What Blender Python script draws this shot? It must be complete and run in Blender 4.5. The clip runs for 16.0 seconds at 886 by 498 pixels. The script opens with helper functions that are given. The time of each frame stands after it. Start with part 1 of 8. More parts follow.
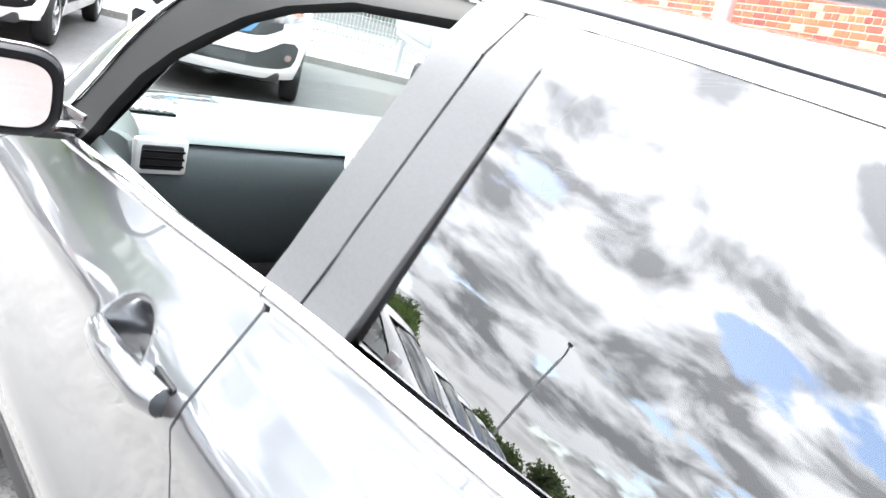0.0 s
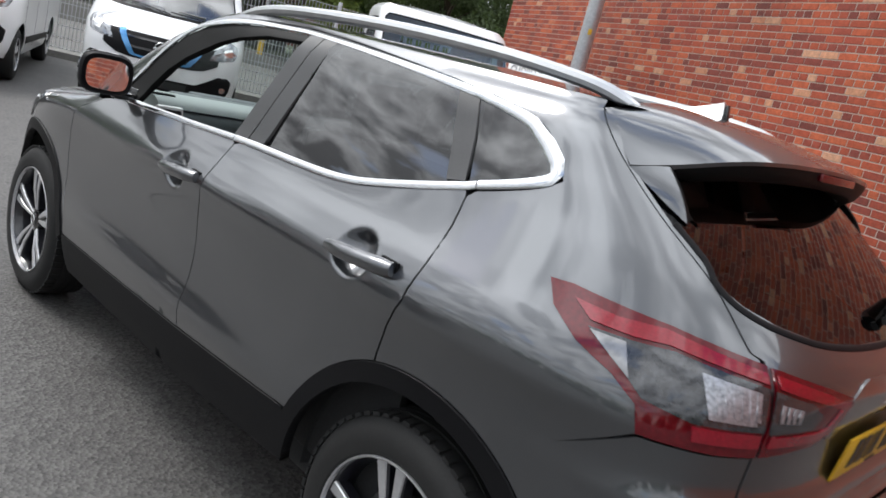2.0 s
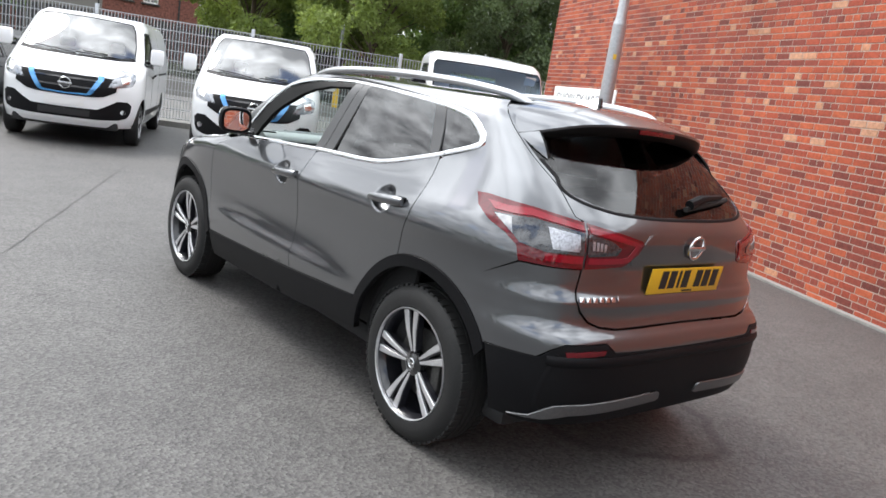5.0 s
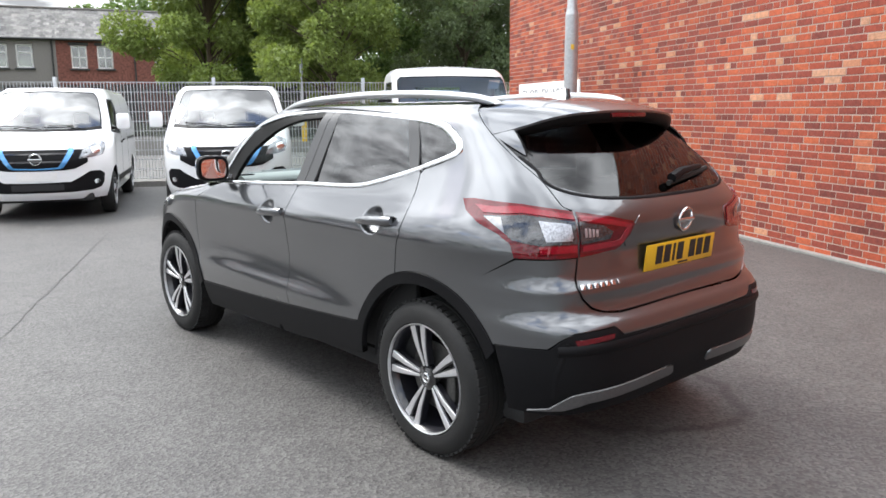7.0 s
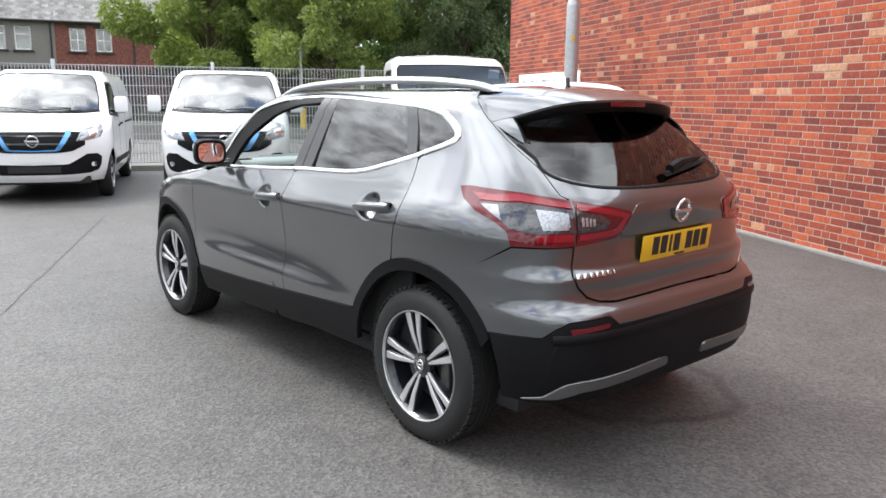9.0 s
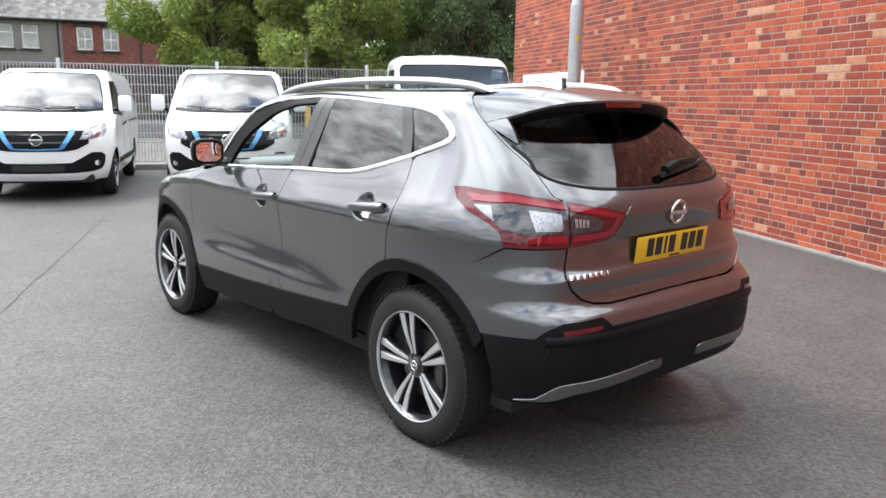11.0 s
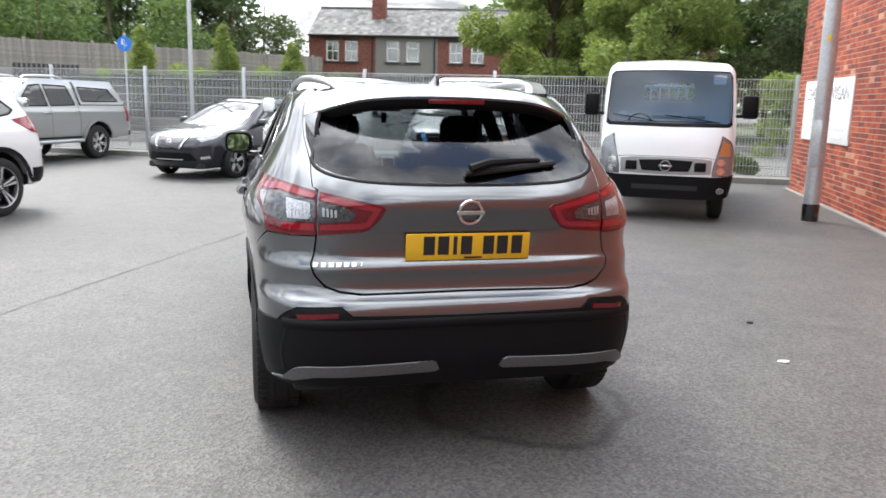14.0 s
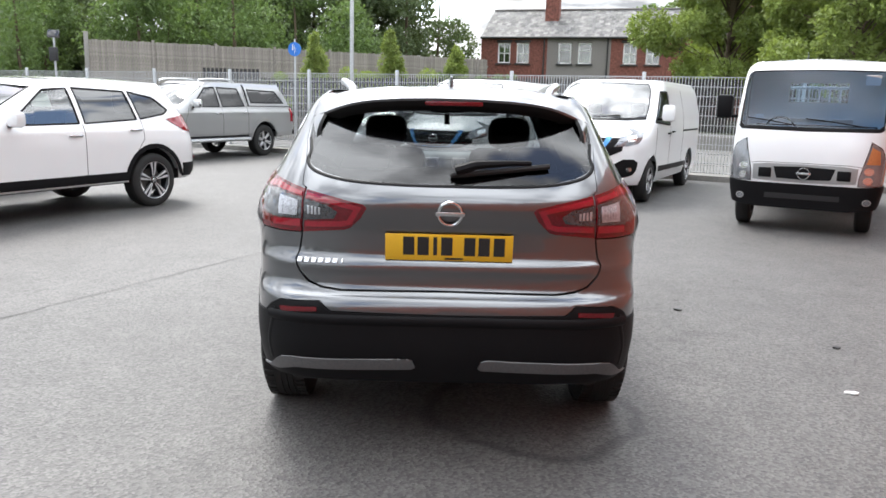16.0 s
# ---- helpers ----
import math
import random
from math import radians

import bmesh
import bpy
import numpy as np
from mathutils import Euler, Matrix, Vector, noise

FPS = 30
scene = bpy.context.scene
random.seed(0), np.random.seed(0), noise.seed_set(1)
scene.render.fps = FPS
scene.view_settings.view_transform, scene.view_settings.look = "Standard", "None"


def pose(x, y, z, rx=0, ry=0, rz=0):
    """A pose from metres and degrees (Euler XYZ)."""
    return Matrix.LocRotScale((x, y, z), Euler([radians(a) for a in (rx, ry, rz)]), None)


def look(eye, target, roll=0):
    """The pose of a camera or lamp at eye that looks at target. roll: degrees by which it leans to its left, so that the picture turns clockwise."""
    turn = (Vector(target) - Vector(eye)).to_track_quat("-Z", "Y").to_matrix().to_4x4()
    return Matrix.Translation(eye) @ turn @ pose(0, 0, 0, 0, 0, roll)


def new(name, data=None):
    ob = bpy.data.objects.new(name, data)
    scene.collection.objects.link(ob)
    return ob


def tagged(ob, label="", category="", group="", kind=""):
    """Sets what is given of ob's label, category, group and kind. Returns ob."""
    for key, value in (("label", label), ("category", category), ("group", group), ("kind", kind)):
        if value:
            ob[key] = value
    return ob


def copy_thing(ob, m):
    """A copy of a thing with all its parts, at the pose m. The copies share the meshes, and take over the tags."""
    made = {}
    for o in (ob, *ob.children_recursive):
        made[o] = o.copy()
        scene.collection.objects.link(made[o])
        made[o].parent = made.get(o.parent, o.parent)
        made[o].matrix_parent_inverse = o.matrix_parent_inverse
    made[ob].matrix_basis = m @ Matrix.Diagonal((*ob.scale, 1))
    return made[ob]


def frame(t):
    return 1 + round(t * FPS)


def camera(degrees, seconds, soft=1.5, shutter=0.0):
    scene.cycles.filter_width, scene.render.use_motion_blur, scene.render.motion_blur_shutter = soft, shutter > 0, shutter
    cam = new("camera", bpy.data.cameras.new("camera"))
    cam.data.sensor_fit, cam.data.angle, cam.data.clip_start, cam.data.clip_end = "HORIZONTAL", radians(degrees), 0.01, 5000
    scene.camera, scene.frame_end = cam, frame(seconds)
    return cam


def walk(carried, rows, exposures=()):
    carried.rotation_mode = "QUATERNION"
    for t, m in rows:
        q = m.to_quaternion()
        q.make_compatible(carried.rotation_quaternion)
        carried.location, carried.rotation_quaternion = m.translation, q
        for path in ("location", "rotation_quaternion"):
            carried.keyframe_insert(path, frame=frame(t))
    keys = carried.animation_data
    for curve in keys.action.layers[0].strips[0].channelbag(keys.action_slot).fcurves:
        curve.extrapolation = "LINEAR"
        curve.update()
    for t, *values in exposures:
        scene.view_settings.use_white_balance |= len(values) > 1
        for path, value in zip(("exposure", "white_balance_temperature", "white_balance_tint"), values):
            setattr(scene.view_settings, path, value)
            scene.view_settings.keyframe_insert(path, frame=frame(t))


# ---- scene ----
cam = camera(60.0, 16.0, soft=1.6, shutter=0.3)

PATH = [
    (0, (-1.227, -0.964, 1.478), (0.076, 0.431, 0.884), 14.7),
    (0.3, (-1.321, -1.159, 1.485), (0.011, 0.222, 0.921), 14.3),
    (0.5, (-1.413, -1.298, 1.475), (-0.043, 0.046, 0.913), 14.1),
    (0.8, (-1.582, -1.52, 1.475), (-0.178, -0.227, 0.877), 15.3),
    (1, (-1.669, -1.659, 1.475), (-0.24, -0.376, 0.914), 16.0),
    (1.5, (-1.828, -2.058, 1.483), (-0.417, -0.738, 0.968), 15.9),
    (2, (-2.083, -2.409, 1.495), (-0.649, -1.087, 1.05), 14.8),
    (2.5, (-2.221, -2.738, 1.491), (-0.795, -1.402, 1.066), 14.3),
    (3, (-2.351, -3.111, 1.495), (-0.961, -1.725, 1.115), 14.6),
    (3.5, (-2.537, -3.375, 1.489), (-1.161, -1.973, 1.115), 14.5),
    (4, (-2.668, -3.636, 1.485), (-1.337, -2.182, 1.147), 13.8),
    (4.2, (-2.721, -3.734, 1.5), (-1.414, -2.261, 1.148), 13.3),
    (6.3, (-2.899, -3.812, 1.508), (-1.607, -2.333, 1.128), 0.1),
    (6.5, (-2.888, -3.804, 1.495), (-1.595, -2.322, 1.13), -0.6),
    (7, (-2.886, -3.803, 1.499), (-1.594, -2.319, 1.142), -0.4),
    (7.5, (-2.894, -3.803, 1.502), (-1.599, -2.324, 1.135), 0.2),
    (8, (-2.884, -3.8, 1.498), (-1.585, -2.325, 1.132), 0.4),
    (8.5, (-2.882, -3.801, 1.485), (-1.585, -2.327, 1.105), 0.6),
    (11, (-2.838, -3.828, 1.488), (-1.554, -2.342, 1.105), 0.8),
    (11.5, (-2.617, -4.021, 1.463), (-1.371, -2.497, 1.106), 1.3),
    (12, (-2.303, -4.235, 1.45), (-1.149, -2.64, 1.095), 0.0),
    (12.5, (-1.984, -4.414, 1.468), (-0.976, -2.734, 1.065), 0.4),
    (13, (-1.598, -4.718, 1.48), (-0.778, -2.939, 1.077), 1.6),
    (13.5, (-1.23, -4.861, 1.448), (-0.578, -3.01, 1.065), 2.5),
    (14, (-0.822, -4.993, 1.467), (-0.36, -3.083, 1.093), 1.4),
    (14.5, (-0.484, -5.093, 1.471), (-0.213, -3.151, 1.076), 2.3),
    (15, (-0.241, -5.095, 1.463), (-0.112, -3.139, 1.064), 2.1),
    (15.5, (-0.088, -5.102, 1.479), (-0.043, -3.138, 1.102), 2.0),
    (16, (-0.053, -5.103, 1.485), (-0.035, -3.14, 1.105), 1.5),
]
walk(cam, [(t, look(eye, target, roll)) for t, eye, target, roll in PATH],
     exposures=[(0.0, 2.85), (0.3, 2.45), (0.6, 1.65), (1.0, 0.78), (1.6, 0.38), (2.5, 0.28), (3.4, 0.60), (4.0, 0.72), (6.3, 1.0), (12.6, 1.04), (13.4, 1.14), (16.0, 1.14)])

# ---- light: a bright, broken cloud cover with a veiled sun ----
SUN_EL, SUN_AZ = radians(51), radians(-20)  # azimuth from +Y towards +X


def build_world():
    world = bpy.data.worlds.new("cloudy_sky")
    scene.world = world
    world.use_nodes = True
    nt = world.node_tree
    nt.nodes.clear()
    n, l = nt.nodes.new, nt.links.new
    out, bg = n("ShaderNodeOutputWorld"), n("ShaderNodeBackground")
    sky = n("ShaderNodeTexSky")
    sky.sky_type, sky.sun_disc = "NISHITA", False
    sky.sun_elevation, sky.sun_rotation = SUN_EL, SUN_AZ
    sky.air_density, sky.dust_density = 1.0, 1.5
    co = n("ShaderNodeTexCoord")
    sep = n("ShaderNodeSeparateXYZ")
    l(co.outputs["Generated"], sep.inputs[0])
    # clouds lie on a flat layer: direction divided by its height
    den = n("ShaderNodeMath"); den.operation = "MAXIMUM"; den.inputs[1].default_value = 0.0
    l(sep.outputs[2], den.inputs[0])
    add = n("ShaderNodeMath"); add.operation = "ADD"; add.inputs[1].default_value = 0.22
    l(den.outputs[0], add.inputs[0])
    dx = n("ShaderNodeMath"); dx.operation = "DIVIDE"
    dy = n("ShaderNodeMath"); dy.operation = "DIVIDE"
    l(sep.outputs[0], dx.inputs[0]); l(add.outputs[0], dx.inputs[1])
    l(sep.outputs[1], dy.inputs[0]); l(add.outputs[0], dy.inputs[1])
    com = n("ShaderNodeCombineXYZ")
    l(dx.outputs[0], com.inputs[0]); l(dy.outputs[0], com.inputs[1])
    big = n("ShaderNodeTexNoise"); big.inputs["Scale"].default_value = 1.9; big.inputs["Detail"].default_value = 8; big.inputs["Roughness"].default_value = 0.5
    big.inputs["Distortion"].default_value = 0.25
    l(com.outputs[0], big.inputs["Vector"])
    cover = n("ShaderNodeValToRGB")
    cover.color_ramp.elements[0].position, cover.color_ramp.elements[1].position = 0.385, 0.425
    l(big.outputs[0], cover.inputs[0])
    shade = n("ShaderNodeTexNoise"); shade.inputs["Scale"].default_value = 3.3; shade.inputs["Detail"].default_value = 9; shade.inputs["Roughness"].default_value = 0.54; shade.inputs["Distortion"].default_value = 0.35
    l(com.outputs[0], shade.inputs["Vector"])
    tone = n("ShaderNodeValToRGB")
    e = tone.color_ramp.elements
    e[0].position, e[0].color = 0.41, (3.4, 3.53, 3.75, 1)
    e[1].position, e[1].color = 0.57, (10.6, 11.0, 11.5, 1)
    l(shade.outputs[0], tone.inputs[0])
    mix = n("ShaderNodeMix"); mix.data_type = "RGBA"
    blue = n("ShaderNodeVectorMath"); blue.operation = "SCALE"; blue.inputs["Scale"].default_value = 1.35
    l(sky.outputs[0], blue.inputs[0])
    l(cover.outputs[0], mix.inputs["Factor"]); l(blue.outputs[0], mix.inputs["A"]); l(tone.outputs[0], mix.inputs["B"])
    # the clouds glow round the hidden sun
    dot = n("ShaderNodeVectorMath"); dot.operation = "DOT_PRODUCT"
    dot.inputs[1].default_value = (math.sin(SUN_AZ) * math.cos(SUN_EL), math.cos(SUN_AZ) * math.cos(SUN_EL), math.sin(SUN_EL))
    l(co.outputs["Generated"], dot.inputs[0])
    glow = n("ShaderNodeMapRange"); glow.interpolation_type = "SMOOTHSTEP"
    for key, val in zip(("From Min", "From Max", "To Min", "To Max"), (0.70, 1.0, 1.0, 1.5)):
        glow.inputs[key].default_value = val
    l(dot.outputs["Value"], glow.inputs["Value"])
    lit = n("ShaderNodeVectorMath"); lit.operation = "SCALE"
    l(tone.outputs[0], lit.inputs[0]); l(glow.outputs[0], lit.inputs["Scale"]); l(lit.outputs[0], mix.inputs["B"])
    # an overcast sky is about three times as bright overhead as at the horizon
    dome = n("ShaderNodeMapRange")
    for key, val in zip(("From Min", "From Max", "To Min", "To Max"), (0.0, 0.9, 0.40, 1.35)):
        dome.inputs[key].default_value = val
    l(sep.outputs[2], dome.inputs["Value"])
    high = n("ShaderNodeVectorMath"); high.operation = "SCALE"
    l(lit.outputs[0], high.inputs[0]); l(dome.outputs[0], high.inputs["Scale"]); l(high.outputs[0], mix.inputs["B"])
    # haze towards the horizon
    low = n("ShaderNodeMapRange")
    low.inputs["From Min"].default_value, low.inputs["From Max"].default_value = 0.0, 0.12
    l(sep.outputs[2], low.inputs["Value"])
    haze = n("ShaderNodeMix"); haze.data_type = "RGBA"
    haze.inputs["A"].default_value = (6.1, 6.15, 6.25, 1)
    l(low.outputs[0], haze.inputs["Factor"]); l(mix.outputs["Result"], haze.inputs["B"])
    l(haze.outputs["Result"], bg.inputs[0])
    bg.inputs[1].default_value = 0.15
    l(bg.outputs[0], out.inputs[0])


build_world()
sun = new("sun", bpy.data.lights.new("sun", "SUN"))
sun.data.energy, sun.data.angle, sun.data.color = 1.5, radians(22), (1.0, 0.965, 0.92)
sun.matrix_world = look((0, 0, 0), (-math.sin(SUN_AZ) * math.cos(SUN_EL), -math.cos(SUN_AZ) * math.cos(SUN_EL), -math.sin(SUN_EL)))

# ---- materials ----
def material(name, colour, rough=0.5, metal=0.0, coat=0.0, grain=None, spread=0.0, bump=0.0, rnd=0.0, islands=False, stain=None, sheen=0.5):
    """A principled material. grain: noise size in metres; spread: how far the colour swings with it; bump: its relief in metres;
    rnd: swing of brightness from piece to piece; stain: (size, amount, colour) of larger, softer patches."""
    m = bpy.data.materials.new(name)
    m.use_nodes = True
    nt = m.node_tree
    p = nt.nodes["Principled BSDF"]
    n, l = nt.nodes.new, nt.links.new
    p.inputs["Base Color"].default_value = (*colour, 1)
    p.inputs["Roughness"].default_value, p.inputs["Metallic"].default_value = rough, metal
    p.inputs["Coat Weight"].default_value, p.inputs["Coat Roughness"].default_value = coat, 0.03
    p.inputs["Specular IOR Level"].default_value = sheen
    last = None
    co = n("ShaderNodeTexCoord")
    if grain:
        noise_a = n("ShaderNodeTexNoise")
        noise_a.inputs["Scale"].default_value, noise_a.inputs["Detail"].default_value = 1 / grain, 5
        l(co.outputs["Object"], noise_a.inputs["Vector"])
        ramp = n("ShaderNodeMapRange")
        ramp.inputs["From Min"].default_value, ramp.inputs["From Max"].default_value = 0.3, 0.7
        ramp.inputs["To Min"].default_value, ramp.inputs["To Max"].default_value = 1 - spread, 1 + spread
        l(noise_a.outputs[0], ramp.inputs["Value"])
        mul = n("ShaderNodeVectorMath"); mul.operation = "SCALE"
        mul.inputs[0].default_value = colour
        l(ramp.outputs[0], mul.inputs["Scale"])
        last = mul.outputs[0]
        if bump:
            b = n("ShaderNodeBump")
            b.inputs["Strength"].default_value, b.inputs["Distance"].default_value = 0.8, bump
            l(noise_a.outputs[0], b.inputs["Height"])
            l(b.outputs[0], p.inputs["Normal"])
    if stain:
        noise_b = n("ShaderNodeTexNoise")
        noise_b.inputs["Scale"].default_value, noise_b.inputs["Detail"].default_value = 1 / stain[0], 6
        noise_b.inputs["Roughness"].default_value = 0.65
        l(co.outputs["Object"], noise_b.inputs["Vector"])
        r2 = n("ShaderNodeMapRange")
        r2.inputs["From Min"].default_value, r2.inputs["From Max"].default_value, r2.inputs["To Max"].default_value = 0.45, 0.72, stain[1]
        l(noise_b.outputs[0], r2.inputs["Value"])
        mx = n("ShaderNodeMix"); mx.data_type = "RGBA"
        mx.inputs["B"].default_value = (*stain[2], 1)
        mx.inputs["A"].default_value = (*colour, 1)
        if last:
            l(last, mx.inputs["A"])
        l(r2.outputs[0], mx.inputs["Factor"])
        last = mx.outputs["Result"]
    if rnd:
        src = n("ShaderNodeNewGeometry").outputs["Random Per Island"] if islands else n("ShaderNodeObjectInfo").outputs["Random"]
        r3 = n("ShaderNodeMapRange")
        r3.inputs["To Min"].default_value, r3.inputs["To Max"].default_value = 1 - rnd, 1 + rnd
        l(src, r3.inputs["Value"])
        mul2 = n("ShaderNodeVectorMath"); mul2.operation = "SCALE"
        mul2.inputs[0].default_value = colour
        if last:
            l(last, mul2.inputs[0])
        l(r3.outputs[0], mul2.inputs["Scale"])
        last = mul2.outputs[0]
    if last:
        l(last, p.inputs["Base Color"])
    return m


def brick_material(name, islands):
    m = material(name, (0.3, 0.1, 0.05), 0.85, grain=0.02, bump=0.002)
    nt = m.node_tree
    n, l = nt.nodes.new, nt.links.new
    p = nt.nodes["Principled BSDF"]
    src = n("ShaderNodeNewGeometry").outputs["Random Per Island"] if islands else n("ShaderNodeObjectInfo").outputs["Random"]
    ramp = n("ShaderNodeValToRGB")
    e = ramp.color_ramp
    e.interpolation = "LINEAR"
    e.elements[0].position, e.elements[0].color = 0.0, (0.140, 0.030, 0.021, 1)
    e.elements[1].position, e.elements[1].color = 1.0, (0.513, 0.270, 0.164, 1)
    for pos, col in ((0.12, (0.216, 0.043, 0.028, 1)), (0.40, (0.298, 0.054, 0.027, 1)), (0.70, (0.379, 0.075, 0.031, 1)), (0.955, (0.444, 0.101, 0.040, 1)), (0.972, (0.513, 0.242, 0.136, 1))):
        e.elements.new(pos).color = col
    l(src, ramp.inputs[0])
    co, nz = n("ShaderNodeTexCoord"), n("ShaderNodeTexNoise")
    nz.inputs["Scale"].default_value, nz.inputs["Detail"].default_value, nz.inputs["Roughness"].default_value = 22, 6, 0.7
    geo = n("ShaderNodeNewGeometry")
    l(geo.outputs["Position"], nz.inputs["Vector"])
    mr = n("ShaderNodeMapRange")
    mr.inputs["From Min"].default_value, mr.inputs["From Max"].default_value, mr.inputs["To Min"].default_value, mr.inputs["To Max"].default_value = 0.3, 0.7, 0.68, 1.25
    l(nz.outputs[0], mr.inputs["Value"])
    mul = n("ShaderNodeVectorMath"); mul.operation = "SCALE"
    l(ramp.outputs[0], mul.inputs[0]); l(mr.outputs[0], mul.inputs["Scale"])
    # broad weathering
    nb = n("ShaderNodeTexNoise"); nb.inputs["Scale"].default_value = 0.8; nb.inputs["Detail"].default_value = 4
    l(geo.outputs["Position"], nb.inputs["Vector"])
    mb = n("ShaderNodeMapRange")
    mb.inputs["From Min"].default_value, mb.inputs["From Max"].default_value, mb.inputs["To Min"].default_value, mb.inputs["To Max"].default_value = 0.3, 0.7, 0.82, 1.15
    l(nb.outputs[0], mb.inputs["Value"])
    mul3 = n("ShaderNodeVectorMath"); mul3.operation = "SCALE"
    l(mul.outputs[0], mul3.inputs[0]); l(mb.outputs[0], mul3.inputs["Scale"])
    l(mul3.outputs[0], p.inputs["Base Color"])
    return m


def glass_material(name, tint, ior=1.5, rough=0.0):
    """A thin pane: straight through with a tint, and a mirror that grows towards grazing."""
    m = bpy.data.materials.new(name)
    m.use_nodes = True
    nt = m.node_tree
    nt.nodes.clear()
    n, l = nt.nodes.new, nt.links.new
    out, mix, tr, gl, fr = n("ShaderNodeOutputMaterial"), n("ShaderNodeMixShader"), n("ShaderNodeBsdfTransparent"), n("ShaderNodeBsdfGlossy"), n("ShaderNodeLayerWeight")
    tr.inputs[0].default_value = (*tint, 1)
    gl.inputs["Roughness"].default_value = rough
    fr.inputs[0].default_value = 0.5
    r0 = ((ior - 1) / (ior + 1)) ** 2
    power, ramp = n("ShaderNodeMath"), n("ShaderNodeMath")
    power.operation, ramp.operation = "POWER", "MULTIPLY_ADD"
    power.inputs[1].default_value, ramp.inputs[1].default_value, ramp.inputs[2].default_value = 5.0, 1 - r0, r0
    l(fr.outputs["Facing"], power.inputs[0]); l(power.outputs[0], ramp.inputs[0]); l(ramp.outputs[0], mix.inputs[0])
    l(tr.outputs[0], mix.inputs[1]); l(gl.outputs[0], mix.inputs[2]); l(mix.outputs[0], out.inputs[0])
    return m


def asphalt_material():
    m = material("asphalt", (0.105, 0.100, 0.094), 0.6)
    nt = m.node_tree
    n, l = nt.nodes.new, nt.links.new
    p = nt.nodes["Principled BSDF"]
    co = n("ShaderNodeTexCoord")

    def noise_at(size, detail, rough=0.5):
        z = n("ShaderNodeTexNoise")
        z.inputs["Scale"].default_value, z.inputs["Detail"].default_value, z.inputs["Roughness"].default_value = 1 / size, detail, rough
        l(co.outputs["Object"], z.inputs["Vector"])
        return z.outputs[0]

    def span(v, a, b, c, d):
        r = n("ShaderNodeMapRange")
        for k, val in zip(("From Min", "From Max", "To Min", "To Max"), (a, b, c, d)):
            r.inputs[k].default_value = val
        l(v, r.inputs["Value"])
        return r.outputs[0]

    def times(a, b):
        q = n("ShaderNodeMath"); q.operation = "MULTIPLY"
        l(a, q.inputs[0]); l(b, q.inputs[1])
        return q.outputs[0]

    chips = n("ShaderNodeTexVoronoi"); chips.inputs["Scale"].default_value = 75
    l(co.outputs["Object"], chips.inputs["Vector"])
    tone = span(chips.outputs["Color"], 0.0, 1.0, 0.4, 1.7)
    f = times(tone, span(noise_at(0.35, 5, 0.6), 0.3, 0.7, 0.84, 1.14))
    f = times(f, span(noise_at(2.6, 4), 0.3, 0.7, 0.86, 1.12))
    # oil and damp spots, and a few small dark ones
    f = times(f, span(noise_at(1.1, 7, 0.7), 0.60, 0.72, 1.0, 0.72))
    f = times(f, span(noise_at(0.22, 3, 0.6), 0.67, 0.74, 1.0, 0.55))
    # the scrubbed ring left by a turning wheel behind the car
    sep = n("ShaderNodeVectorMath"); sep.operation = "DISTANCE"
    wob = n("ShaderNodeVectorMath"); wob.operation = "ADD"
    nz = n("ShaderNodeTexNoise"); nz.inputs["Scale"].default_value = 3.0
    l(co.outputs["Object"], nz.inputs["Vector"])
    sc = n("ShaderNodeVectorMath"); sc.operation = "SCALE"; sc.inputs["Scale"].default_value = 0.25
    l(nz.outputs["Color"], sc.inputs[0])
    l(co.outputs["Object"], wob.inputs[0]); l(sc.outputs[0], wob.inputs[1])
    sep.inputs[1].default_value = (0.56, -1.42, 0.12)
    l(wob.outputs[0], sep.inputs[0])
    ring = n("ShaderNodeMath"); ring.operation = "SUBTRACT"; ring.inputs[1].default_value = 0.50
    l(sep.outputs["Value"], ring.inputs[0])
    ab = n("ShaderNodeMath"); ab.operation = "ABSOLUTE"
    l(ring.outputs[0], ab.inputs[0])
    f = times(f, span(ab.outputs[0], 0.010, 0.06, 0.50, 1.0))
    mul = n("ShaderNodeVectorMath"); mul.operation = "SCALE"
    mul.inputs[0].default_value = (0.0760, 0.0728, 0.0700)
    l(f, mul.inputs["Scale"])
    l(mul.outputs[0], p.inputs["Base Color"])
    b = n("ShaderNodeBump"); b.inputs["Strength"].default_value, b.inputs["Distance"].default_value = 0.6, 0.004
    l(chips.outputs["Distance"], b.inputs["Height"])
    l(b.outputs[0], p.inputs["Normal"])
    return m


ASPHALT = asphalt_material()
TAR = material("tar", (0.035, 0.034, 0.033), 0.6, grain=0.03, spread=0.3)
ROAD = material("road", (0.1125, 0.1087, 0.105), 0.85, grain=0.05, spread=0.2, stain=(1.5, 0.4, (0.2, 0.195, 0.19)))
CONCRETE = material("concrete", (0.2475, 0.24, 0.225), 0.85, grain=0.04, spread=0.15, bump=0.002, stain=(0.5, 0.5, (0.15, 0.145, 0.125)))
GRASS = material("grass", (0.06, 0.075, 0.035), 0.9, grain=0.1, spread=0.4)
BRICK_PIECE, BRICK_MASS = brick_material("brick", False), brick_material("brick_mass", True)
MORTAR = material("mortar", (0.3828, 0.3036, 0.2574), 0.95, grain=0.02, spread=0.15, bump=0.002, stain=(0.7, 0.3, (0.27, 0.21, 0.175)))
PAINT_GREY = material("grey_metallic_paint", (0.106, 0.110, 0.118), 0.28, metal=0.88, coat=1.0, grain=0.9, spread=0.03)
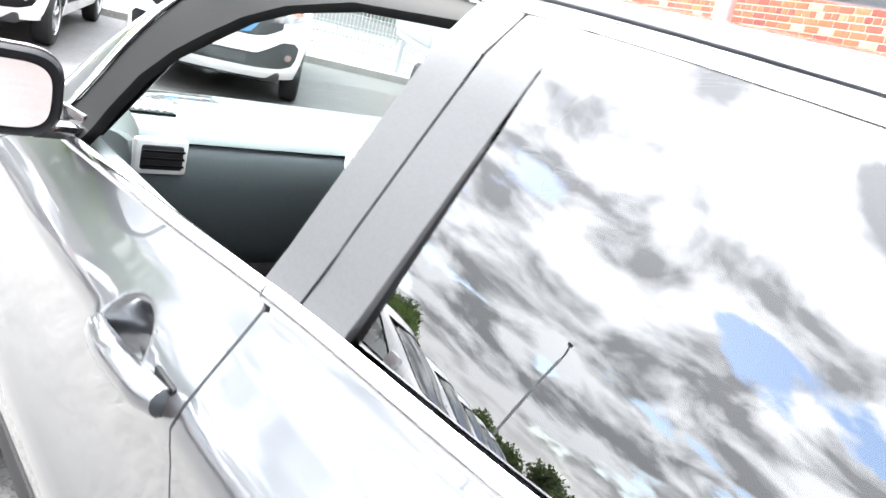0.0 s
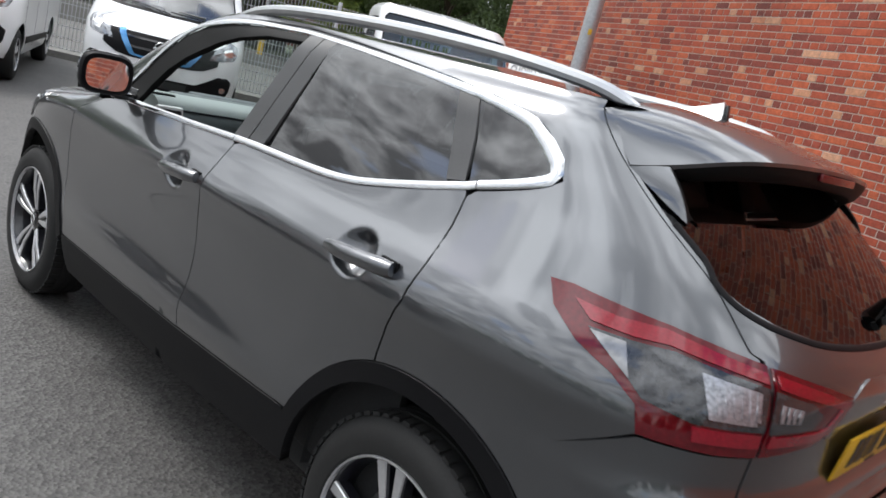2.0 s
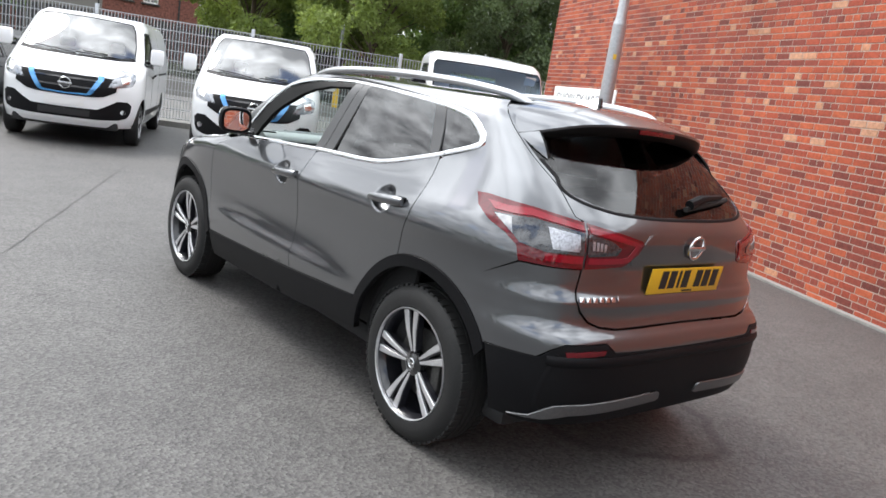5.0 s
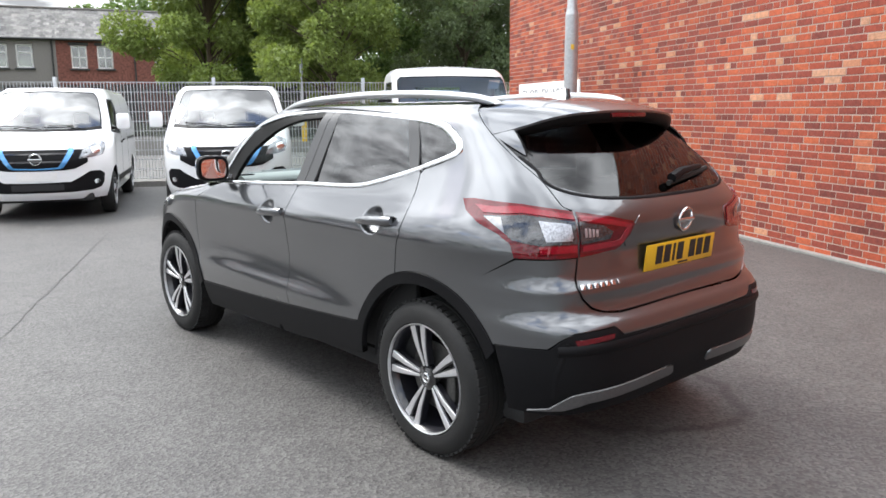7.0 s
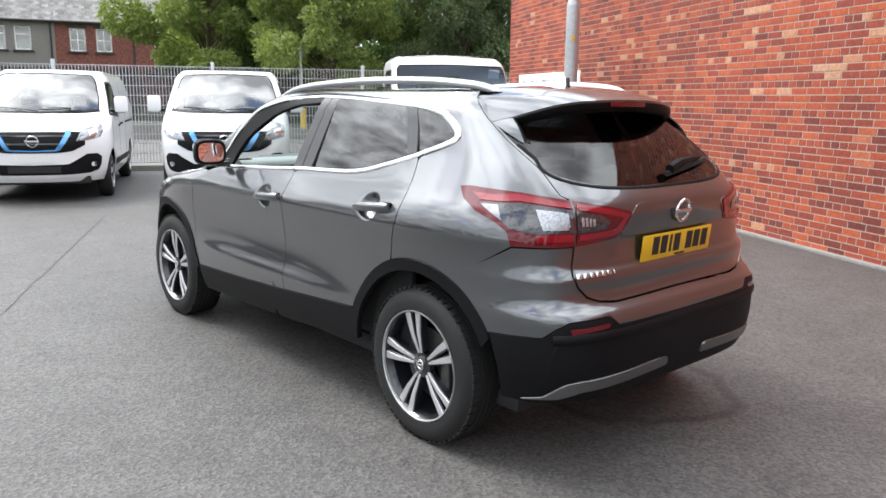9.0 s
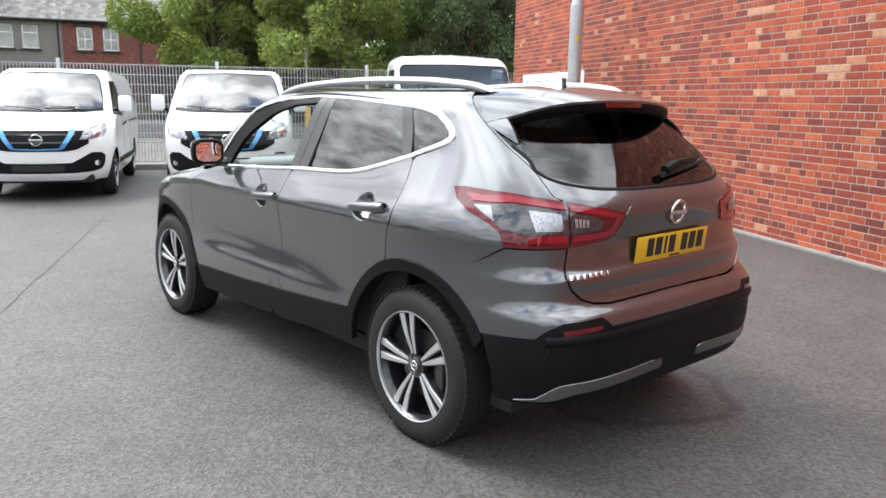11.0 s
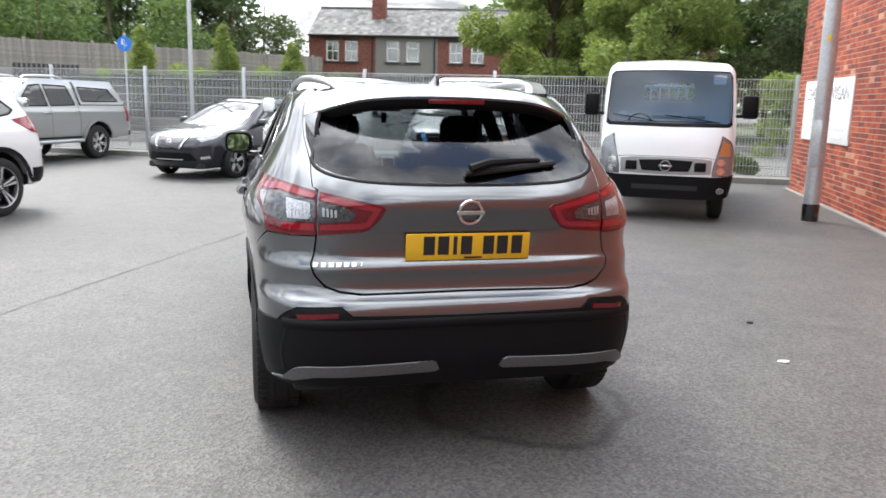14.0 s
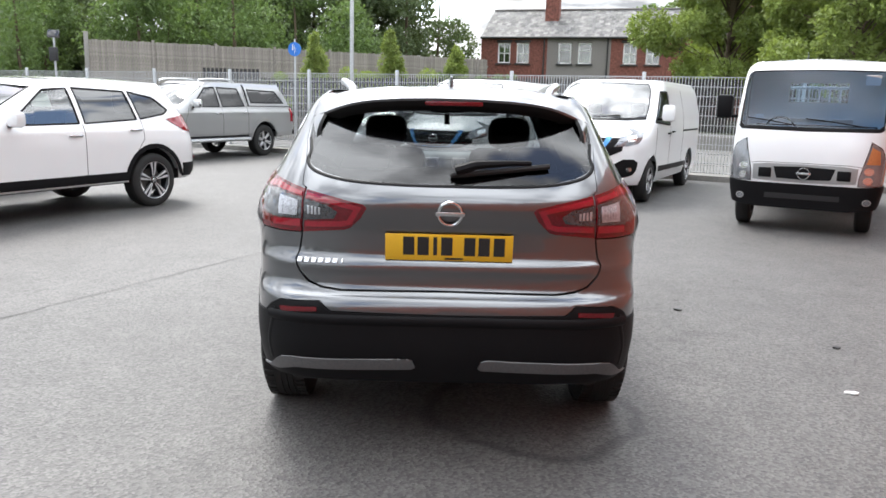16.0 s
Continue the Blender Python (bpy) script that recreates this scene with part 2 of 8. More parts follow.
PAINT_GREY.node_tree.nodes["Principled BSDF"].inputs["Coat IOR"].default_value = 1.74
PAINT_WHITE = material("white_paint", (0.78, 0.79, 0.80), 0.35, coat=1.0, grain=0.6, spread=0.02)
PAINT_PEARL = material("pearl_white_paint", (0.72, 0.72, 0.725), 0.35, metal=0.15, coat=1.0, grain=0.6, spread=0.02)
PAINT_SILVER = material("silver_grey_paint", (0.34, 0.345, 0.345), 0.33, metal=0.6, coat=1.0, grain=0.9, spread=0.03)
PAINT_DARK = material("dark_grey_paint", (0.018, 0.019, 0.026), 0.3, metal=0.4, coat=1.0, grain=0.9, spread=0.03)
PAINT_DARK.node_tree.nodes["Principled BSDF"].inputs["Coat IOR"].default_value = 1.5
PLASTIC = material("black_plastic", (0.0055, 0.0055, 0.0064), 0.5, sheen=0.13, grain=0.003, spread=0.25, bump=0.0003, stain=(0.3, 0.2, (0.012, 0.012, 0.0119)))
GLOSS_BLACK = material("gloss_black", (0.008, 0.008, 0.009), 0.12, coat=1.0, grain=0.4, spread=0.1)
SPOILER_BLACK = material("spoiler_black", (0.005, 0.005, 0.005), 0.5, sheen=0.12, grain=0.4, spread=0.1)
PILLAR = material("matt_pillar_trim", (0.048, 0.048, 0.0496), 0.35, grain=0.004, spread=0.1)
CHROME = material("chrome", (0.66, 0.67, 0.68), 0.16, metal=1.0, grain=0.2, spread=0.03)
SATIN = material("satin_silver", (0.558, 0.567, 0.576), 0.3, metal=0.9, grain=0.05, spread=0.05)
SKID = material("skid_grey", (0.15, 0.15, 0.152), 0.34, metal=0.7, grain=0.01, spread=0.1)
ALLOY = material("machined_alloy", (0.57, 0.57, 0.58), 0.3, metal=0.6, grain=0.01, spread=0.06)
RIM_BLACK = material("black_rim_paint", (0.012, 0.012, 0.016), 0.3, coat=0.6, grain=0.05, spread=0.2)
STEEL = material("galvanised_steel", (0.495, 0.513, 0.531), 0.45, metal=0.55, grain=0.03, spread=0.14, stain=(0.3, 0.35, (0.28, 0.29, 0.3)))
DISC = material("brake_disc", (0.10, 0.098, 0.095), 0.4, metal=0.7, grain=0.01, spread=0.2)
RUBBER = material("tyre_rubber", (0.0070, 0.0070, 0.0070), 0.75, grain=0.006, spread=0.3, bump=0.0006, stain=(0.08, 0.3, (0.02, 0.0195, 0.019)))
RED_LENS = material("red_lens", (0.23, 0.003, 0.013), 0.06, sheen=0.45, coat=0.8, grain=0.006, spread=0.18)
RED_DEEP = material("deep_red_lens", (0.105, 0.002, 0.006), 0.08, sheen=0.4, coat=0.5, grain=0.01, spread=0.2)
CLEAR_LENS = material("clear_lens", (0.28, 0.28, 0.285), 0.16, metal=0.4, coat=1.0, grain=0.02, spread=0.25)
HEADLAMP = material("headlamp_lens", (0.27, 0.28, 0.30), 0.12, metal=0.6, coat=1.0, grain=0.015, spread=0.3)
SMOKE_LENS = material("smoked_lens", (0.045, 0.047, 0.052), 0.15, metal=0.3, coat=1.0, grain=0.012, spread=0.5)
AMBER = material("amber_lens", (0.45, 0.16, 0.055), 0.15, coat=1.0, grain=0.01, spread=0.2)
BOWL = material("lamp_bowl_grey", (0.42, 0.43, 0.46), 0.3, metal=0.7, grain=0.008, spread=0.4)
BULB = material("reflector_silver", (0.85, 0.86, 0.88), 0.15, metal=1.0, grain=0.006, spread=0.2)
PLATE_YELLOW = material("yellow_plate", (0.64, 0.376, 0.016), 0.4, grain=0.002, spread=0.05)
PLATE_WHITE = material("white_plate", (0.75, 0.75, 0.74), 0.4, grain=0.02, spread=0.04)
INK = material("black_ink", (0.012, 0.012, 0.012), 0.5, grain=0.01, spread=0.1)
GREY_INK = material("grey_ink", (0.22, 0.23, 0.25), 0.6, grain=0.01, spread=0.1)
BLUE_TRIM = material("blue_trim", (0.08, 0.30, 0.62), 0.2, metal=0.4, coat=1.0, grain=0.1, spread=0.08)
BLUE_SIGN = material("blue_sign", (0.02, 0.16, 0.55), 0.4, grain=0.1, spread=0.05)
YELLOW = material("yellow_paint", (0.72, 0.45, 0.02), 0.5, grain=0.05, spread=0.1)
DASH_LIGHT = material("dash_soft_grey", (0.30, 0.335, 0.33), 0.55, grain=0.003, spread=0.06, bump=0.0003)
DASH_DARK = material("dash_charcoal", (0.075, 0.090, 0.096), 0.5, grain=0.003, spread=0.1, bump=0.0003)
CABIN = material("cabin_black", (0.015, 0.015, 0.0158), 0.8, grain=0.01, spread=0.2)
CLOTH = material("seat_cloth", (0.021, 0.021, 0.0225), 0.95, grain=0.004, spread=0.4, bump=0.0005)
HEADLINER = material("headliner", (0.38, 0.38, 0.36), 0.95, grain=0.004, spread=0.1)
PAPER = material("paper", (0.8, 0.8, 0.78), 0.8, grain=0.05, spread=0.04)
GLASS_DARK = glass_material("privacy_glass", (0.055, 0.058, 0.062), 2.3)
GLASS_REAR = glass_material("tinted_rear_glass", (0.20, 0.21, 0.22), 1.8)
GLASS_CLEAR = glass_material("clear_glass", (0.80, 0.86, 0.84), 1.5)
# the blue tint paints in the sky's reflection on the truck's screen
GLASS_TRUCK = glass_material("truck_glass", (0.42, 0.60, 0.80), 1.6)
GLASS_VAN = glass_material("van_glass", (0.42, 0.50, 0.47), 2.9)
MIRROR = material("mirror", (0.9, 0.9, 0.9), 0.02, metal=1.0)
TIMBER = material("weathered_timber", (0.24, 0.22, 0.196), 0.85, grain=0.06, spread=0.25, bump=0.002, rnd=0.16)
PALISADE = material("black_paling", (0.024, 0.024, 0.0256), 0.6, grain=0.1, spread=0.2, rnd=0.1)
RENDER_GREY = material("grey_render", (0.216, 0.2, 0.188), 0.9, grain=0.05, spread=0.1, bump=0.002, stain=(0.8, 0.4, (0.2, 0.185, 0.17)))
SLATE = material("roof_slate", (0.135, 0.132, 0.13), 0.75, grain=0.1, spread=0.4, stain=(0.6, 0.6, (0.27, 0.262, 0.235)), rnd=0.4, islands=True)
UPVC = material("white_frame", (0.79, 0.79, 0.78), 0.4, grain=0.1, spread=0.04)
LEAD = material("dark_gutter", (0.03, 0.03, 0.03), 0.5, grain=0.05, spread=0.2)
ROOM = material("dim_room", (0.09, 0.10, 0.105), 0.9, grain=0.3, spread=0.3)
BARK = material("bark", (0.10, 0.075, 0.05), 0.95, grain=0.03, spread=0.35, bump=0.006)


def leaf_material(name, colour):
    m = material(name, colour, 0.55, grain=0.5, spread=0.25, rnd=0.45, islands=True)
    p = m.node_tree.nodes["Principled BSDF"]
    nt = m.node_tree
    tl, ad = nt.nodes.new("ShaderNodeBsdfTranslucent"), nt.nodes.new("ShaderNodeMixShader")
    ad.inputs[0].default_value = 0.34
    tl.inputs[0].default_value = (colour[0] * 1.6, colour[1] * 1.6, colour[2] * 0.9, 1)
    nt.links.new(p.outputs[0], ad.inputs[1]); nt.links.new(tl.outputs[0], ad.inputs[2])
    nt.links.new(ad.outputs[0], nt.nodes["Material Output"].inputs[0])
    return m


LEAF_BRIGHT = leaf_material("leaf_bright", (0.190, 0.245, 0.068))
LEAF_MID = leaf_material("leaf_mid", (0.115, 0.175, 0.060))
LEAF_DARK = leaf_material("leaf_dark", (0.088, 0.122, 0.055))

# ---- building helpers ----
from mathutils.geometry import delaunay_2d_cdt

ARC = 1.6


def spline(keys):
    """A smooth curve through a few (position, value) keys, level beyond them."""
    xs = np.array([k[0] for k in keys], float)
    ys = np.array([k[1] for k in keys], float)
    h, d = np.diff(xs), np.diff(ys) / np.diff(xs)
    m = np.zeros(len(xs))
    for i in range(1, len(xs) - 1):
        if d[i - 1] * d[i] > 0:
            a, b = 2 * h[i] + h[i - 1], h[i] + 2 * h[i - 1]
            m[i] = (a + b) / (a / d[i - 1] + b / d[i])
    m[0], m[-1] = d[0], d[-1]

    def at(x):
        x = min(max(x, xs[0]), xs[-1])
        i = min(max(int(np.searchsorted(xs, x)) - 1, 0), len(h) - 1)
        t = (x - xs[i]) / h[i]
        return float((1 + 2 * t) * (1 - t) ** 2 * ys[i] + t * (1 - t) ** 2 * h[i] * m[i]
                     + t * t * (3 - 2 * t) * ys[i + 1] + t * t * (t - 1) * h[i] * m[i + 1])
    return at


def link(name, me, mat, parent, label=""):
    me.materials.append(mat)
    ob = new(name, me)
    if parent is not None:
        ob.parent = parent
    if label:
        ob["label"] = label
    return ob


def part(name, bm, mat, parent, label="", smooth=30):
    """Links a bmesh as one mesh object under a thing or a part."""
    bmesh.ops.recalc_face_normals(bm, faces=bm.faces)
    me = bpy.data.meshes.new(name)
    bm.to_mesh(me)
    bm.free()
    if smooth:
        for p in me.polygons:
            p.use_smooth = True
        me.set_sharp_from_angle(angle=radians(smooth))
    return link(name, me, mat, parent, label)


def thing(name, m, label, category, group="", kind=""):
    ob = new(name)
    ob.matrix_world = m
    ob.empty_display_size = 0.2
    return tagged(ob, label, category, group, kind)


def box(bm, c, s, bevel=0.0, rot=None):
    """A block of size s round c, with rounded edges."""
    r = bmesh.ops.create_cube(bm, size=1.0)
    vs = r["verts"]
    m = Matrix.Translation(c) @ (rot or Matrix.Identity(4)) @ Matrix.Diagonal((*s, 1))
    if bevel:
        bmesh.ops.scale(bm, vec=s, verts=vs)
        es = list({e for v in vs for e in v.link_edges})
        g = bmesh.ops.bevel(bm, geom=es, offset=min(bevel, min(s) * 0.49), segments=2, affect="EDGES", profile=0.5)
        vs = list({v for f in g["faces"] for v in f.verts} | {v for v in vs if v.is_valid})
        bmesh.ops.transform(bm, matrix=Matrix.Translation(c) @ (rot or Matrix.Identity(4)), verts=vs)
    else:
        bmesh.ops.transform(bm, matrix=m, verts=vs)
    return bm


def block(c, s, bevel=0.0, rot=None):
    return box(bmesh.new(), c, s, bevel, rot)


def tube(bm, pts, r, seg=8, flat=1.0, caps=True):
    """A tube along pts; r a radius or one for each point; flat squashes it in height."""
    pts = [Vector(p) for p in pts]
    rs = r if isinstance(r, (list, tuple)) else [r] * len(pts)
    rings = []
    for i, p in enumerate(pts):
        t = (pts[min(i + 1, len(pts) - 1)] - pts[max(i - 1, 0)]).normalized()
        a = t.cross(Vector((0, 0, 1)))
        a = a.normalized() if a.length > 1e-3 else Vector((1, 0, 0))
        b = a.cross(t)
        rings.append([bm.verts.new(p + (a * math.cos(k) + b * math.sin(k) * flat) * rs[i]) for k in (2 * math.pi * j / seg for j in range(seg))])
    for q, w in zip(rings, rings[1:]):
        for j in range(seg):
            bm.faces.new((q[j], q[(j + 1) % seg], w[(j + 1) % seg], w[j]))
    if caps:
        bm.faces.new(rings[0][::-1]); bm.faces.new(rings[-1])
    return bm


def lathe(bm, profile, seg=40, m=None):
    """Turns (x, r) pairs round the x axis."""
    rings = [[bm.verts.new((m or Matrix.Identity(4)) @ Vector((x, r * math.cos(a), r * math.sin(a)))) for a in (2 * math.pi * j / seg for j in range(seg))] for x, r in profile]
    for q, w in zip(rings, rings[1:]):
        for j in range(seg):
            bm.faces.new((q[j], q[(j + 1) % seg], w[(j + 1) % seg], w[j]))
    return bm


def prism(bm, outline, depth, m):
    """An outline in the xy plane, raised by depth along z, then posed by m."""
    lo = [bm.verts.new(m @ Vector((x, y, 0))) for x, y in outline]
    hi = [bm.verts.new(m @ Vector((x, y, depth))) for x, y in outline]
    n = len(outline)
    bm.faces.new(lo[::-1]); bm.faces.new(hi)
    for i in range(n):
        bm.faces.new((lo[i], lo[(i + 1) % n], hi[(i + 1) % n], hi[i]))
    return bm


def inside(p, poly):
    x, y = p
    c = False
    for (x1, y1), (x2, y2) in zip(poly, poly[1:] + poly[:1]):
        if (y1 > y) != (y2 > y) and x < (x2 - x1) * (y - y1) / (y2 - y1) + x1:
            c = not c
    return c


def resample(poly, step, closed=True):
    out = []
    ends = poly[1:] + poly[:1] if closed else poly[1:]
    for (x1, y1), (x2, y2) in zip(poly, ends):
        k = max(1, int(math.hypot(x2 - x1, y2 - y1) / step))
        out += [(x1 + (x2 - x1) * i / k, y1 + (y2 - y1) * i / k) for i in range(k)]
    return out if closed else out + [poly[-1]]


def rounded(pts, n=6, closed=False):
    """A Catmull-Rom curve through a few points."""
    P = [Vector((*p, 0)) if len(p) == 2 else Vector(p) for p in pts]
    out = []
    cnt = len(P) if closed else len(P) - 1
    for i in range(cnt):
        a, b, c, d = (P[(i + k) % len(P)] if closed else P[min(max(i + k, 0), len(P) - 1)] for k in (-1, 0, 1, 2))
        for j in range(n):
            t = j / n
            out.append(0.5 * (2 * b + (c - a) * t + (2 * a - 5 * b + 4 * c - d) * t * t + (3 * b - a - 3 * c + d) * t ** 3))
    if not closed:
        out.append(P[-1])
    return [tuple(v[:len(pts[0])]) for v in out]


class Shell:
    """The skin of a vehicle as a stack of plan contours. u is y along the flank; past kr and kf it runs on round the corners to the
    middle of the tail (kr - ARC) and of the nose (kf + ARC), and from there on down the other flank."""

    def __init__(self, half, tail, nose, kr, kf, nr, nf, bulge=None, taper=None):
        self.half, self.tail, self.nose, self.kr, self.kf, self.nr, self.nf = half, tail, nose, kr, kf, nr, nf
        self.bulge, self.taper, self.cache = bulge or (lambda y, z: 0.0), taper, {}

    def corner(self, z, back):
        key = (round(z, 4), back)
        if key not in self.cache:
            n = self.nr(z) if back else self.nf(z)
            depth = self.kr - self.tail(z) if back else self.nose(z) - self.kf(z)
            ph = np.linspace(0, 1, 97) * math.pi / 2
            px, py = np.cos(ph) ** (2 / n), np.sin(ph) ** (2 / n) * depth
            ln = np.concatenate([[0], np.cumsum(np.hypot(np.diff(px) * self.half(z), np.diff(py)))])
            self.cache[key] = (ln / ln[-1], px, py)
        return self.cache[key]

    def at(self, u, z):
        kf, flip = self.kf(z), 1
        if u < self.kr - ARC:
            u, flip = 2 * (self.kr - ARC) - u, -1
        elif u > kf + ARC:
            u, flip = 2 * (kf + ARC) - u, -1
        w, f, y = self.half(z), 1.0, u
        if u < self.kr:
            ln, px, py = self.corner(z, True)
            a = (self.kr - u) / ARC
            f, y = float(np.interp(a, ln, px)), self.kr - float(np.interp(a, ln, py))
            if self.taper:
                q = min(1.0, (self.kr - y) / 0.62)
                w *= 1 - self.taper(z) * q * q * (3 - 2 * q)
        elif u > kf:
            ln, px, py = self.corner(z, False)
            a = (u - kf) / ARC
            f, y = float(np.interp(a, ln, px)), kf + float(np.interp(a, ln, py))
        return Vector((-flip * (w * f + self.bulge(y, z) * f ** 4), y, z))

    def normal(self, u, z):
        du = self.at(u + 0.004, z) - self.at(u - 0.004, z)
        dz = self.at(u, z + 0.004) - self.at(u, z - 0.004)
        return dz.cross(du).normalized()

    def Y(self, y, z):
        """The (u, z) on the left flank at y."""
        kf = self.kf(z)
        if self.kr <= y <= kf:
            return (y, z)
        lo, hi = (self.kr - ARC, self.kr) if y < self.kr else (kf, kf + ARC)
        for _ in range(34):
            mid = (lo + hi) / 2
            lo, hi = (mid, hi) if self.at(mid, z).y < y else (lo, mid)
        return (lo, z)

    def X(self, x, z, front=False):
        """The (u, z) on the tail, or the nose, at x."""
        s = -1 if x > 0 else 1
        lo, hi = (self.kr - ARC, self.kr) if not front else (self.kf(z) + ARC, self.kf(z))
        for _ in range(34):
            mid = (lo + hi) / 2
            lo, hi = (lo, mid) if self.at(mid, z).x < -abs(x) else (mid, hi)
        c = self.kr - ARC if not front else self.kf(z) + ARC
        return (lo, z) if s > 0 else (2 * c - lo, z)

    def F(self, a, z):
        """The (u, z) at the share a of the way round to the nose's middle."""
        return (self.kf(z) + a * ARC, z)

    def mirrored(self, pts, front=False):
        """Points from the middle round the left and back to the middle, closed with their mirror image."""
        c = (lambda z: self.kf(z) + ARC) if front else (lambda z: self.kr - ARC)
        back = [(2 * c(z) - u, z) for u, z in pts[::-1]]
        return pts + [p for p in back if min(math.hypot(p[0] - q[0], p[1] - q[1]) for q in pts) > 1e-4]

    def skin(self, name, outline, mat, parent, holes=(), step=0.03, proud=0.0, rim=0.012, right=False, label="", stepz=None, pane=None, fine=()):
        """A panel: the part of the skin within an outline of (u, z), raised by proud, with its edge turned in by rim."""
        loops = [resample(list(outline), step)] + [resample(list(h), step) for h in holes]
        pts, edges = [], []
        for loop in loops:
            k = len(pts)
            pts += loop
            edges += [(k + i, k + (i + 1) % len(loop)) for i in range(len(loop))]
        edge_pts = np.array(pts)
        us, zs = [p[0] for p in loops[0]], [p[1] for p in loops[0]]
        sz = stepz or step
        for i in range(int((max(us) - min(us)) / step) + 1):
            for j in range(int((max(zs) - min(zs)) / sz) + 1):
                p = (min(us) + (i + 0.5 * (j % 2)) * step, min(zs) + j * sz)
                if any(math.hypot((p[0] - c[0]) / c[2], (p[1] - c[1]) / c[3]) < 1.2 for c in fine):
                    continue
                if inside(p, loops[0]) and not any(inside(p, h) for h in loops[1:]):
                    if np.min(((edge_pts - p) / (step, sz)) ** 2 @ np.ones(2)) > 0.3:
                        pts.append(p)
        for c in fine:
            for k, f in enumerate((0.0, 0.2, 0.4, 0.58, 0.72, 0.84, 0.92, 0.97, 1.0, 1.03, 1.09, 1.18)):
                for q in range(36 if f else 1):
                    a = 2 * math.pi * (q + 0.5 * (k % 2)) / 36
                    p = (c[0] + c[2] * f * math.cos(a), c[1] + c[3] * f * math.sin(a))
                    if inside(p, loops[0]):
                        pts.append(p)
        vs, _, fs, _, _, _ = delaunay_2d_cdt([Vector(p) for p in pts], edges, [], 0, 1e-5)
        keep = []
        for f in fs:
            c = sum((vs[i] for i in f), Vector((0, 0))) / len(f)
            if inside(c, loops[0]) and not any(inside(c, h) for h in loops[1:]):
                keep.append(tuple(f))
        used = sorted({i for f in keep for i in f})
        idx = {i: k for k, i in enumerate(used)}
        co, no = [], []
        for i in used:
            n = self.normal(*vs[i])
            co.append(self.at(*vs[i]) + n * (proud(vs[i][1]) if callable(proud) else proud))
            if callable(proud):
                # a pane that leans away from the skin
                up = (self.at(vs[i][0], vs[i][1] + 0.01) - self.at(vs[i][0], vs[i][1] - 0.01)).normalized()
                n = (n - up * (proud(vs[i][1] + 0.01) - proud(vs[i][1] - 0.01)) / 0.02).normalized()
            no.append(n)
        if pane:
            # a pane has its own even curvature: per metre across, per metre up, and a tip of its middle
            flat = sum(no, Vector((0, 0, 0))).normalized()
            side = Vector((0, 0, 1)).cross(flat).normalized()
            up = flat.cross(side)
            flat = (flat + up * pane[2]).normalized()
            mean = sum(co, Vector((0, 0, 0))) / len(co)
            no = [(flat + side * ((c - mean).dot(side) * pane[0]) + up * ((c - mean).dot(up) * pane[1])).normalized() for c in co]
        faces = [tuple(idx[i] for i in f) for f in keep]
        # turn every face to look along the skin's normal
        faces = [f if (co[f[1]] - co[f[0]]).cross(co[f[2]] - co[f[0]]).dot(no[f[0]]) > 0 else f[::-1] for f in faces]
        if rim:
            count = {}
            for f in faces:
                for a, b in zip(f, f[1:] + f[:1]):
                    count[(a, b)] = 1
            rimmed = {}
            for a, b in [e for e in count if (e[1], e[0]) not in count]:
                out = (co[b] - co[a]).cross(no[a]).normalized()
                ids = []
                for v, deep in ((a, 0), (b, 0), (b, 1), (a, 1)):
                    key = (v, deep)
                    if key not in rimmed:
                        rimmed[key] = len(co)
                        co.append(co[v] - no[v] * rim * deep)
                        no.append((no[v] * (0.5 if not deep else 0.0) + out).normalized())
                    ids.append(rimmed[key])
                faces.append((ids[1], ids[0], ids[3], ids[2]))
        if right:
            co = [Vector((-v.x, v.y, v.z)) for v in co]
            no = [Vector((-v.x, v.y, v.z)) for v in no]
            faces = [f[::-1] for f in faces]
        me = bpy.data.meshes.new(name)
        me.from_pydata([tuple(v) for v in co], [], faces)
        for p in me.polygons:
            p.use_smooth = True
        me.normals_split_custom_set_from_vertices([tuple(v) for v in no])
        return link(name, me, mat, parent, label)

    def strip(self, name, path, width, mat, parent, height=0.006, right=False, label="", lift=0.0):
        """A raised moulding that follows a path of (u, z) on the skin."""
        path = resample(list(path), 0.03, closed=False)
        co = [self.at(*p) for p in path]
        no = [self.normal(*p) for p in path]
        ws = width if callable(width) else (lambda f: width)
        prof = ((-0.5, -0.3), (-0.5, 0.35), (-0.3, 0.85), (0.0, 1.0), (0.3, 0.85), (0.5, 0.35), (0.5, -0.3))
        bm = bmesh.new()
        rings = []
        for i, (p, n) in enumerate(zip(co, no)):
            t = (co[min(i + 1, len(co) - 1)] - co[max(i - 1, 0)]).normalized()
            b = n.cross(t).normalized()
            w = ws(i / (len(co) - 1))
            q = [p + b * (x * w) + n * (h * height + lift) for x, h in prof]
            rings.append([bm.verts.new((-v.x, v.y, v.z) if right else v) for v in q])
        for q, w in zip(rings, rings[1:]):
            for a in range(len(prof) - 1):
                bm.faces.new((q[a], q[a + 1], w[a + 1], w[a]))
        bm.faces.new(rings[0]); bm.faces.new(rings[-1][::-1])
        return part(name, bm, mat, parent, label, smooth=50)

    def cap(self, name, z, crown, mat, parent, step=0.08, label="", inset=0.0):
        """The crowned lid on top of the stack at the height z."""
        ends = [self.at(u, z) for u in np.linspace(self.kr - ARC, self.kf(z) + ARC, 90)]
        outline = [(v.x + inset, v.y) for v in ends] + [(-v.x - inset, v.y) for v in ends[::-1]]
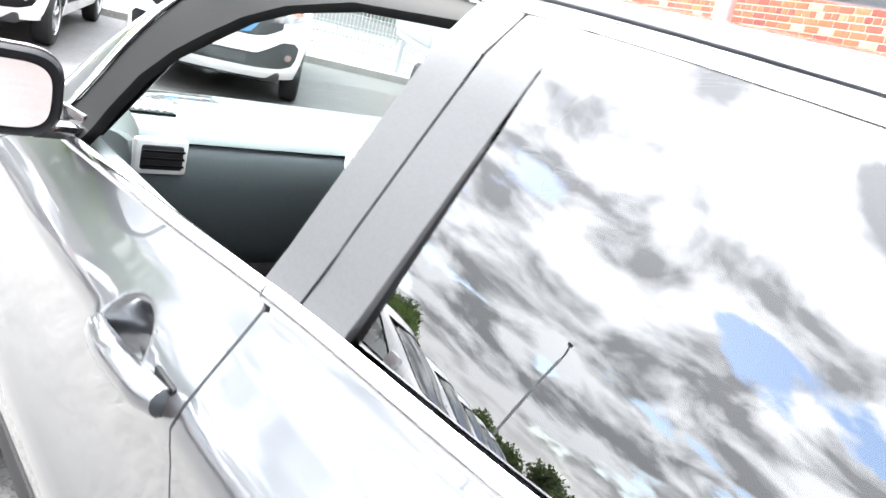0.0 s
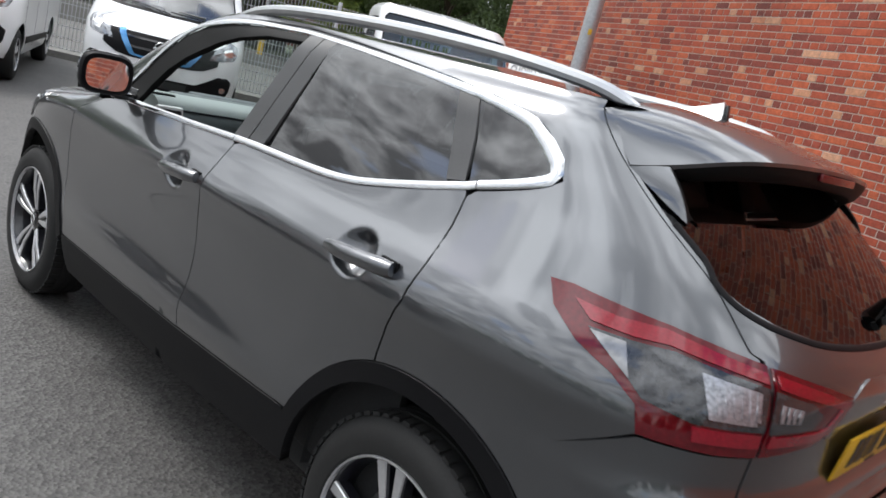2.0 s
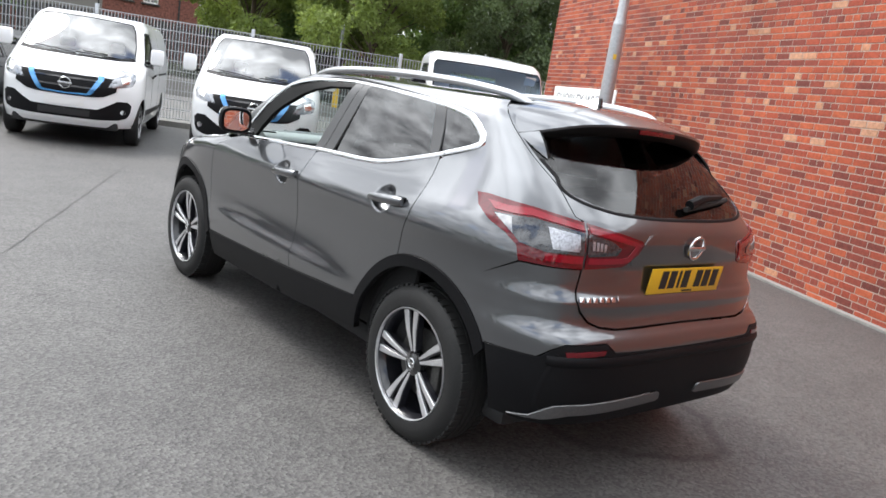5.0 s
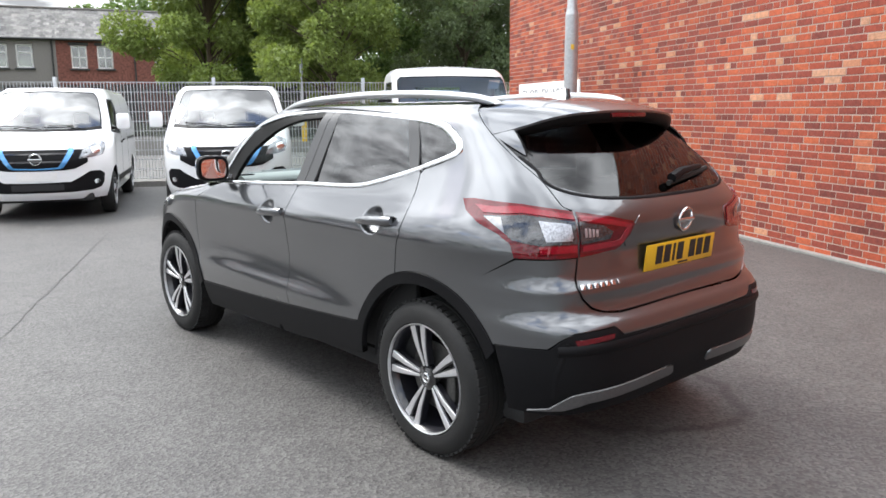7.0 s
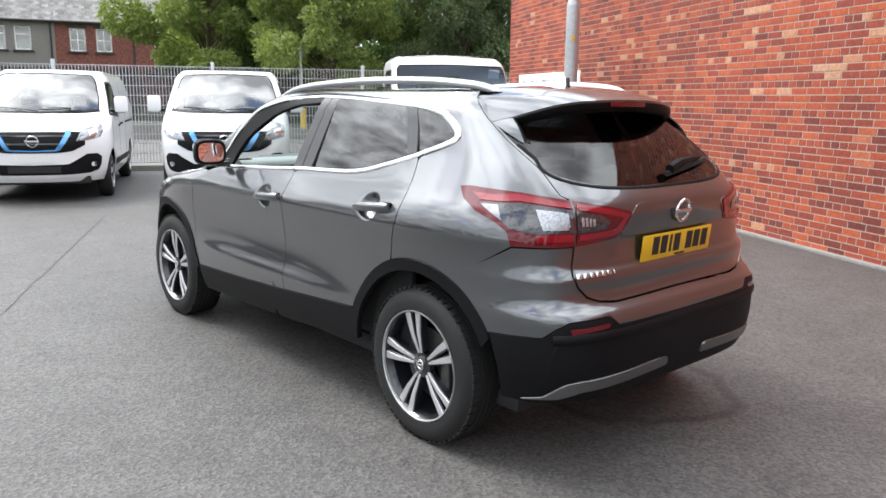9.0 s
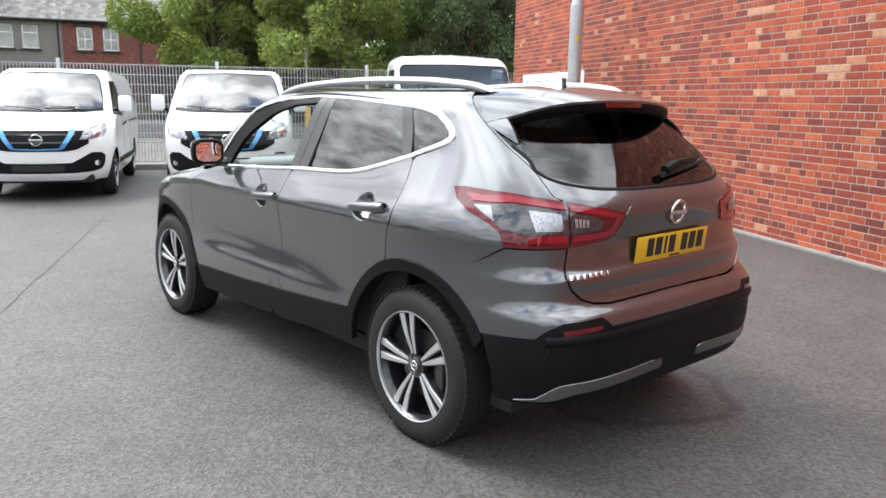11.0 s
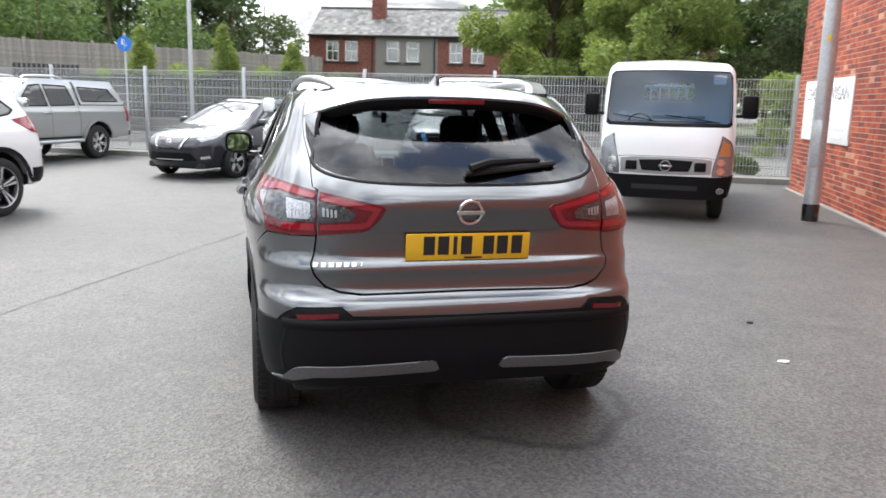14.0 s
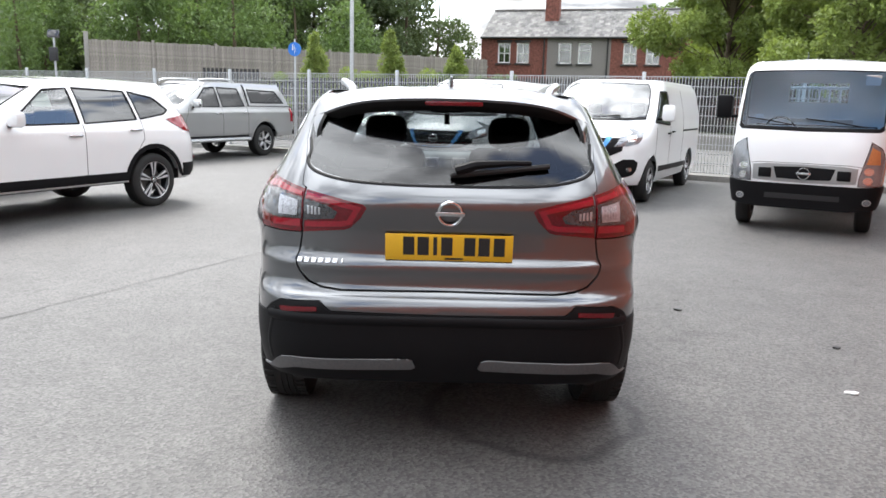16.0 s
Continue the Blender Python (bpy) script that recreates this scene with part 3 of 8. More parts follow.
        clean = [p for i, p in enumerate(outline) if math.hypot(p[0] - outline[i - 1][0], p[1] - outline[i - 1][1]) > 1e-3]
        ys = [p[1] for p in clean]
        y0, y1, w = min(ys), max(ys), max(p[0] for p in clean)
        pts = list(clean)
        edge = np.array(clean)
        for i in range(int((y1 - y0) / step) + 1):
            for j in range(int(2 * w / step) + 1):
                p = (-w + j * step, y0 + i * step)
                if inside(p, clean) and np.min((edge - p) ** 2 @ np.ones(2)) > 0.3 * step * step:
                    pts.append(p)
        vs, _, fs, _, _, _ = delaunay_2d_cdt([Vector(p) for p in pts], [(i, (i + 1) % len(clean)) for i in range(len(clean))], [], 0, 1e-5)
        co = []
        for v in vs:
            g = max(0.0, 1 - (v.x / w) ** 2) * max(0.0, 1 - abs(2 * (v.y - y0) / (y1 - y0) - 1) ** 3)
            co.append((v.x, v.y, z + crown * g ** 0.8))
        me = bpy.data.meshes.new(name)
        fs = [f for f in fs if inside(sum((vs[i] for i in f), Vector((0, 0))) / len(f), clean)]
        me.from_pydata(co, [], [tuple(f) for f in fs])
        for p in me.polygons:
            p.use_smooth = True
        return link(name, me, mat, parent, label)


def spoke_bar(bm, r0, r1, a0, a1, w0, w1, x0, x1, thick):
    """One arm of a wheel: from radius r0 at the angle a0 to r1 at a1, widths w0 and w1."""
    p0 = Vector((x0, r0 * math.cos(a0), r0 * math.sin(a0)))
    p1 = Vector((x1, r1 * math.cos(a1), r1 * math.sin(a1)))
    mid = (p0 + p1) / 2 + Vector((-0.006, 0, 0))
    t = (p1 - p0).normalized()
    b = t.cross(Vector((1, 0, 0))).normalized()
    rows = []
    for p, w in ((p0, w0), (mid, (w0 + w1) / 2), (p1, w1)):
        rows.append([bm.verts.new(p + b * w / 2 * s + Vector((d, 0, 0))) for s, d in ((-1, thick), (-1, 0.003), (-0.8, 0), (0.8, 0), (1, 0.003), (1, thick))])
    for q, w in zip(rows, rows[1:]):
        for k in range(5):
            bm.faces.new((q[k], q[k + 1], w[k + 1], w[k]))
    bm.faces.new(rows[0][::-1]); bm.faces.new(rows[-1])


def add_wheel(parent, at, r, width, rim_r, right=False, style="twin", arms=5, dark=True, tread=True, turn=0.0):
    """A wheel whose outer face looks to -x: brake and barrel, with the tyre, the rim and the cap as its parts."""
    m = pose(*at, 0, 0, 180 if right else 0)
    bm = bmesh.new()
    o = -width / 2
    lathe(bm, [(o + 0.015, rim_r * 0.985), (o + 0.05, rim_r * 0.93), (o + width * 0.8, rim_r * 0.9), (o + width, rim_r)], 32)
    wheel = part("wheel", bm, RIM_BLACK, parent)
    wheel.matrix_local = m
    bm = bmesh.new()
    lathe(bm, [(o + 0.085, 0.02), (o + 0.085, rim_r * 0.62), (o + 0.105, rim_r * 0.62), (o + 0.105, 0.02)], 32)
    part("brake_disc", bm, DISC, wheel)
    part("caliper", block((o + 0.09, -rim_r * 0.5 if not right else rim_r * 0.5, -rim_r * 0.12), (0.06, 0.055, 0.15), 0.012), DISC, wheel)
    bm = bmesh.new()
    lathe(bm, [(o + 0.012, rim_r * 0.985), (o + 0.004, rim_r * 1.02), (o + 0.001, rim_r + (r - rim_r) * 0.32), (o + 0.004, rim_r + (r - rim_r) * 0.62),
               (o + 0.014, r - 0.022), (o + 0.028, r - 0.007), (o + 0.05, r - 0.001), (0.0, r), (-o - 0.05, r - 0.001), (-o - 0.028, r - 0.007), (-o - 0.012, r - 0.03),
               (-o, rim_r + 0.03), (-o - 0.01, rim_r)], 72)
    if tread:
        for k in range(60):
            a = 2 * math.pi * k / 60
            for s, lo, hi in ((1, o + 0.022, o + 0.062), (-1, -o - 0.062, -o - 0.022)):
                box(bm, ((lo + hi) / 2, (r - 0.002) * math.cos(a), (r - 0.002) * math.sin(a)), (hi - lo, 0.010, 0.024), 0, Matrix.Rotation(a, 4, "X"))
        for x in (-0.028, 0.0, 0.028):
            lathe(bm, [(x - 0.011, r - 0.002), (x - 0.011, r + 0.0035), (x + 0.011, r + 0.0035), (x + 0.011, r - 0.002)], 72)
    part("tyre", bm, RUBBER, wheel)
    bm, back = bmesh.new(), bmesh.new()
    lathe(bm, [(o + 0.016, rim_r * 0.962), (o + 0.006, rim_r * 0.968), (o + 0.003, rim_r * 0.985), (o + 0.012, rim_r * 0.995)], 72)
    x0, x1 = o + 0.034, o + 0.020
    for k in range(arms):
        c = turn + 2 * math.pi * k / arms
        if style == "twin":
            for s in (-1, 1):
                spoke_bar(bm, 0.052, rim_r * 0.965, c + s * 0.17, c + s * 0.150, 0.011, 0.036, x0, x1, 0.004)
                spoke_bar(back, 0.040, rim_r * 0.965, c + s * 0.18, c + s * 0.142, 0.020, 0.046, x0 + 0.0045, x1 + 0.0045, 0.034)
        elif style == "star":
            for s in (-1, 1):
                spoke_bar(bm, 0.045, rim_r * 0.955, c + s * 0.26, c + s * 0.10, 0.022, 0.026, x0, x1, 0.026)
        else:
            spoke_bar(bm, 0.035, rim_r * 0.955, c, c, 0.05, 0.055, x0, x1, 0.03)
    part("rim", bm, ALLOY if dark or style != "steel" else RIM_BLACK, wheel)
    if style == "twin":
        lathe(back, [(o + 0.05, rim_r * 0.90), (o + 0.022, rim_r * 0.945), (o + 0.016, rim_r * 0.962)], 72)
        part("spoke_back", back, RIM_BLACK, wheel, "gloss black spoke sides")
    else:
        back.free()
    bm = bmesh.new()
    lathe(bm, [(o + 0.06, 0.062), (o + 0.036, 0.056), (o + 0.032, 0.036), (o + 0.028, 0.030), (o + 0.027, 0.001)], 24)
    part("wheel_cap", bm, GLOSS_BLACK, wheel)
    if style == "twin":
        bm = bmesh.new()
        lathe(bm, [(o + 0.026, 0.024), (o + 0.024, 0.022), (o + 0.024, 0.017), (o + 0.026, 0.015)], 24)
        box(bm, (o + 0.025, 0, 0), (0.003, 0.05, 0.010), 0.001)
        part("cap_ring", bm, CHROME, wheel)
    return wheel

# ---- the grey crossover that the camera walks round ----
def hero_bulge(y, z):
    b = 0.036 * math.exp(-((y + 1.50) / 0.50) ** 2 - ((z - 1.08) / 0.14) ** 2)
    b += 0.006 * math.exp(-((y + 1.40) / 0.6) ** 2 - ((z - 0.78) / 0.26) ** 2)
    b += 0.026 * math.exp(-((y - 1.35) / 0.50) ** 2 - ((z - 0.92) / 0.15) ** 2)
    # round hollows behind the door handles, with a crisp brim
    for cy, cz in ((-0.062, 0.964), (-1.022, 1.012)):
        r = math.hypot((y - cy) / 0.078, (z - cz) / 0.064)
        if r < 1:
            b -= 0.046 * (1 - r * r) ** 1.25
    # the crease across the doors, which fades towards the wheels, over a hollow lower door
    c = 0.972 - 0.032 * y
    b += 0.014 * math.exp(-(math.hypot(z - c, 0.0025) - 0.0025) / 0.06) * math.exp(-((y + 0.25) / 1.05) ** 4)
    b -= 0.010 * math.exp(-((z - 0.72) / 0.11) ** 2) * math.exp(-((y + 0.05) / 0.80) ** 4)
    b += 0.012 * math.exp(-((z - 0.555) / 0.050) ** 2) * math.exp(-((y - 0.0) / 0.78) ** 4)
    return b


def build_hero():
    hero = thing("crossover_car", Matrix.Identity(4), "dark grey metallic crossover with chrome window trim, front window down", "car")
    S = Shell(
        spline([(0.20, 0.80), (0.30, 0.855), (0.42, 0.880), (0.52, 0.886), (0.62, 0.882), (0.78, 0.880), (0.90, 0.886),
                (0.955, 0.891), (0.99, 0.880), (1.05, 0.848), (1.12, 0.806), (1.24, 0.757), (1.36, 0.708), (1.47, 0.657), (1.52, 0.60)]),
        spline([(0.20, -1.96), (0.28, -2.03), (0.36, -2.08), (0.50, -2.112), (0.60, -2.114), (0.65, -2.113), (0.685, -2.100), (0.712, -2.062), (0.735, -2.048),
                (0.775, -2.046), (0.812, -2.050), (0.828, -2.043), (0.85, -2.022), (0.865, -2.019), (0.95, -2.020), (1.02, -2.034), (1.07, -2.040), (1.11, -2.020), (1.14, -1.992), (1.22, -1.892), (1.30, -1.784), (1.335, -1.735), (1.40, -1.640), (1.46, -1.555), (1.52, -1.475)]),
        spline([(0.20, 2.05), (0.35, 2.17), (0.55, 2.20), (0.75, 2.15), (0.86, 2.02), (0.94, 1.80), (1.00, 1.45), (1.05, 1.10), (1.10, 1.05), (1.30, 0.79), (1.42, 0.57), (1.52, 0.36)]),
        -1.15, spline([(0.2, 0.95), (0.93, 0.85), (1.03, 0.68), (1.10, 0.66), (1.30, 0.46), (1.42, 0.27), (1.52, 0.0)]),
        spline([(0.2, 5.0), (0.7, 5.0), (0.9, 4.3), (1.1, 3.6), (1.25, 4.0), (1.5, 4.3)]), spline([(0.2, 2.9), (0.9, 2.9), (1.1, 2.6), (1.3, 2.8), (1.5, 3.2)]), hero_bulge,
        spline([(0.3, 0.035), (0.7, 0.032), (0.9, 0.025), (1.05, 0.01), (1.5, 0.0)]))
    X, Y, F = S.X, S.Y, S.F

    def arc(cy, r, a0, a1, n=14):
        return [Y(cy + r * math.cos(radians(a)), 0.345 + r * math.sin(radians(a))) for a in np.linspace(a0, a1, n)]

    RY, FY = -1.335, 1.318
    belt = rounded([(0.56, 1.070), (0.30, 1.082), (0.0, 1.097), (-0.30, 1.115), (-0.62, 1.126), (-0.81, 1.140), (-0.97, 1.173), (-1.212, 1.239), (-1.378, 1.294), (-1.437, 1.330)])
    top = rounded([(-1.437, 1.330), (-1.375, 1.393), (-1.29, 1.440), (-1.07, 1.472), (-0.622, 1.500), (-0.297, 1.510), (-0.19, 1.508), (0.02, 1.497), (0.165, 1.478), (0.335, 1.436), (0.43, 1.388), (0.512, 1.305), (0.575, 1.21), (0.625, 1.13), (0.65, 1.085)])
    gate = rounded([(-1.400, 1.500), (-1.510, 1.410), (-1.640, 1.320), (-1.790, 1.222), (-1.900, 1.127)], 5)
    sides = ((False, "left"), (True, "right"))

    def door_line(y0, z0, z1):
        return [(y0 - 0.017 * min(1, max(0, (z - 0.86) / 0.12)), z) for z in np.linspace(z0, z1, 12)]

    for right, _ in sides:
        k = dict(right=right)
        # doors
        f_top = [p for p in belt if -0.262 <= p[0] <= 0.58]
        front = [(0.84, 0.436)] + [(0.838, 0.486), (0.868, 0.60), (0.888, 0.77), (0.866, 0.88), (0.812, 0.985), (0.70, 1.045)]
        poly = [Y(*p) for p in front] + [Y(p[0], p[1] + 0.006) for p in f_top] + [Y(*p) for p in door_line(-0.2405, 1.105, 0.481)] + [Y(0.2, 0.459)]
        fd = S.skin("front_door", poly, PAINT_GREY, hero, step=0.022, fine=[(-0.062, 0.964, 0.078, 0.064)], **k)
        r_top = [p for p in belt if -1.222 <= p[0] <= -0.266]
        edge = [(-1.224, 1.228), (-1.240, 1.16), (-1.246, 1.06), (-1.239, 0.978), (-1.20, 0.90), (-1.182, 0.822)]
        poly = [Y(*p) for p in door_line(-0.2465, 0.482, 1.105)] + [Y(p[0], p[1] + 0.006) for p in r_top] + [Y(*p) for p in edge] + arc(RY, 0.479, 71, 22, 10) + [Y(-0.88, 0.524)]
        rd = S.skin("rear_door", poly, PAINT_GREY, hero, step=0.022, fine=[(-1.022, 1.012, 0.078, 0.064)], **k)
        # quarter, roof frame and windscreen pillar in one pressing
        chrome_in = [p for p in belt if p[0] < -1.229]
        poly = [Y(p[0] - 0.006, p[1]) for p in edge[::-1]] + [Y(p[0], p[1] - 0.004) for p in chrome_in] + [Y(*p) for p in top] + [F(0.05, 1.07), F(0.13, 1.075)]
        poly += [F(a, z) for a, z in ((0.16, 1.12), (0.19, 1.22), (0.21, 1.32), (0.23, 1.42), (0.25, 1.52))] + [(0.0, 1.52), (-0.7, 1.52), Y(-1.385, 1.52)]
        poly += [Y(p[0] + 0.0015, p[1]) for p in gate] + [X(-0.604, 1.118), X(-0.608, 0.942), X(-0.70, 0.938), Y(-1.817, 0.940)] + arc(RY, 0.479, 116, 72, 10)
        S.skin("side_panel", poly, PAINT_GREY, hero, step=0.024, **k)
        # front wing
        poly = [Y(p[0] + 0.006, p[1]) for p in front[::-1]] + arc(FY, 0.479, 168, 8, 22) + [F(0.5, 0.42), F(0.62, 0.44), F(0.62, 0.60), F(0.60, 0.74), F(0.48, 0.86), F(0.36, 0.93), F(0.26, 0.985), F(0.10, 1.045)]
        S.skin("front_wing", poly, PAINT_GREY, hero, step=0.03, **k)
        S.skin("headlight", [F(0.36, 0.80), F(0.62, 0.735), F(0.74, 0.74), F(0.72, 0.80), F(0.56, 0.865), F(0.42, 0.905), F(0.35, 0.90)], CLEAR_LENS, hero, step=0.03, proud=0.006, **k)
        # cladding: sill, arch rings
        low = [Y(0.84, 0.43), Y(0.2, 0.455), Y(-0.243, 0.476), Y(-0.88, 0.520), Y(-0.895, 0.50), Y(-0.91, 0.37), Y(-0.30, 0.315), Y(0.30, 0.295), Y(0.80, 0.285)]
        S.skin("sill_cladding", low, PLASTIC, hero, step=0.03, proud=0.004, **k)
        for cy, a0, a1, nm in ((RY, 152, 6, "rear_arch"), (FY, 170, -12, "front_arch")):
            S.skin(nm, arc(cy, 0.476, a0, a1, 30) + arc(cy, 0.425, a1 - 3, a0 + 3, 30), PLASTIC, hero, step=0.03, proud=0.006, rim=0.03, **k)
        # dark wheel housing
        for cy in (RY, FY):
            bm = bmesh.new()
            s = 1 if right else -1
            rings = [[bm.verts.new((s * x, cy + r * math.cos(a), 0.345 + r * math.sin(a))) for a in np.linspace(-0.03, math.pi + 0.03, 24)] for x, r in ((0.79, 0.445), (0.75, 0.43), (0.52, 0.41))]
            for q, w in zip(rings, rings[1:]):
                for j in range(23):
                    bm.faces.new((q[j], q[j + 1], w[j + 1], w[j]))
            bm.faces.new(rings[-1])
            part("wheel_housing", bm, CABIN, hero)
        # glass and black trim
        rg = [(-0.384, 1.128), (-0.62, 1.138), (-0.79, 1.152), (-0.95, 1.190), (-1.155, 1.250), (-1.030, 1.462), (-0.70, 1.480), (-0.436, 1.490)]
        S.skin("rear_door_glass", [Y(*p) for p in rg], GLASS_DARK, rd, step=0.022, pane=(0.06, 0.35, -0.01), proud=lambda z: -0.010 + 0.030 * (z - 1.13), rim=0, label="dark privacy glass", **k)
        qg = [(-1.186, 1.256), (-1.36, 1.311), (-1.396, 1.337), (-1.375, 1.372), (-1.285, 1.430), (-1.086, 1.450)]
        S.skin("quarter_glass", [Y(*p) for p in qg], GLASS_DARK, hero, step=0.022, pane=(0.15, 0.35, 0.0), proud=lambda z: -0.008 + 0.030 * (z - 1.26), rim=0, label="dark privacy glass", **k)
        S.skin("door_pillar_trim", [Y(-0.228, 1.122), Y(-0.306, 1.122), Y(-0.366, 1.492), Y(-0.292, 1.492)], PILLAR, fd, step=0.05, proud=0.001, **k)
        S.skin("door_pillar_trim", [Y(-0.311, 1.122), Y(-0.396, 1.126), Y(-0.448, 1.490), Y(-0.371, 1.492)], PILLAR, rd, step=0.05, proud=0.001, **k)
        S.skin("door_pillar_trim", [Y(-1.142, 1.246), Y(-1.198, 1.258), Y(-1.094, 1.455), Y(-1.020, 1.457)], PILLAR, rd, step=0.05, proud=0.001, **k)
        if right:
            fg = [(0.49, 1.085), (0.41, 1.235), (0.26, 1.345), (0.08, 1.422), (-0.22, 1.468), (-0.233, 1.125)]
            S.skin("front_door_glass", [Y(*p) for p in fg], GLASS_CLEAR, fd, step=0.08, proud=-0.004, rim=0, **k)
        ring = [(0.64, 1.084), (0.59, 1.145), (0.55, 1.21), (0.49, 1.298), (0.41, 1.375), (0.315, 1.420), (0.155, 1.460), (0.01, 1.476), (-0.292, 1.490), (-0.288, 1.466), (-0.08, 1.452), (0.07, 1.420), (0.17, 1.385), (0.25, 1.343), (0.33, 1.295), (0.40, 1.235), (0.45, 1.16), (0.475, 1.080)]
        S.skin("door_frame", [Y(*q) for q in ring], SPOILER_BLACK, fd, step=0.04, proud=-0.004, rim=0.02, **k)
        S.strip("window_seal", [Y(0.55, 1.082), Y(0.30, 1.095), Y(-0.228, 1.122)], 0.018, PLASTIC, fd, 0.006, lift=-0.006, **k)
        # chrome surround
        S.strip("chrome_belt", [Y(p[0], p[1] + 0.010) for p in belt if p[0] > -0.24] + [Y(-0.242, 1.122)], 0.022, CHROME, fd, 0.005, **k)
        S.strip("chrome_belt", [Y(-0.246, 1.122)] + [Y(p[0], p[1] + 0.010) for p in belt if -1.222 < p[0] < -0.25] + [Y(-1.236, 1.258)], 0.023, CHROME, rd, 0.005, **k)
        quarter = [(-1.240, 1.260)] + [(p[0], p[1] + 0.012) for p in belt if -1.40 < p[0] < -1.245] + [(-1.408, 1.322), (-1.416, 1.338), (-1.400, 1.362), (-1.355, 1.393)] + [(p[0], p[1] - 0.013) for p in top if -1.30 < p[0] < -1.09 and p[1] > 1.43] + [(-1.082, 1.459)]
        S.strip("chrome_corner", [Y(*p) for p in quarter], lambda f: 0.024 + 0.010 * math.exp(-((f - 0.5) / 0.25) ** 2), CHROME, hero, 0.006, **k)
        S.strip("chrome_top", [Y(-1.080, 1.459)] + [Y(p[0], p[1] - 0.013) for p in top if -1.07 < p[0] < 0.27] + [Y(p[0] - 0.008, p[1] - 0.010) for p in top if 0.27 <= p[0] < 0.645], 0.024, CHROME, hero, 0.005, **k)
        # handles
        for door, hy, hz, tilt in ((fd, -0.104, 0.968, 4), (rd, -1.060, 1.018, 5)):
            bm = bmesh.new()
            s = 1 if right else -1
            pts = []
            for i in range(9):
                f = i / 8
                y = hy + 0.125 - 0.25 * f
                p = S.at(*Y(y, hz + 0.022 * (f - 0.5)))
                out = 0.018 + 0.022 * math.sin(math.pi * min(1, max(0, f * 1.0))) ** 0.5
                pts.append((s * (0.892 + out * 0.55), y, hz + 0.022 * (f - 0.5)))
            tube(bm, pts, [0.014, 0.018, 0.020, 0.021, 0.021, 0.021, 0.0215, 0.022, 0.018], 12)
            h = part("handle", bm, PAINT_GREY, door)
            part("handle_gasket", block((s * 0.889, hy - 0.098, hz + 0.008), (0.010, 0.062, 0.042), 0.004), PLASTIC, door)
            if not right and door is fd:
                bm = bmesh.new()
                lathe(bm, [(-0.004, 0.0), (-0.004, 0.007), (0.0, 0.008)], 14, Matrix.Translation((-0.9215, hy - 0.085, hz + 0.009)))
                part("lock", bm, SATIN, door)
        # tail lamp: deep red body, inner lenses and bright bands
        def rear_pts(pts):
            return [X(x, z) if abs(x) < 0.74 else Y(y, z) for x, y, z in pts]
        lamp = rear_pts([(-0.805, -1.542, 1.146), (-0.829, -1.580, 1.103), (-0.828, -1.655, 1.062), (-0.804, -1.742, 1.029), (-0.786, -1.798, 0.993), (-0.787, -1.816, 0.942), (-0.70, 0, 0.938), (-0.609, 0, 0.940)])
        lamp += [X(-0.604, 1.02), X(-0.598, 1.110)] + rear_pts([(-0.66, 0, 1.122), (-0.72, -1.751, 1.136), (-0.788, -1.592, 1.150)])
        tl = S.skin("tail_lamp", lamp, RED_DEEP, hero, step=0.03, proud=0.007, label="deep red tail lamp with clear inner lens", **k)
        gl = S.skin("gate_lamp", [X(-0.600, 0.940), X(-0.592, 1.02), X(-0.588, 1.108), X(-0.45, 1.083), X(-0.352, 1.064), X(-0.338, 1.050), X(-0.36, 1.01), X(-0.405, 0.966), X(-0.43, 0.957)], RED_DEEP, hero, step=0.03, proud=0.007, label="deep red lamp set in the tailgate", **k)
        S.skin("clear_lens", rear_pts([(-0.806, -1.662, 1.090), (-0.765, -1.75, 1.092), (-0.735, 0, 1.096), (-0.606, 0, 1.074), (-0.608, 0, 0.993), (-0.735, 0, 0.988), (-0.773, -1.802, 1.006), (-0.796, -1.733, 1.056)]), SMOKE_LENS, tl, step=0.03, proud=0.009, rim=0.003, **k)
        S.skin("side_lens", rear_pts([(-0.804, -1.668, 1.086), (-0.778, -1.735, 1.086), (-0.786, -1.770, 1.030), (-0.798, -1.725, 1.056)]), CLEAR_LENS, tl, step=0.03, proud=0.0105, rim=0.003, **k)
        S.skin("reflector_bowl", [X(-0.712, 1.076), X(-0.628, 1.066), X(-0.628, 1.004), X(-0.712, 1.002)], BOWL, tl, step=0.02, proud=0.0105, rim=0.003, **k)
        for q in range(6):
            x = 0.700 - 0.0135 * q
            S.skin("lens_rib", [X(-x, 1.066), X(-x + 0.008, 1.065), X(-x + 0.008, 1.012), X(-x, 1.012)], BOWL, tl, step=0.03, proud=0.013, rim=0.003, **k)
        S.skin("smoked_lens", [X(-0.594, 1.072), X(-0.50, 1.056), X(-0.455, 1.030), X(-0.470, 1.004), X(-0.595, 0.990)], SMOKE_LENS, gl, step=0.03, proud=0.010, rim=0.003, **k)
        for q in range(4):
            x = 0.580 - 0.0150 * q
            S.skin("lens_rib", [X(-x, 1.050 - 0.002 * q), X(-x + 0.009, 1.049 - 0.002 * q), X(-x + 0.009, 1.016), X(-x, 1.014)], BOWL, gl, step=0.03, proud=0.012, rim=0.003, **k)
        S.skin("light_band", rear_pts([(-0.80, -1.610, 1.128), (-0.765, -1.70, 1.122), (-0.73, 0, 1.128), (-0.606, 0, 1.097), (-0.608, 0, 1.080), (-0.737, 0, 1.103), (-0.77, -1.74, 1.098), (-0.80, -1.66, 1.100)]), RED_LENS, tl, step=0.02, proud=0.011, rim=0.003, **k)
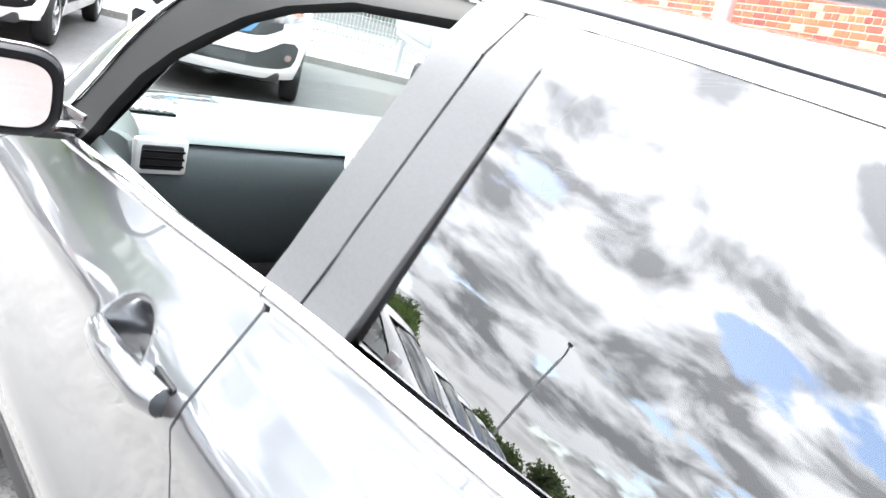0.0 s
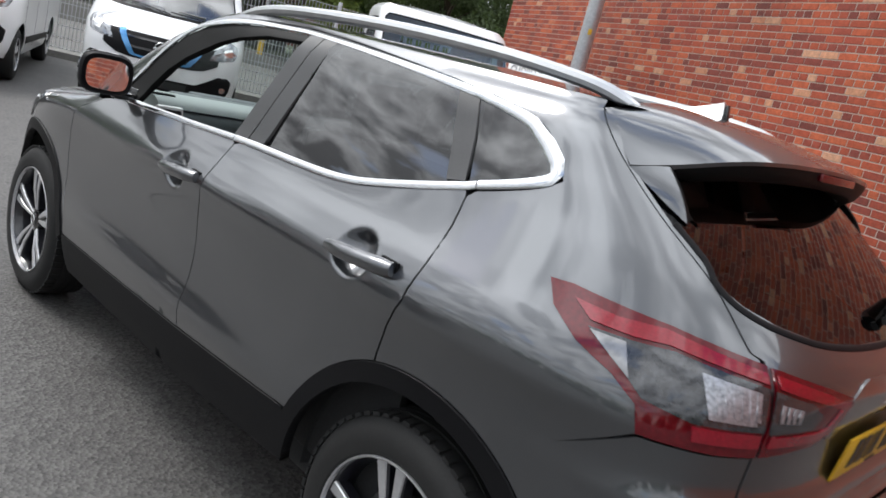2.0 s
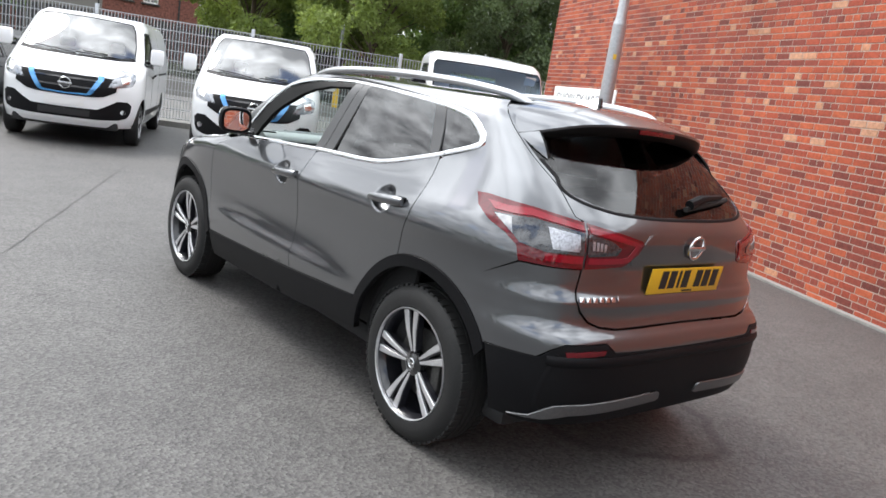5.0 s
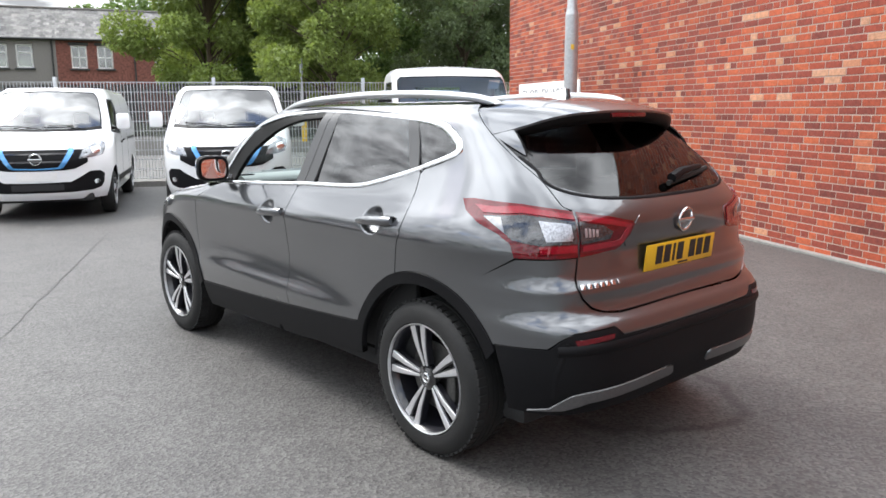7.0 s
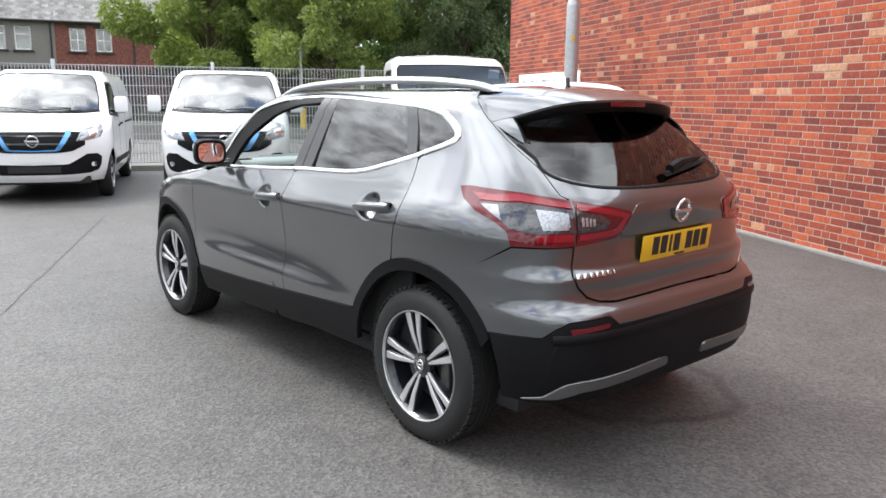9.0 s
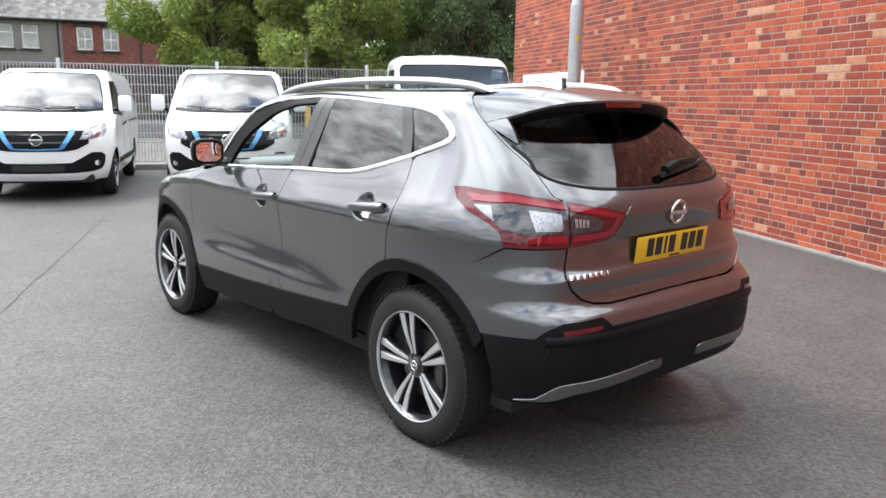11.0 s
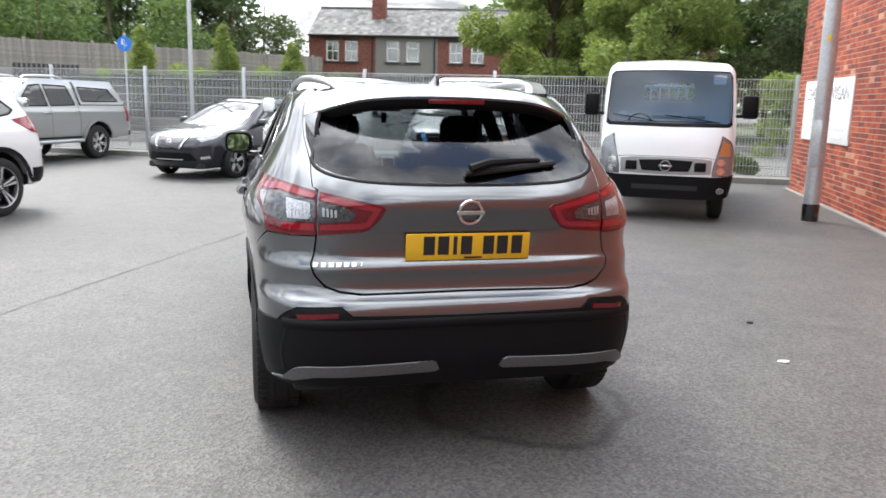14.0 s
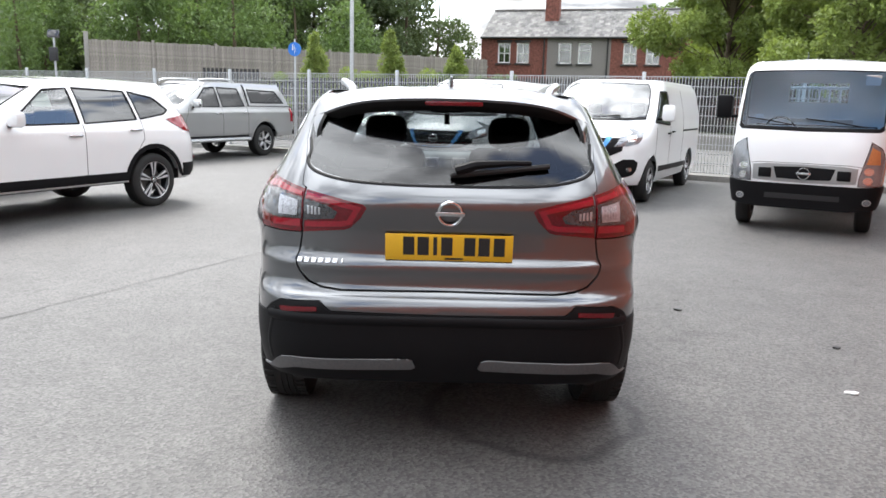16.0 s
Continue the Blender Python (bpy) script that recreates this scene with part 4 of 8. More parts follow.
        S.skin("light_band", [X(-0.735, 0.983), X(-0.612, 0.988), X(-0.612, 0.960), X(-0.735, 0.957)], RED_LENS, tl, step=0.02, proud=0.011, rim=0.003, **k)
        S.skin("light_band", [X(-0.586, 1.096), X(-0.45, 1.073), X(-0.356, 1.054), X(-0.395, 0.985), X(-0.43, 0.972), X(-0.59, 0.962), X(-0.59, 0.985), X(-0.44, 0.994), X(-0.415, 1.000), X(-0.388, 1.042), X(-0.46, 1.056), X(-0.586, 1.076)], RED_LENS, gl, step=0.02, proud=0.011, rim=0.003, **k)
        # bumper inserts
        S.skin("bumper_reflector", [X(-0.690, 0.640), X(-0.530, 0.652), X(-0.532, 0.634), X(-0.684, 0.620)], RED_DEEP, hero, step=0.03, proud=0.006, rim=0.006, label="flat red bumper reflector", **k)
        S.skin("skid_trim", [Y(-1.88, 0.352), X(-0.74, 0.366), X(-0.71, 0.404), X(-0.685, 0.422), X(-0.64, 0.430), X(-0.165, 0.446), X(-0.140, 0.438), X(-0.128, 0.410), X(-0.142, 0.400), X(-0.62, 0.384), X(-0.70, 0.358)], SKID, hero, step=0.03, proud=0.012, rim=0.02, label="satin silver skid trim", **k)
        S.strip("bumper_crease", rounded([X(-0.712, 0.628), X(-0.730, 0.56), X(-0.745, 0.48), X(-0.735, 0.40)], 4), 0.030, PLASTIC, hero, 0.006, **k)
        # roof rail
        s = 1 if right else -1
        bm = bmesh.new()
        tube(bm, rounded([(s * 0.600, 0.20, 1.490), (s * 0.598, 0.08, 1.526), (s * 0.596, -0.15, 1.553), (s * 0.585, -0.60, 1.572), (s * 0.553, -1.00, 1.570), (s * 0.512, -1.23, 1.556), (s * 0.480, -1.33, 1.541), (s * 0.455, -1.42, 1.512)], 5), [0.021] * 31 + [0.020, 0.019, 0.017, 0.014, 0.010], 10, flat=0.9)
        rail = part("roof_rail", bm, SATIN, hero, "satin silver roof rail")
        # door mirror, turned towards the driver
        hub = Vector((s * 0.950, 0.472, 1.172))
        turn = Matrix.Rotation(radians(s * 9), 4, "Z")

        def at_mirror(c, size, bev, extra=0, tip=0):
            return block(hub + turn @ Vector(c), size, bev, turn @ Matrix.Rotation(radians(-s * extra), 4, "Z") @ Matrix.Rotation(radians(tip), 4, "X"))
        def shell_of(stations, lo=-1.0, lean=0.0):
            """A rounded housing lofted from stations (depth, half width, half height, lift); lo cuts its foot off."""
            bm, loops = bmesh.new(), []
            for d, hw, hh, up in stations:
                loop = []
                for k in range(36):
                    a = 2 * math.pi * k / 36
                    c, n = math.cos(a), math.sin(a)
                    loop.append(bm.verts.new(hub + turn @ Vector((hw * math.copysign(abs(c) ** 0.55, c), d + lean * n * hh, up + hh * max(lo, math.copysign(abs(n) ** 0.6, n))))))
                loops.append(loop)
            for q, w in zip(loops, loops[1:]):
                for k in range(36):
                    bm.faces.new((q[k], w[k], w[(k + 1) % 36], q[(k + 1) % 36]))
            bm.faces.new(loops[0]); bm.faces.new(loops[-1][::-1])
            return bm
        mir = part("door_mirror", shell_of([(-0.036, 0.080, 0.062, 0.0), (-0.040, 0.086, 0.069, 0.0), (-0.030, 0.091, 0.074, 0.0), (0.010, 0.090, 0.073, 0.0), (0.045, 0.074, 0.056, -0.002), (0.062, 0.045, 0.034, -0.004)]), PLASTIC, hero, "black door mirror with a body-coloured cover", smooth=50)
        part("mirror_cover", shell_of([(-0.012, 0.0925, 0.0755, 0.001), (0.010, 0.0920, 0.075, 0.001), (0.045, 0.077, 0.059, -0.001), (0.064, 0.048, 0.037, -0.003)], -0.25), PAINT_GREY, mir, smooth=50)
        part("mirror_glass", shell_of([(-0.0445, 0.072, 0.055, 0.0), (-0.041, 0.073, 0.056, 0.0)], lean=0.04), MIRROR, mir)
        part("mirror_arm", block((s * 0.850, 0.515, 1.096), (0.10, 0.06, 0.030), 0.012), GLOSS_BLACK, mir)
        part("mirror_sail", block((s * 0.812, 0.575, 1.092), (0.012, 0.13, 0.07), 0.004, Matrix.Rotation(radians(s * -10), 4, "Z")), GLOSS_BLACK, mir)
        part("indicator", at_mirror((s * 0.076, 0.015, 0.0), (0.014, 0.04, 0.010), 0.004), CLEAR_LENS, mir)
        # wheels
        for cy, t in ((RY, -0.21), (FY, 0.0)):
            add_wheel(hero, (s * 0.757, cy, 0.345), 0.345, 0.225, 0.248, right=right, turn=math.pi / 2 + t)

    # tailgate with its glass
    g_left = [(-0.0, 1.505)] + [X(-0.50, 1.505)] + [Y(p[0] - 0.0015, p[1]) for p in gate] + [X(-0.594, 1.118), X(-0.604, 0.942), X(-0.628, 0.83), X(-0.612, 0.785), X(-0.572, 0.745), X(-0.52, 0.727), X(-0.44, 0.718), (S.kr - ARC, 0.722)]
    g_left[0] = (S.kr - ARC, 1.505)
    glass = [(S.kr - ARC, 1.148), X(-0.30, 1.150), X(-0.42, 1.158), X(-0.52, 1.176), X(-0.58, 1.198), X(-0.606, 1.220)]
    glass += [Y(p[0] - 0.010, p[1]) for p in gate[::-1] if 1.235 < p[1] < 1.44] + [X(-0.50, 1.470), (S.kr - ARC, 1.478)]
    tg = S.skin("tailgate", S.mirrored(g_left), PAINT_GREY, hero, holes=[S.mirrored(glass)], step=0.024)
    S.skin("rear_glass", S.mirrored(glass), GLASS_REAR, tg, step=0.022, pane=(0.20, 0.35, 0.0), proud=-0.002, rim=0, label="tinted rear glass")
    S.strip("glass_seal", rounded([Y(-1.668, 1.312), Y(-1.748, 1.262), X(-0.612, 1.222), X(-0.585, 1.190), X(-0.52, 1.168), X(-0.40, 1.151), X(-0.2, 1.143), (S.kr - ARC, 1.142), X(0.2, 1.143), X(0.40, 1.151), X(0.52, 1.168), X(0.585, 1.190), X(0.612, 1.222), *[(2 * (S.kr - ARC) - u, z) for u, z in (Y(-1.748, 1.262), Y(-1.668, 1.312))]], 4), 0.016, PLASTIC, tg, 0.003)
    garnish = [(S.kr - ARC, 1.097), X(-0.26, 1.093), X(-0.31, 1.080), X(-0.385, 0.985), X(-0.37, 0.962), X(-0.28, 0.957), (S.kr - ARC, 0.957)]
    S.skin("tailgate_panel", S.mirrored(garnish), PAINT_GREY, tg, step=0.03, proud=0.004, rim=0.005)
    # spoiler: a wedge from the roof's end that turns down at its sides into two fins, black within
    seam_hi, seam_lo = S.at(*Y(-1.402, 1.499)), S.at(*Y(-1.532, 1.396))

    def pull(q, p, end, power):
        """Draw a curve's ends out to the seam of the gate."""
        a = abs(q) ** power
        last = Vector((math.copysign(abs(end.x), q), end.y, end.z)) if abs(q) > 0.01 else end
        return p + a * (last - p)

    def lip(q):
        a = abs(q)
        return pull(q, Vector((0.548 * q, -1.738 + 0.118 * a ** 3.2, 1.490 - 0.030 * a ** 2 - 0.040 * a ** 6)), seam_lo, 18)

    def root(q):
        a = abs(q)
        return pull(q, Vector((0.560 * q, -1.385 - 0.026 * a ** 4, 1.5490 - 0.012 * a ** 2 - 0.040 * a ** 5)), seam_hi, 10)
    bm = bmesh.new()
    qs = [math.sin(v) for v in np.linspace(-math.pi / 2, math.pi / 2, 57)]
    rows = []
    for q in qs:
        a = abs(q)
        rows.append([bm.verts.new(root(q).lerp(lip(q), f) + Vector((0, 0, 0.055 * f * (1 - f) * (1 - a ** 8) + 0.004))) for f in np.linspace(0, 1, 13)] + [bm.verts.new(lip(q) - Vector((0, -0.003, 0.008)))])
    for q, w in zip(rows, rows[1:]):
        for j in range(len(q) - 1):
            bm.faces.new((q[j], q[j + 1], w[j + 1], w[j]))
    sp = part("spoiler", bm, PAINT_GREY, hero, smooth=50)
    bm = bmesh.new()
    rows = []
    for q in qs:
        if abs(q) > 0.96:
            continue
        a, end = abs(q), lip(q) - Vector((0, -0.002, 0.006))
        drop = 0.040 * (1 - a ** 20) + 0.004
        low = end + Vector((-0.01 * q * a ** 4, 0.018, -drop))
        shell = S.at(*X(-0.540 * a if a > 0.01 else -0.006, low.z))
        back = Vector((0.540 * q, max(shell.y - 0.006, low.y + 0.015), low.z + 0.004))
        rows.append([bm.verts.new(v) for v in (end, end + Vector((0, 0.004, -0.3 * drop)), low + Vector((0, -0.004, 0.012)), low + Vector((0, 0.012, 0)), back)])
    for q, w in zip(rows, rows[1:]):
        for j in range(4):
            bm.faces.new((q[j], q[j + 1], w[j + 1], w[j]))
    part("spoiler_underside", bm, SPOILER_BLACK, sp, "gloss black underside")
    for s in (-1, 1):
        # fin: its outer face runs on from the pillar, its inner face is black down to the glass
        bm, inner = bmesh.new(), bmesh.new()
        outer, inside_rows = [], []
        for f in np.linspace(0, 1, 11):
            z = 1.396 - 0.074 * f
            p = S.at(*Y(-1.532 - 0.138 * f, z))
            edge = lip(-0.955).lerp(S.at(*Y(-1.682, 1.316)), f) + Vector((-0.006, -0.012, 0)) * math.sin(math.pi * f)
            mid = p.lerp(edge, 0.5) + Vector((-0.004, -0.002, 0.002)) * (1 - f)
            turn = edge + Vector((0.014, -0.001, -0.002))
            g = S.at(*X(-abs(p.x) + 0.030, z - 0.006))
            outer.append([bm.verts.new((v.x * -s, v.y, v.z)) for v in (p, mid, edge)])
            inside_rows.append([inner.verts.new((v.x * -s, v.y, v.z)) for v in (edge, turn, turn.lerp(g, 0.5) + Vector((0.006, 0, 0)), g)])
        for bmx, rws in ((bm, outer), (inner, inside_rows)):
            for q, w in zip(rws, rws[1:]):
                for j in range(len(q) - 1):
                    bmx.faces.new((q[j], q[j + 1], w[j + 1], w[j]))
        part("spoiler_fin", bm, PAINT_GREY, sp, smooth=50)
        part("fin_lining", inner, SPOILER_BLACK, sp, "black inner face", smooth=50)
    part("brake_lamp", block((0.01, -1.737, 1.472), (0.25, 0.012, 0.020), 0.004), RED_DEEP, sp, "red high-level brake lamp")
    # bumper
    b_left = [(S.kr - ARC, 0.714), X(-0.44, 0.710), X(-0.524, 0.719), X(-0.580, 0.739), X(-0.620, 0.782), X(-0.636, 0.830), X(-0.612, 0.935), X(-0.70, 0.932), Y(-1.821, 0.934)]
    b_left += arc(RY, 0.479, 115, 149, 10) + [Y(-1.755, 0.597), Y(-1.90, 0.604), X(-0.765, 0.606), X(-0.735, 0.640), X(-0.69, 0.668), X(-0.52, 0.678), X(-0.475, 0.640), (S.kr - ARC, 0.634)]
    bp = S.skin("rear_bumper", S.mirrored(b_left), PAINT_GREY, hero, step=0.026)
    low = [(S.kr - ARC, 0.630), X(-0.478, 0.636), X(-0.523, 0.674), X(-0.69, 0.664), X(-0.732, 0.637), X(-0.760, 0.603), Y(-1.90, 0.600), Y(-1.757, 0.594), Y(-1.80, 0.45), Y(-1.80, 0.34), X(-0.70, 0.33), X(-0.62, 0.335), (S.kr - ARC, 0.335)]
    S.skin("bumper_cladding", S.mirrored(low), PLASTIC, hero, step=0.03, proud=0.004, rim=0.05)
    S.strip("bumper_lip", rounded([X(-0.74, 0.598), X(-0.60, 0.603), X(-0.30, 0.606), (S.kr - ARC, 0.607), X(0.30, 0.606), X(0.60, 0.603), X(0.74, 0.598)], 4), 0.040, PLASTIC, hero, 0.012, lift=0.002)
    part("tow_cover", block((0, -2.02, 0.365), (0.24, 0.06, 0.05), 0.012), PLASTIC, hero)
    # bonnet, nose and windscreen
    bon = [(S.kf(1.05) + ARC, 1.046)] + [F(0.86, 1.046), F(0.5, 1.052), F(0.2, 1.062), F(0.11, 1.046), F(0.27, 0.985), F(0.37, 0.93), F(0.49, 0.86), F(0.7, 0.815), (S.kf(0.80) + ARC, 0.80)]
    S.skin("bonnet", S.mirrored(bon, True), PAINT_GREY, hero, step=0.06, stepz=0.012)
    nose = [(S.kf(0.79) + ARC, 0.79), F(0.70, 0.805), F(0.61, 0.74), F(0.63, 0.60), F(0.63, 0.44), F(0.52, 0.41), F(0.47, 0.30), (S.kf(0.26) + ARC, 0.26)]
    S.skin("front_bumper", S.mirrored(nose, True), PLASTIC, hero, step=0.06, proud=-0.002)
    ws = [(S.kf(1.50) + ARC, 1.512), F(0.27, 1.512), F(0.25, 1.42), F(0.23, 1.32), F(0.21, 1.22), F(0.18, 1.12), F(0.15, 1.085), F(0.6, 1.066), (S.kf(1.06) + ARC, 1.064)]
    S.skin("windscreen", S.mirrored(ws, True), GLASS_CLEAR, hero, step=0.08, proud=-0.003, rim=0, label="clear windscreen")
    S.cap("roof", 1.5195, 0.028, PAINT_GREY, hero, step=0.035)
    S.cap("headlining", 1.500, 0.010, HEADLINER, hero, step=0.12, inset=0.03)
    # aerial, wiper, emblem, lettering, plate
    bm = bmesh.new()
    fin = [(-1.22, 1.550, 0.008), (-1.28, 1.562, 0.016), (-1.345, 1.584, 0.015), (-1.385, 1.600, 0.009)]
    base = [(-1.20, 0.016), (-1.28, 0.036), (-1.36, 0.044), (-1.405, 0.036)]
    rows = []
    for (y, z, w), (yb, wb) in zip(fin, base):
        rows.append([bm.verts.new(v) for v in ((-wb, yb, 1.528), (-w * 1.3, (y + yb) / 2, 1.528 + (z - 1.528) * 0.55), (-w * 0.5, y, z), (w * 0.5, y, z), (w * 1.3, (y + yb) / 2, 1.528 + (z - 1.528) * 0.55), (wb, yb, 1.528))])
    for q, w in zip(rows, rows[1:]):
        for j in range(5):
            bm.faces.new((q[j], q[j + 1], w[j + 1], w[j]))
    bm.faces.new(rows[0]); bm.faces.new(rows[-1][::-1])
    part("aerial_fin", bm, SATIN, hero, "silver shark-fin aerial")
    part("aerial_back", block((0, -1.402, 1.566), (0.016, 0.012, 0.058), 0.004, Matrix.Rotation(radians(-12), 4, "X")), GLOSS_BLACK, hero)

    def rear_point(x, z, off=0.0):
        p = S.X(x, z)
        return S.at(*p) + S.normal(*p) * off
    bm = bmesh.new()
    pts = [rear_point(0.02, 1.180, 0.030), rear_point(0.10, 1.192, 0.046), rear_point(0.22, 1.204, 0.040), rear_point(0.33, 1.214, 0.030)]
    tube(bm, pts, [0.022, 0.020, 0.014, 0.010], 8)
    wip = part("rear_wiper", bm, PLASTIC, tg, "black rear wiper")
    bm = bmesh.new()
    tube(bm, [rear_point(x, 1.172 + 0.10 * (x + 0.01), 0.014) for x in np.linspace(0.0, 0.41, 9)], 0.012, 6)
    part("wiper_blade", bm, RUBBER, wip)
    bm = bmesh.new()
    lathe(bm, [(0.0, 0.040), (-0.006, 0.042), (-0.008, 0.047), (-0.006, 0.052), (0.0, 0.054)], 40)
    box(bm, (-0.004, 0, 0), (0.008, 0.118, 0.017), 0.002)
    em = part("emblem", bm, CHROME, tg, "chrome ring with a crossbar")
    p = rear_point(0, 1.040, 0.014)
    n = S.normal(*S.X(0.0, 1.040))
    em.matrix_local = Matrix.Translation(p) @ n.to_track_quat("-X", "Z").to_matrix().to_4x4()
    for i in range(7):
        x = -0.612 + i * 0.0295
        q = rear_point(x, 0.826 + i * 0.0006, 0.003)
        n = S.normal(*S.X(x, 0.826))
        ob = part("badge_bar", block((0, 0, 0), (0.006, 0.021 if i != 6 else 0.006, 0.021), 0.002), CHROME, tg)
        ob.matrix_local = Matrix.Translation(q) @ n.to_track_quat("-X", "Z").to_matrix().to_4x4()
    tilt = Matrix.Rotation(radians(6), 4, "X")
    pm = Matrix.Translation((0, -2.036, 0.897)) @ tilt
    bm = block((0, 0, 0), (0.52, 0.006, 0.111), 0.0025)
    plate = part("number_plate", bm, PLATE_YELLOW, tg, "yellow number plate with black bars")
    plate.matrix_local = pm
    for x in (-0.168, -0.108, -0.058, -0.010, 0.085, 0.145, 0.208):
        part("plate_bar", block((x * 0.98, -0.0035, 0.006), (0.046 if abs(x + 0.058) > 0.01 else 0.016, 0.002, 0.077), 0), INK, plate)
    part("plate_maker_bar", block((0.02, -0.0035, -0.046), (0.075, 0.002, 0.008), 0), INK, plate)
    # underside
    part("underbody", block((0, 0.06, 0.27), (1.40, 3.7, 0.10), 0.03), CABIN, hero)
    part("cabin_floor", block((0, -0.35, 0.40), (1.40, 2.4, 0.06), 0.01), CABIN, hero)
    for s in (-1, 1):
        part("inner_panel", block((s * 0.765, -0.25, 0.70), (0.03, 1.9, 0.66), 0.01), CABIN, hero)
        part("door_card_top", block((s * 0.770, 0.19, 1.000), (0.04, 0.84, 0.15), 0.015), DASH_LIGHT, hero, "soft grey door card")
    # cabin
    bm = bmesh.new()
    prof = [(0.83, 1.098), (0.77, 1.102), (0.72, 1.100), (0.67, 1.092), (0.64, 1.078), (0.63, 1.058), (0.70, 1.045), (0.83, 1.03)]
    prism(bm, prof, 1.32, Matrix(((0, 0, 1, -0.66), (1, 0, 0, 0), (0, 1, 0, 0), (0, 0, 0, 1))))
    dash = part("dashboard", bm, DASH_LIGHT, hero, "soft grey moulded dashboard", smooth=45)
    bm = bmesh.new()
    box(bm, (0, 0.82, 1.072), (1.00, 0.16, 0.056), 0.01)
    box(bm, (0, 0.92, 1.074), (0.74, 0.12, 0.056), 0.01)
    prism(bm, [(0.70, 1.050), (0.640, 1.052), (0.617, 1.03), (0.612, 0.96), (0.64, 0.80), (0.74, 0.72), (0.9, 0.72), (0.9, 1.02)], 1.36, Matrix(((0, 0, 1, -0.68), (1, 0, 0, 0), (0, 1, 0, 0), (0, 0, 0, 1))))
    part("dash_lower", bm, DASH_DARK, dash, "charcoal glovebox face", smooth=45)
    for x, w in ((-0.618, 0.115), (-0.10, 0.10), (0.10, 0.10), (0.618, 0.115)):
        v = part("air_vent", block((x, 0.616, 1.030), (w, 0.03, 0.078), 0.010), UPVC, dash, "silver-framed air vent")
        part("vent_mouth", block((x, 0.606, 1.030), (w - 0.024, 0.02, 0.054), 0.006), CABIN, v)
        for j in (-1, 0, 1):
            part("vent_slat", block((x, 0.596, 1.030 + j * 0.016), (w - 0.026, 0.012, 0.004), 0), PLASTIC, v)
    for s in (-1, 1):
        v = part("demister_vent", block((s * 0.610, 0.715, 1.101), (0.10, 0.030, 0.006), 0.002), PLASTIC, dash)
        for j in range(5):
            part("vent_slat", block((s * 0.610 - 0.036 + 0.018 * j, 0.715, 1.105), (0.005, 0.024, 0.004), 0), DASH_LIGHT, v)
    part("defrost_slot", block((0, 0.90, 1.098), (0.60, 0.022, 0.006), 0.002), CABIN, dash)
    part("instrument_hood", block((0.36, 0.60, 1.085), (0.34, 0.16, 0.05), 0.02), DASH_DARK, dash)
    bm = bmesh.new()
    ring = [Vector((0.36 + 0.185 * math.cos(a), 0.24 + 0.07 * math.sin(a), 0.93 + 0.172 * math.sin(a))) for a in np.linspace(0, 2 * math.pi, 33)]
    tube(bm, ring, 0.014, 8, caps=False)
    st = part("steering_wheel", bm, CABIN, hero, "black steering wheel")
    part("wheel_boss", block((0.36, 0.26, 0.93), (0.20, 0.05, 0.14), 0.02), CABIN, st)

    def seat(x, y, w=0.50):
        bm = block((x, y, 0.60), (w, 0.50, 0.16), 0.05)
        st = part("seat", bm, CLOTH, hero, "black cloth seat")
        part("backrest", block((x, y - 0.29, 0.90), (w * 0.94, 0.16, 0.62), 0.06, Matrix.Rotation(radians(14), 4, "X")), CLOTH, st)
        part("headrest", block((x, y - 0.400, 1.300), (0.25, 0.12, 0.19), 0.058, Matrix.Rotation(radians(8), 4, "X")), CLOTH, st)
        for d in (-0.05, 0.05):
            part("headrest_post", tube(bmesh.new(), [(x + d, y - 0.37, 1.15), (x + d, y - 0.39, 1.25)], 0.007, 6), STEEL, st)
    seat(-0.37, -0.02); seat(0.37, -0.02)
    bench = part("rear_bench", block((0, -0.88, 0.60), (1.30, 0.48, 0.18), 0.06), CLOTH, hero, "black cloth rear bench")
    part("bench_back", block((0, -1.17, 0.88), (1.28, 0.14, 0.55), 0.05, Matrix.Rotation(radians(14), 4, "X")), CLOTH, bench)
    for x in (-0.42, 0.42):
        part("headrest", block((x, -1.245, 1.20), (0.26, 0.09, 0.13), 0.04), CLOTH, bench)
    part("parcel_shelf", block((0, -1.55, 1.02), (1.20, 0.58, 0.03), 0.01), CABIN, hero)
    part("boot_trim", block((0, -1.50, 0.70), (1.20, 0.70, 0.55), 0.03), CABIN, hero)
    m = part("cabin_mirror", block((0, 0.22, 1.435), (0.24, 0.03, 0.065), 0.014), CABIN, hero, "black cabin mirror")
    part("mirror_stalk", tube(bmesh.new(), [(0, 0.225, 1.46), (0, 0.26, 1.49)], 0.012, 8), CABIN, m)
    part("air_freshener", block((0.0, 0.20, 1.360), (0.035, 0.01, 0.07), 0.004), CABIN, m)
    for s in (-1, 1):
        for pts, r in (([(s * 0.75, 0.62, 1.08), (s * 0.67, 0.50, 1.27), (s * 0.58, 0.28, 1.42)], 0.022), ([(s * 0.71, -0.30, 1.08), (s * 0.555, -0.31, 1.44)], 0.045), ([(s * 0.68, -1.23, 1.20), (s * 0.58, -1.12, 1.45)], 0.06), ([(s * 0.575, -1.58, 1.20), (s * 0.515, -1.52, 1.33), (s * 0.47, -1.42, 1.44)], 0.075)):
            bm = bmesh.new()
            tube(bm, pts, r, 8)
            part("pillar_trim", bm, CABIN if pts[0][1] < 0 else PLASTIC, hero)


build_hero()

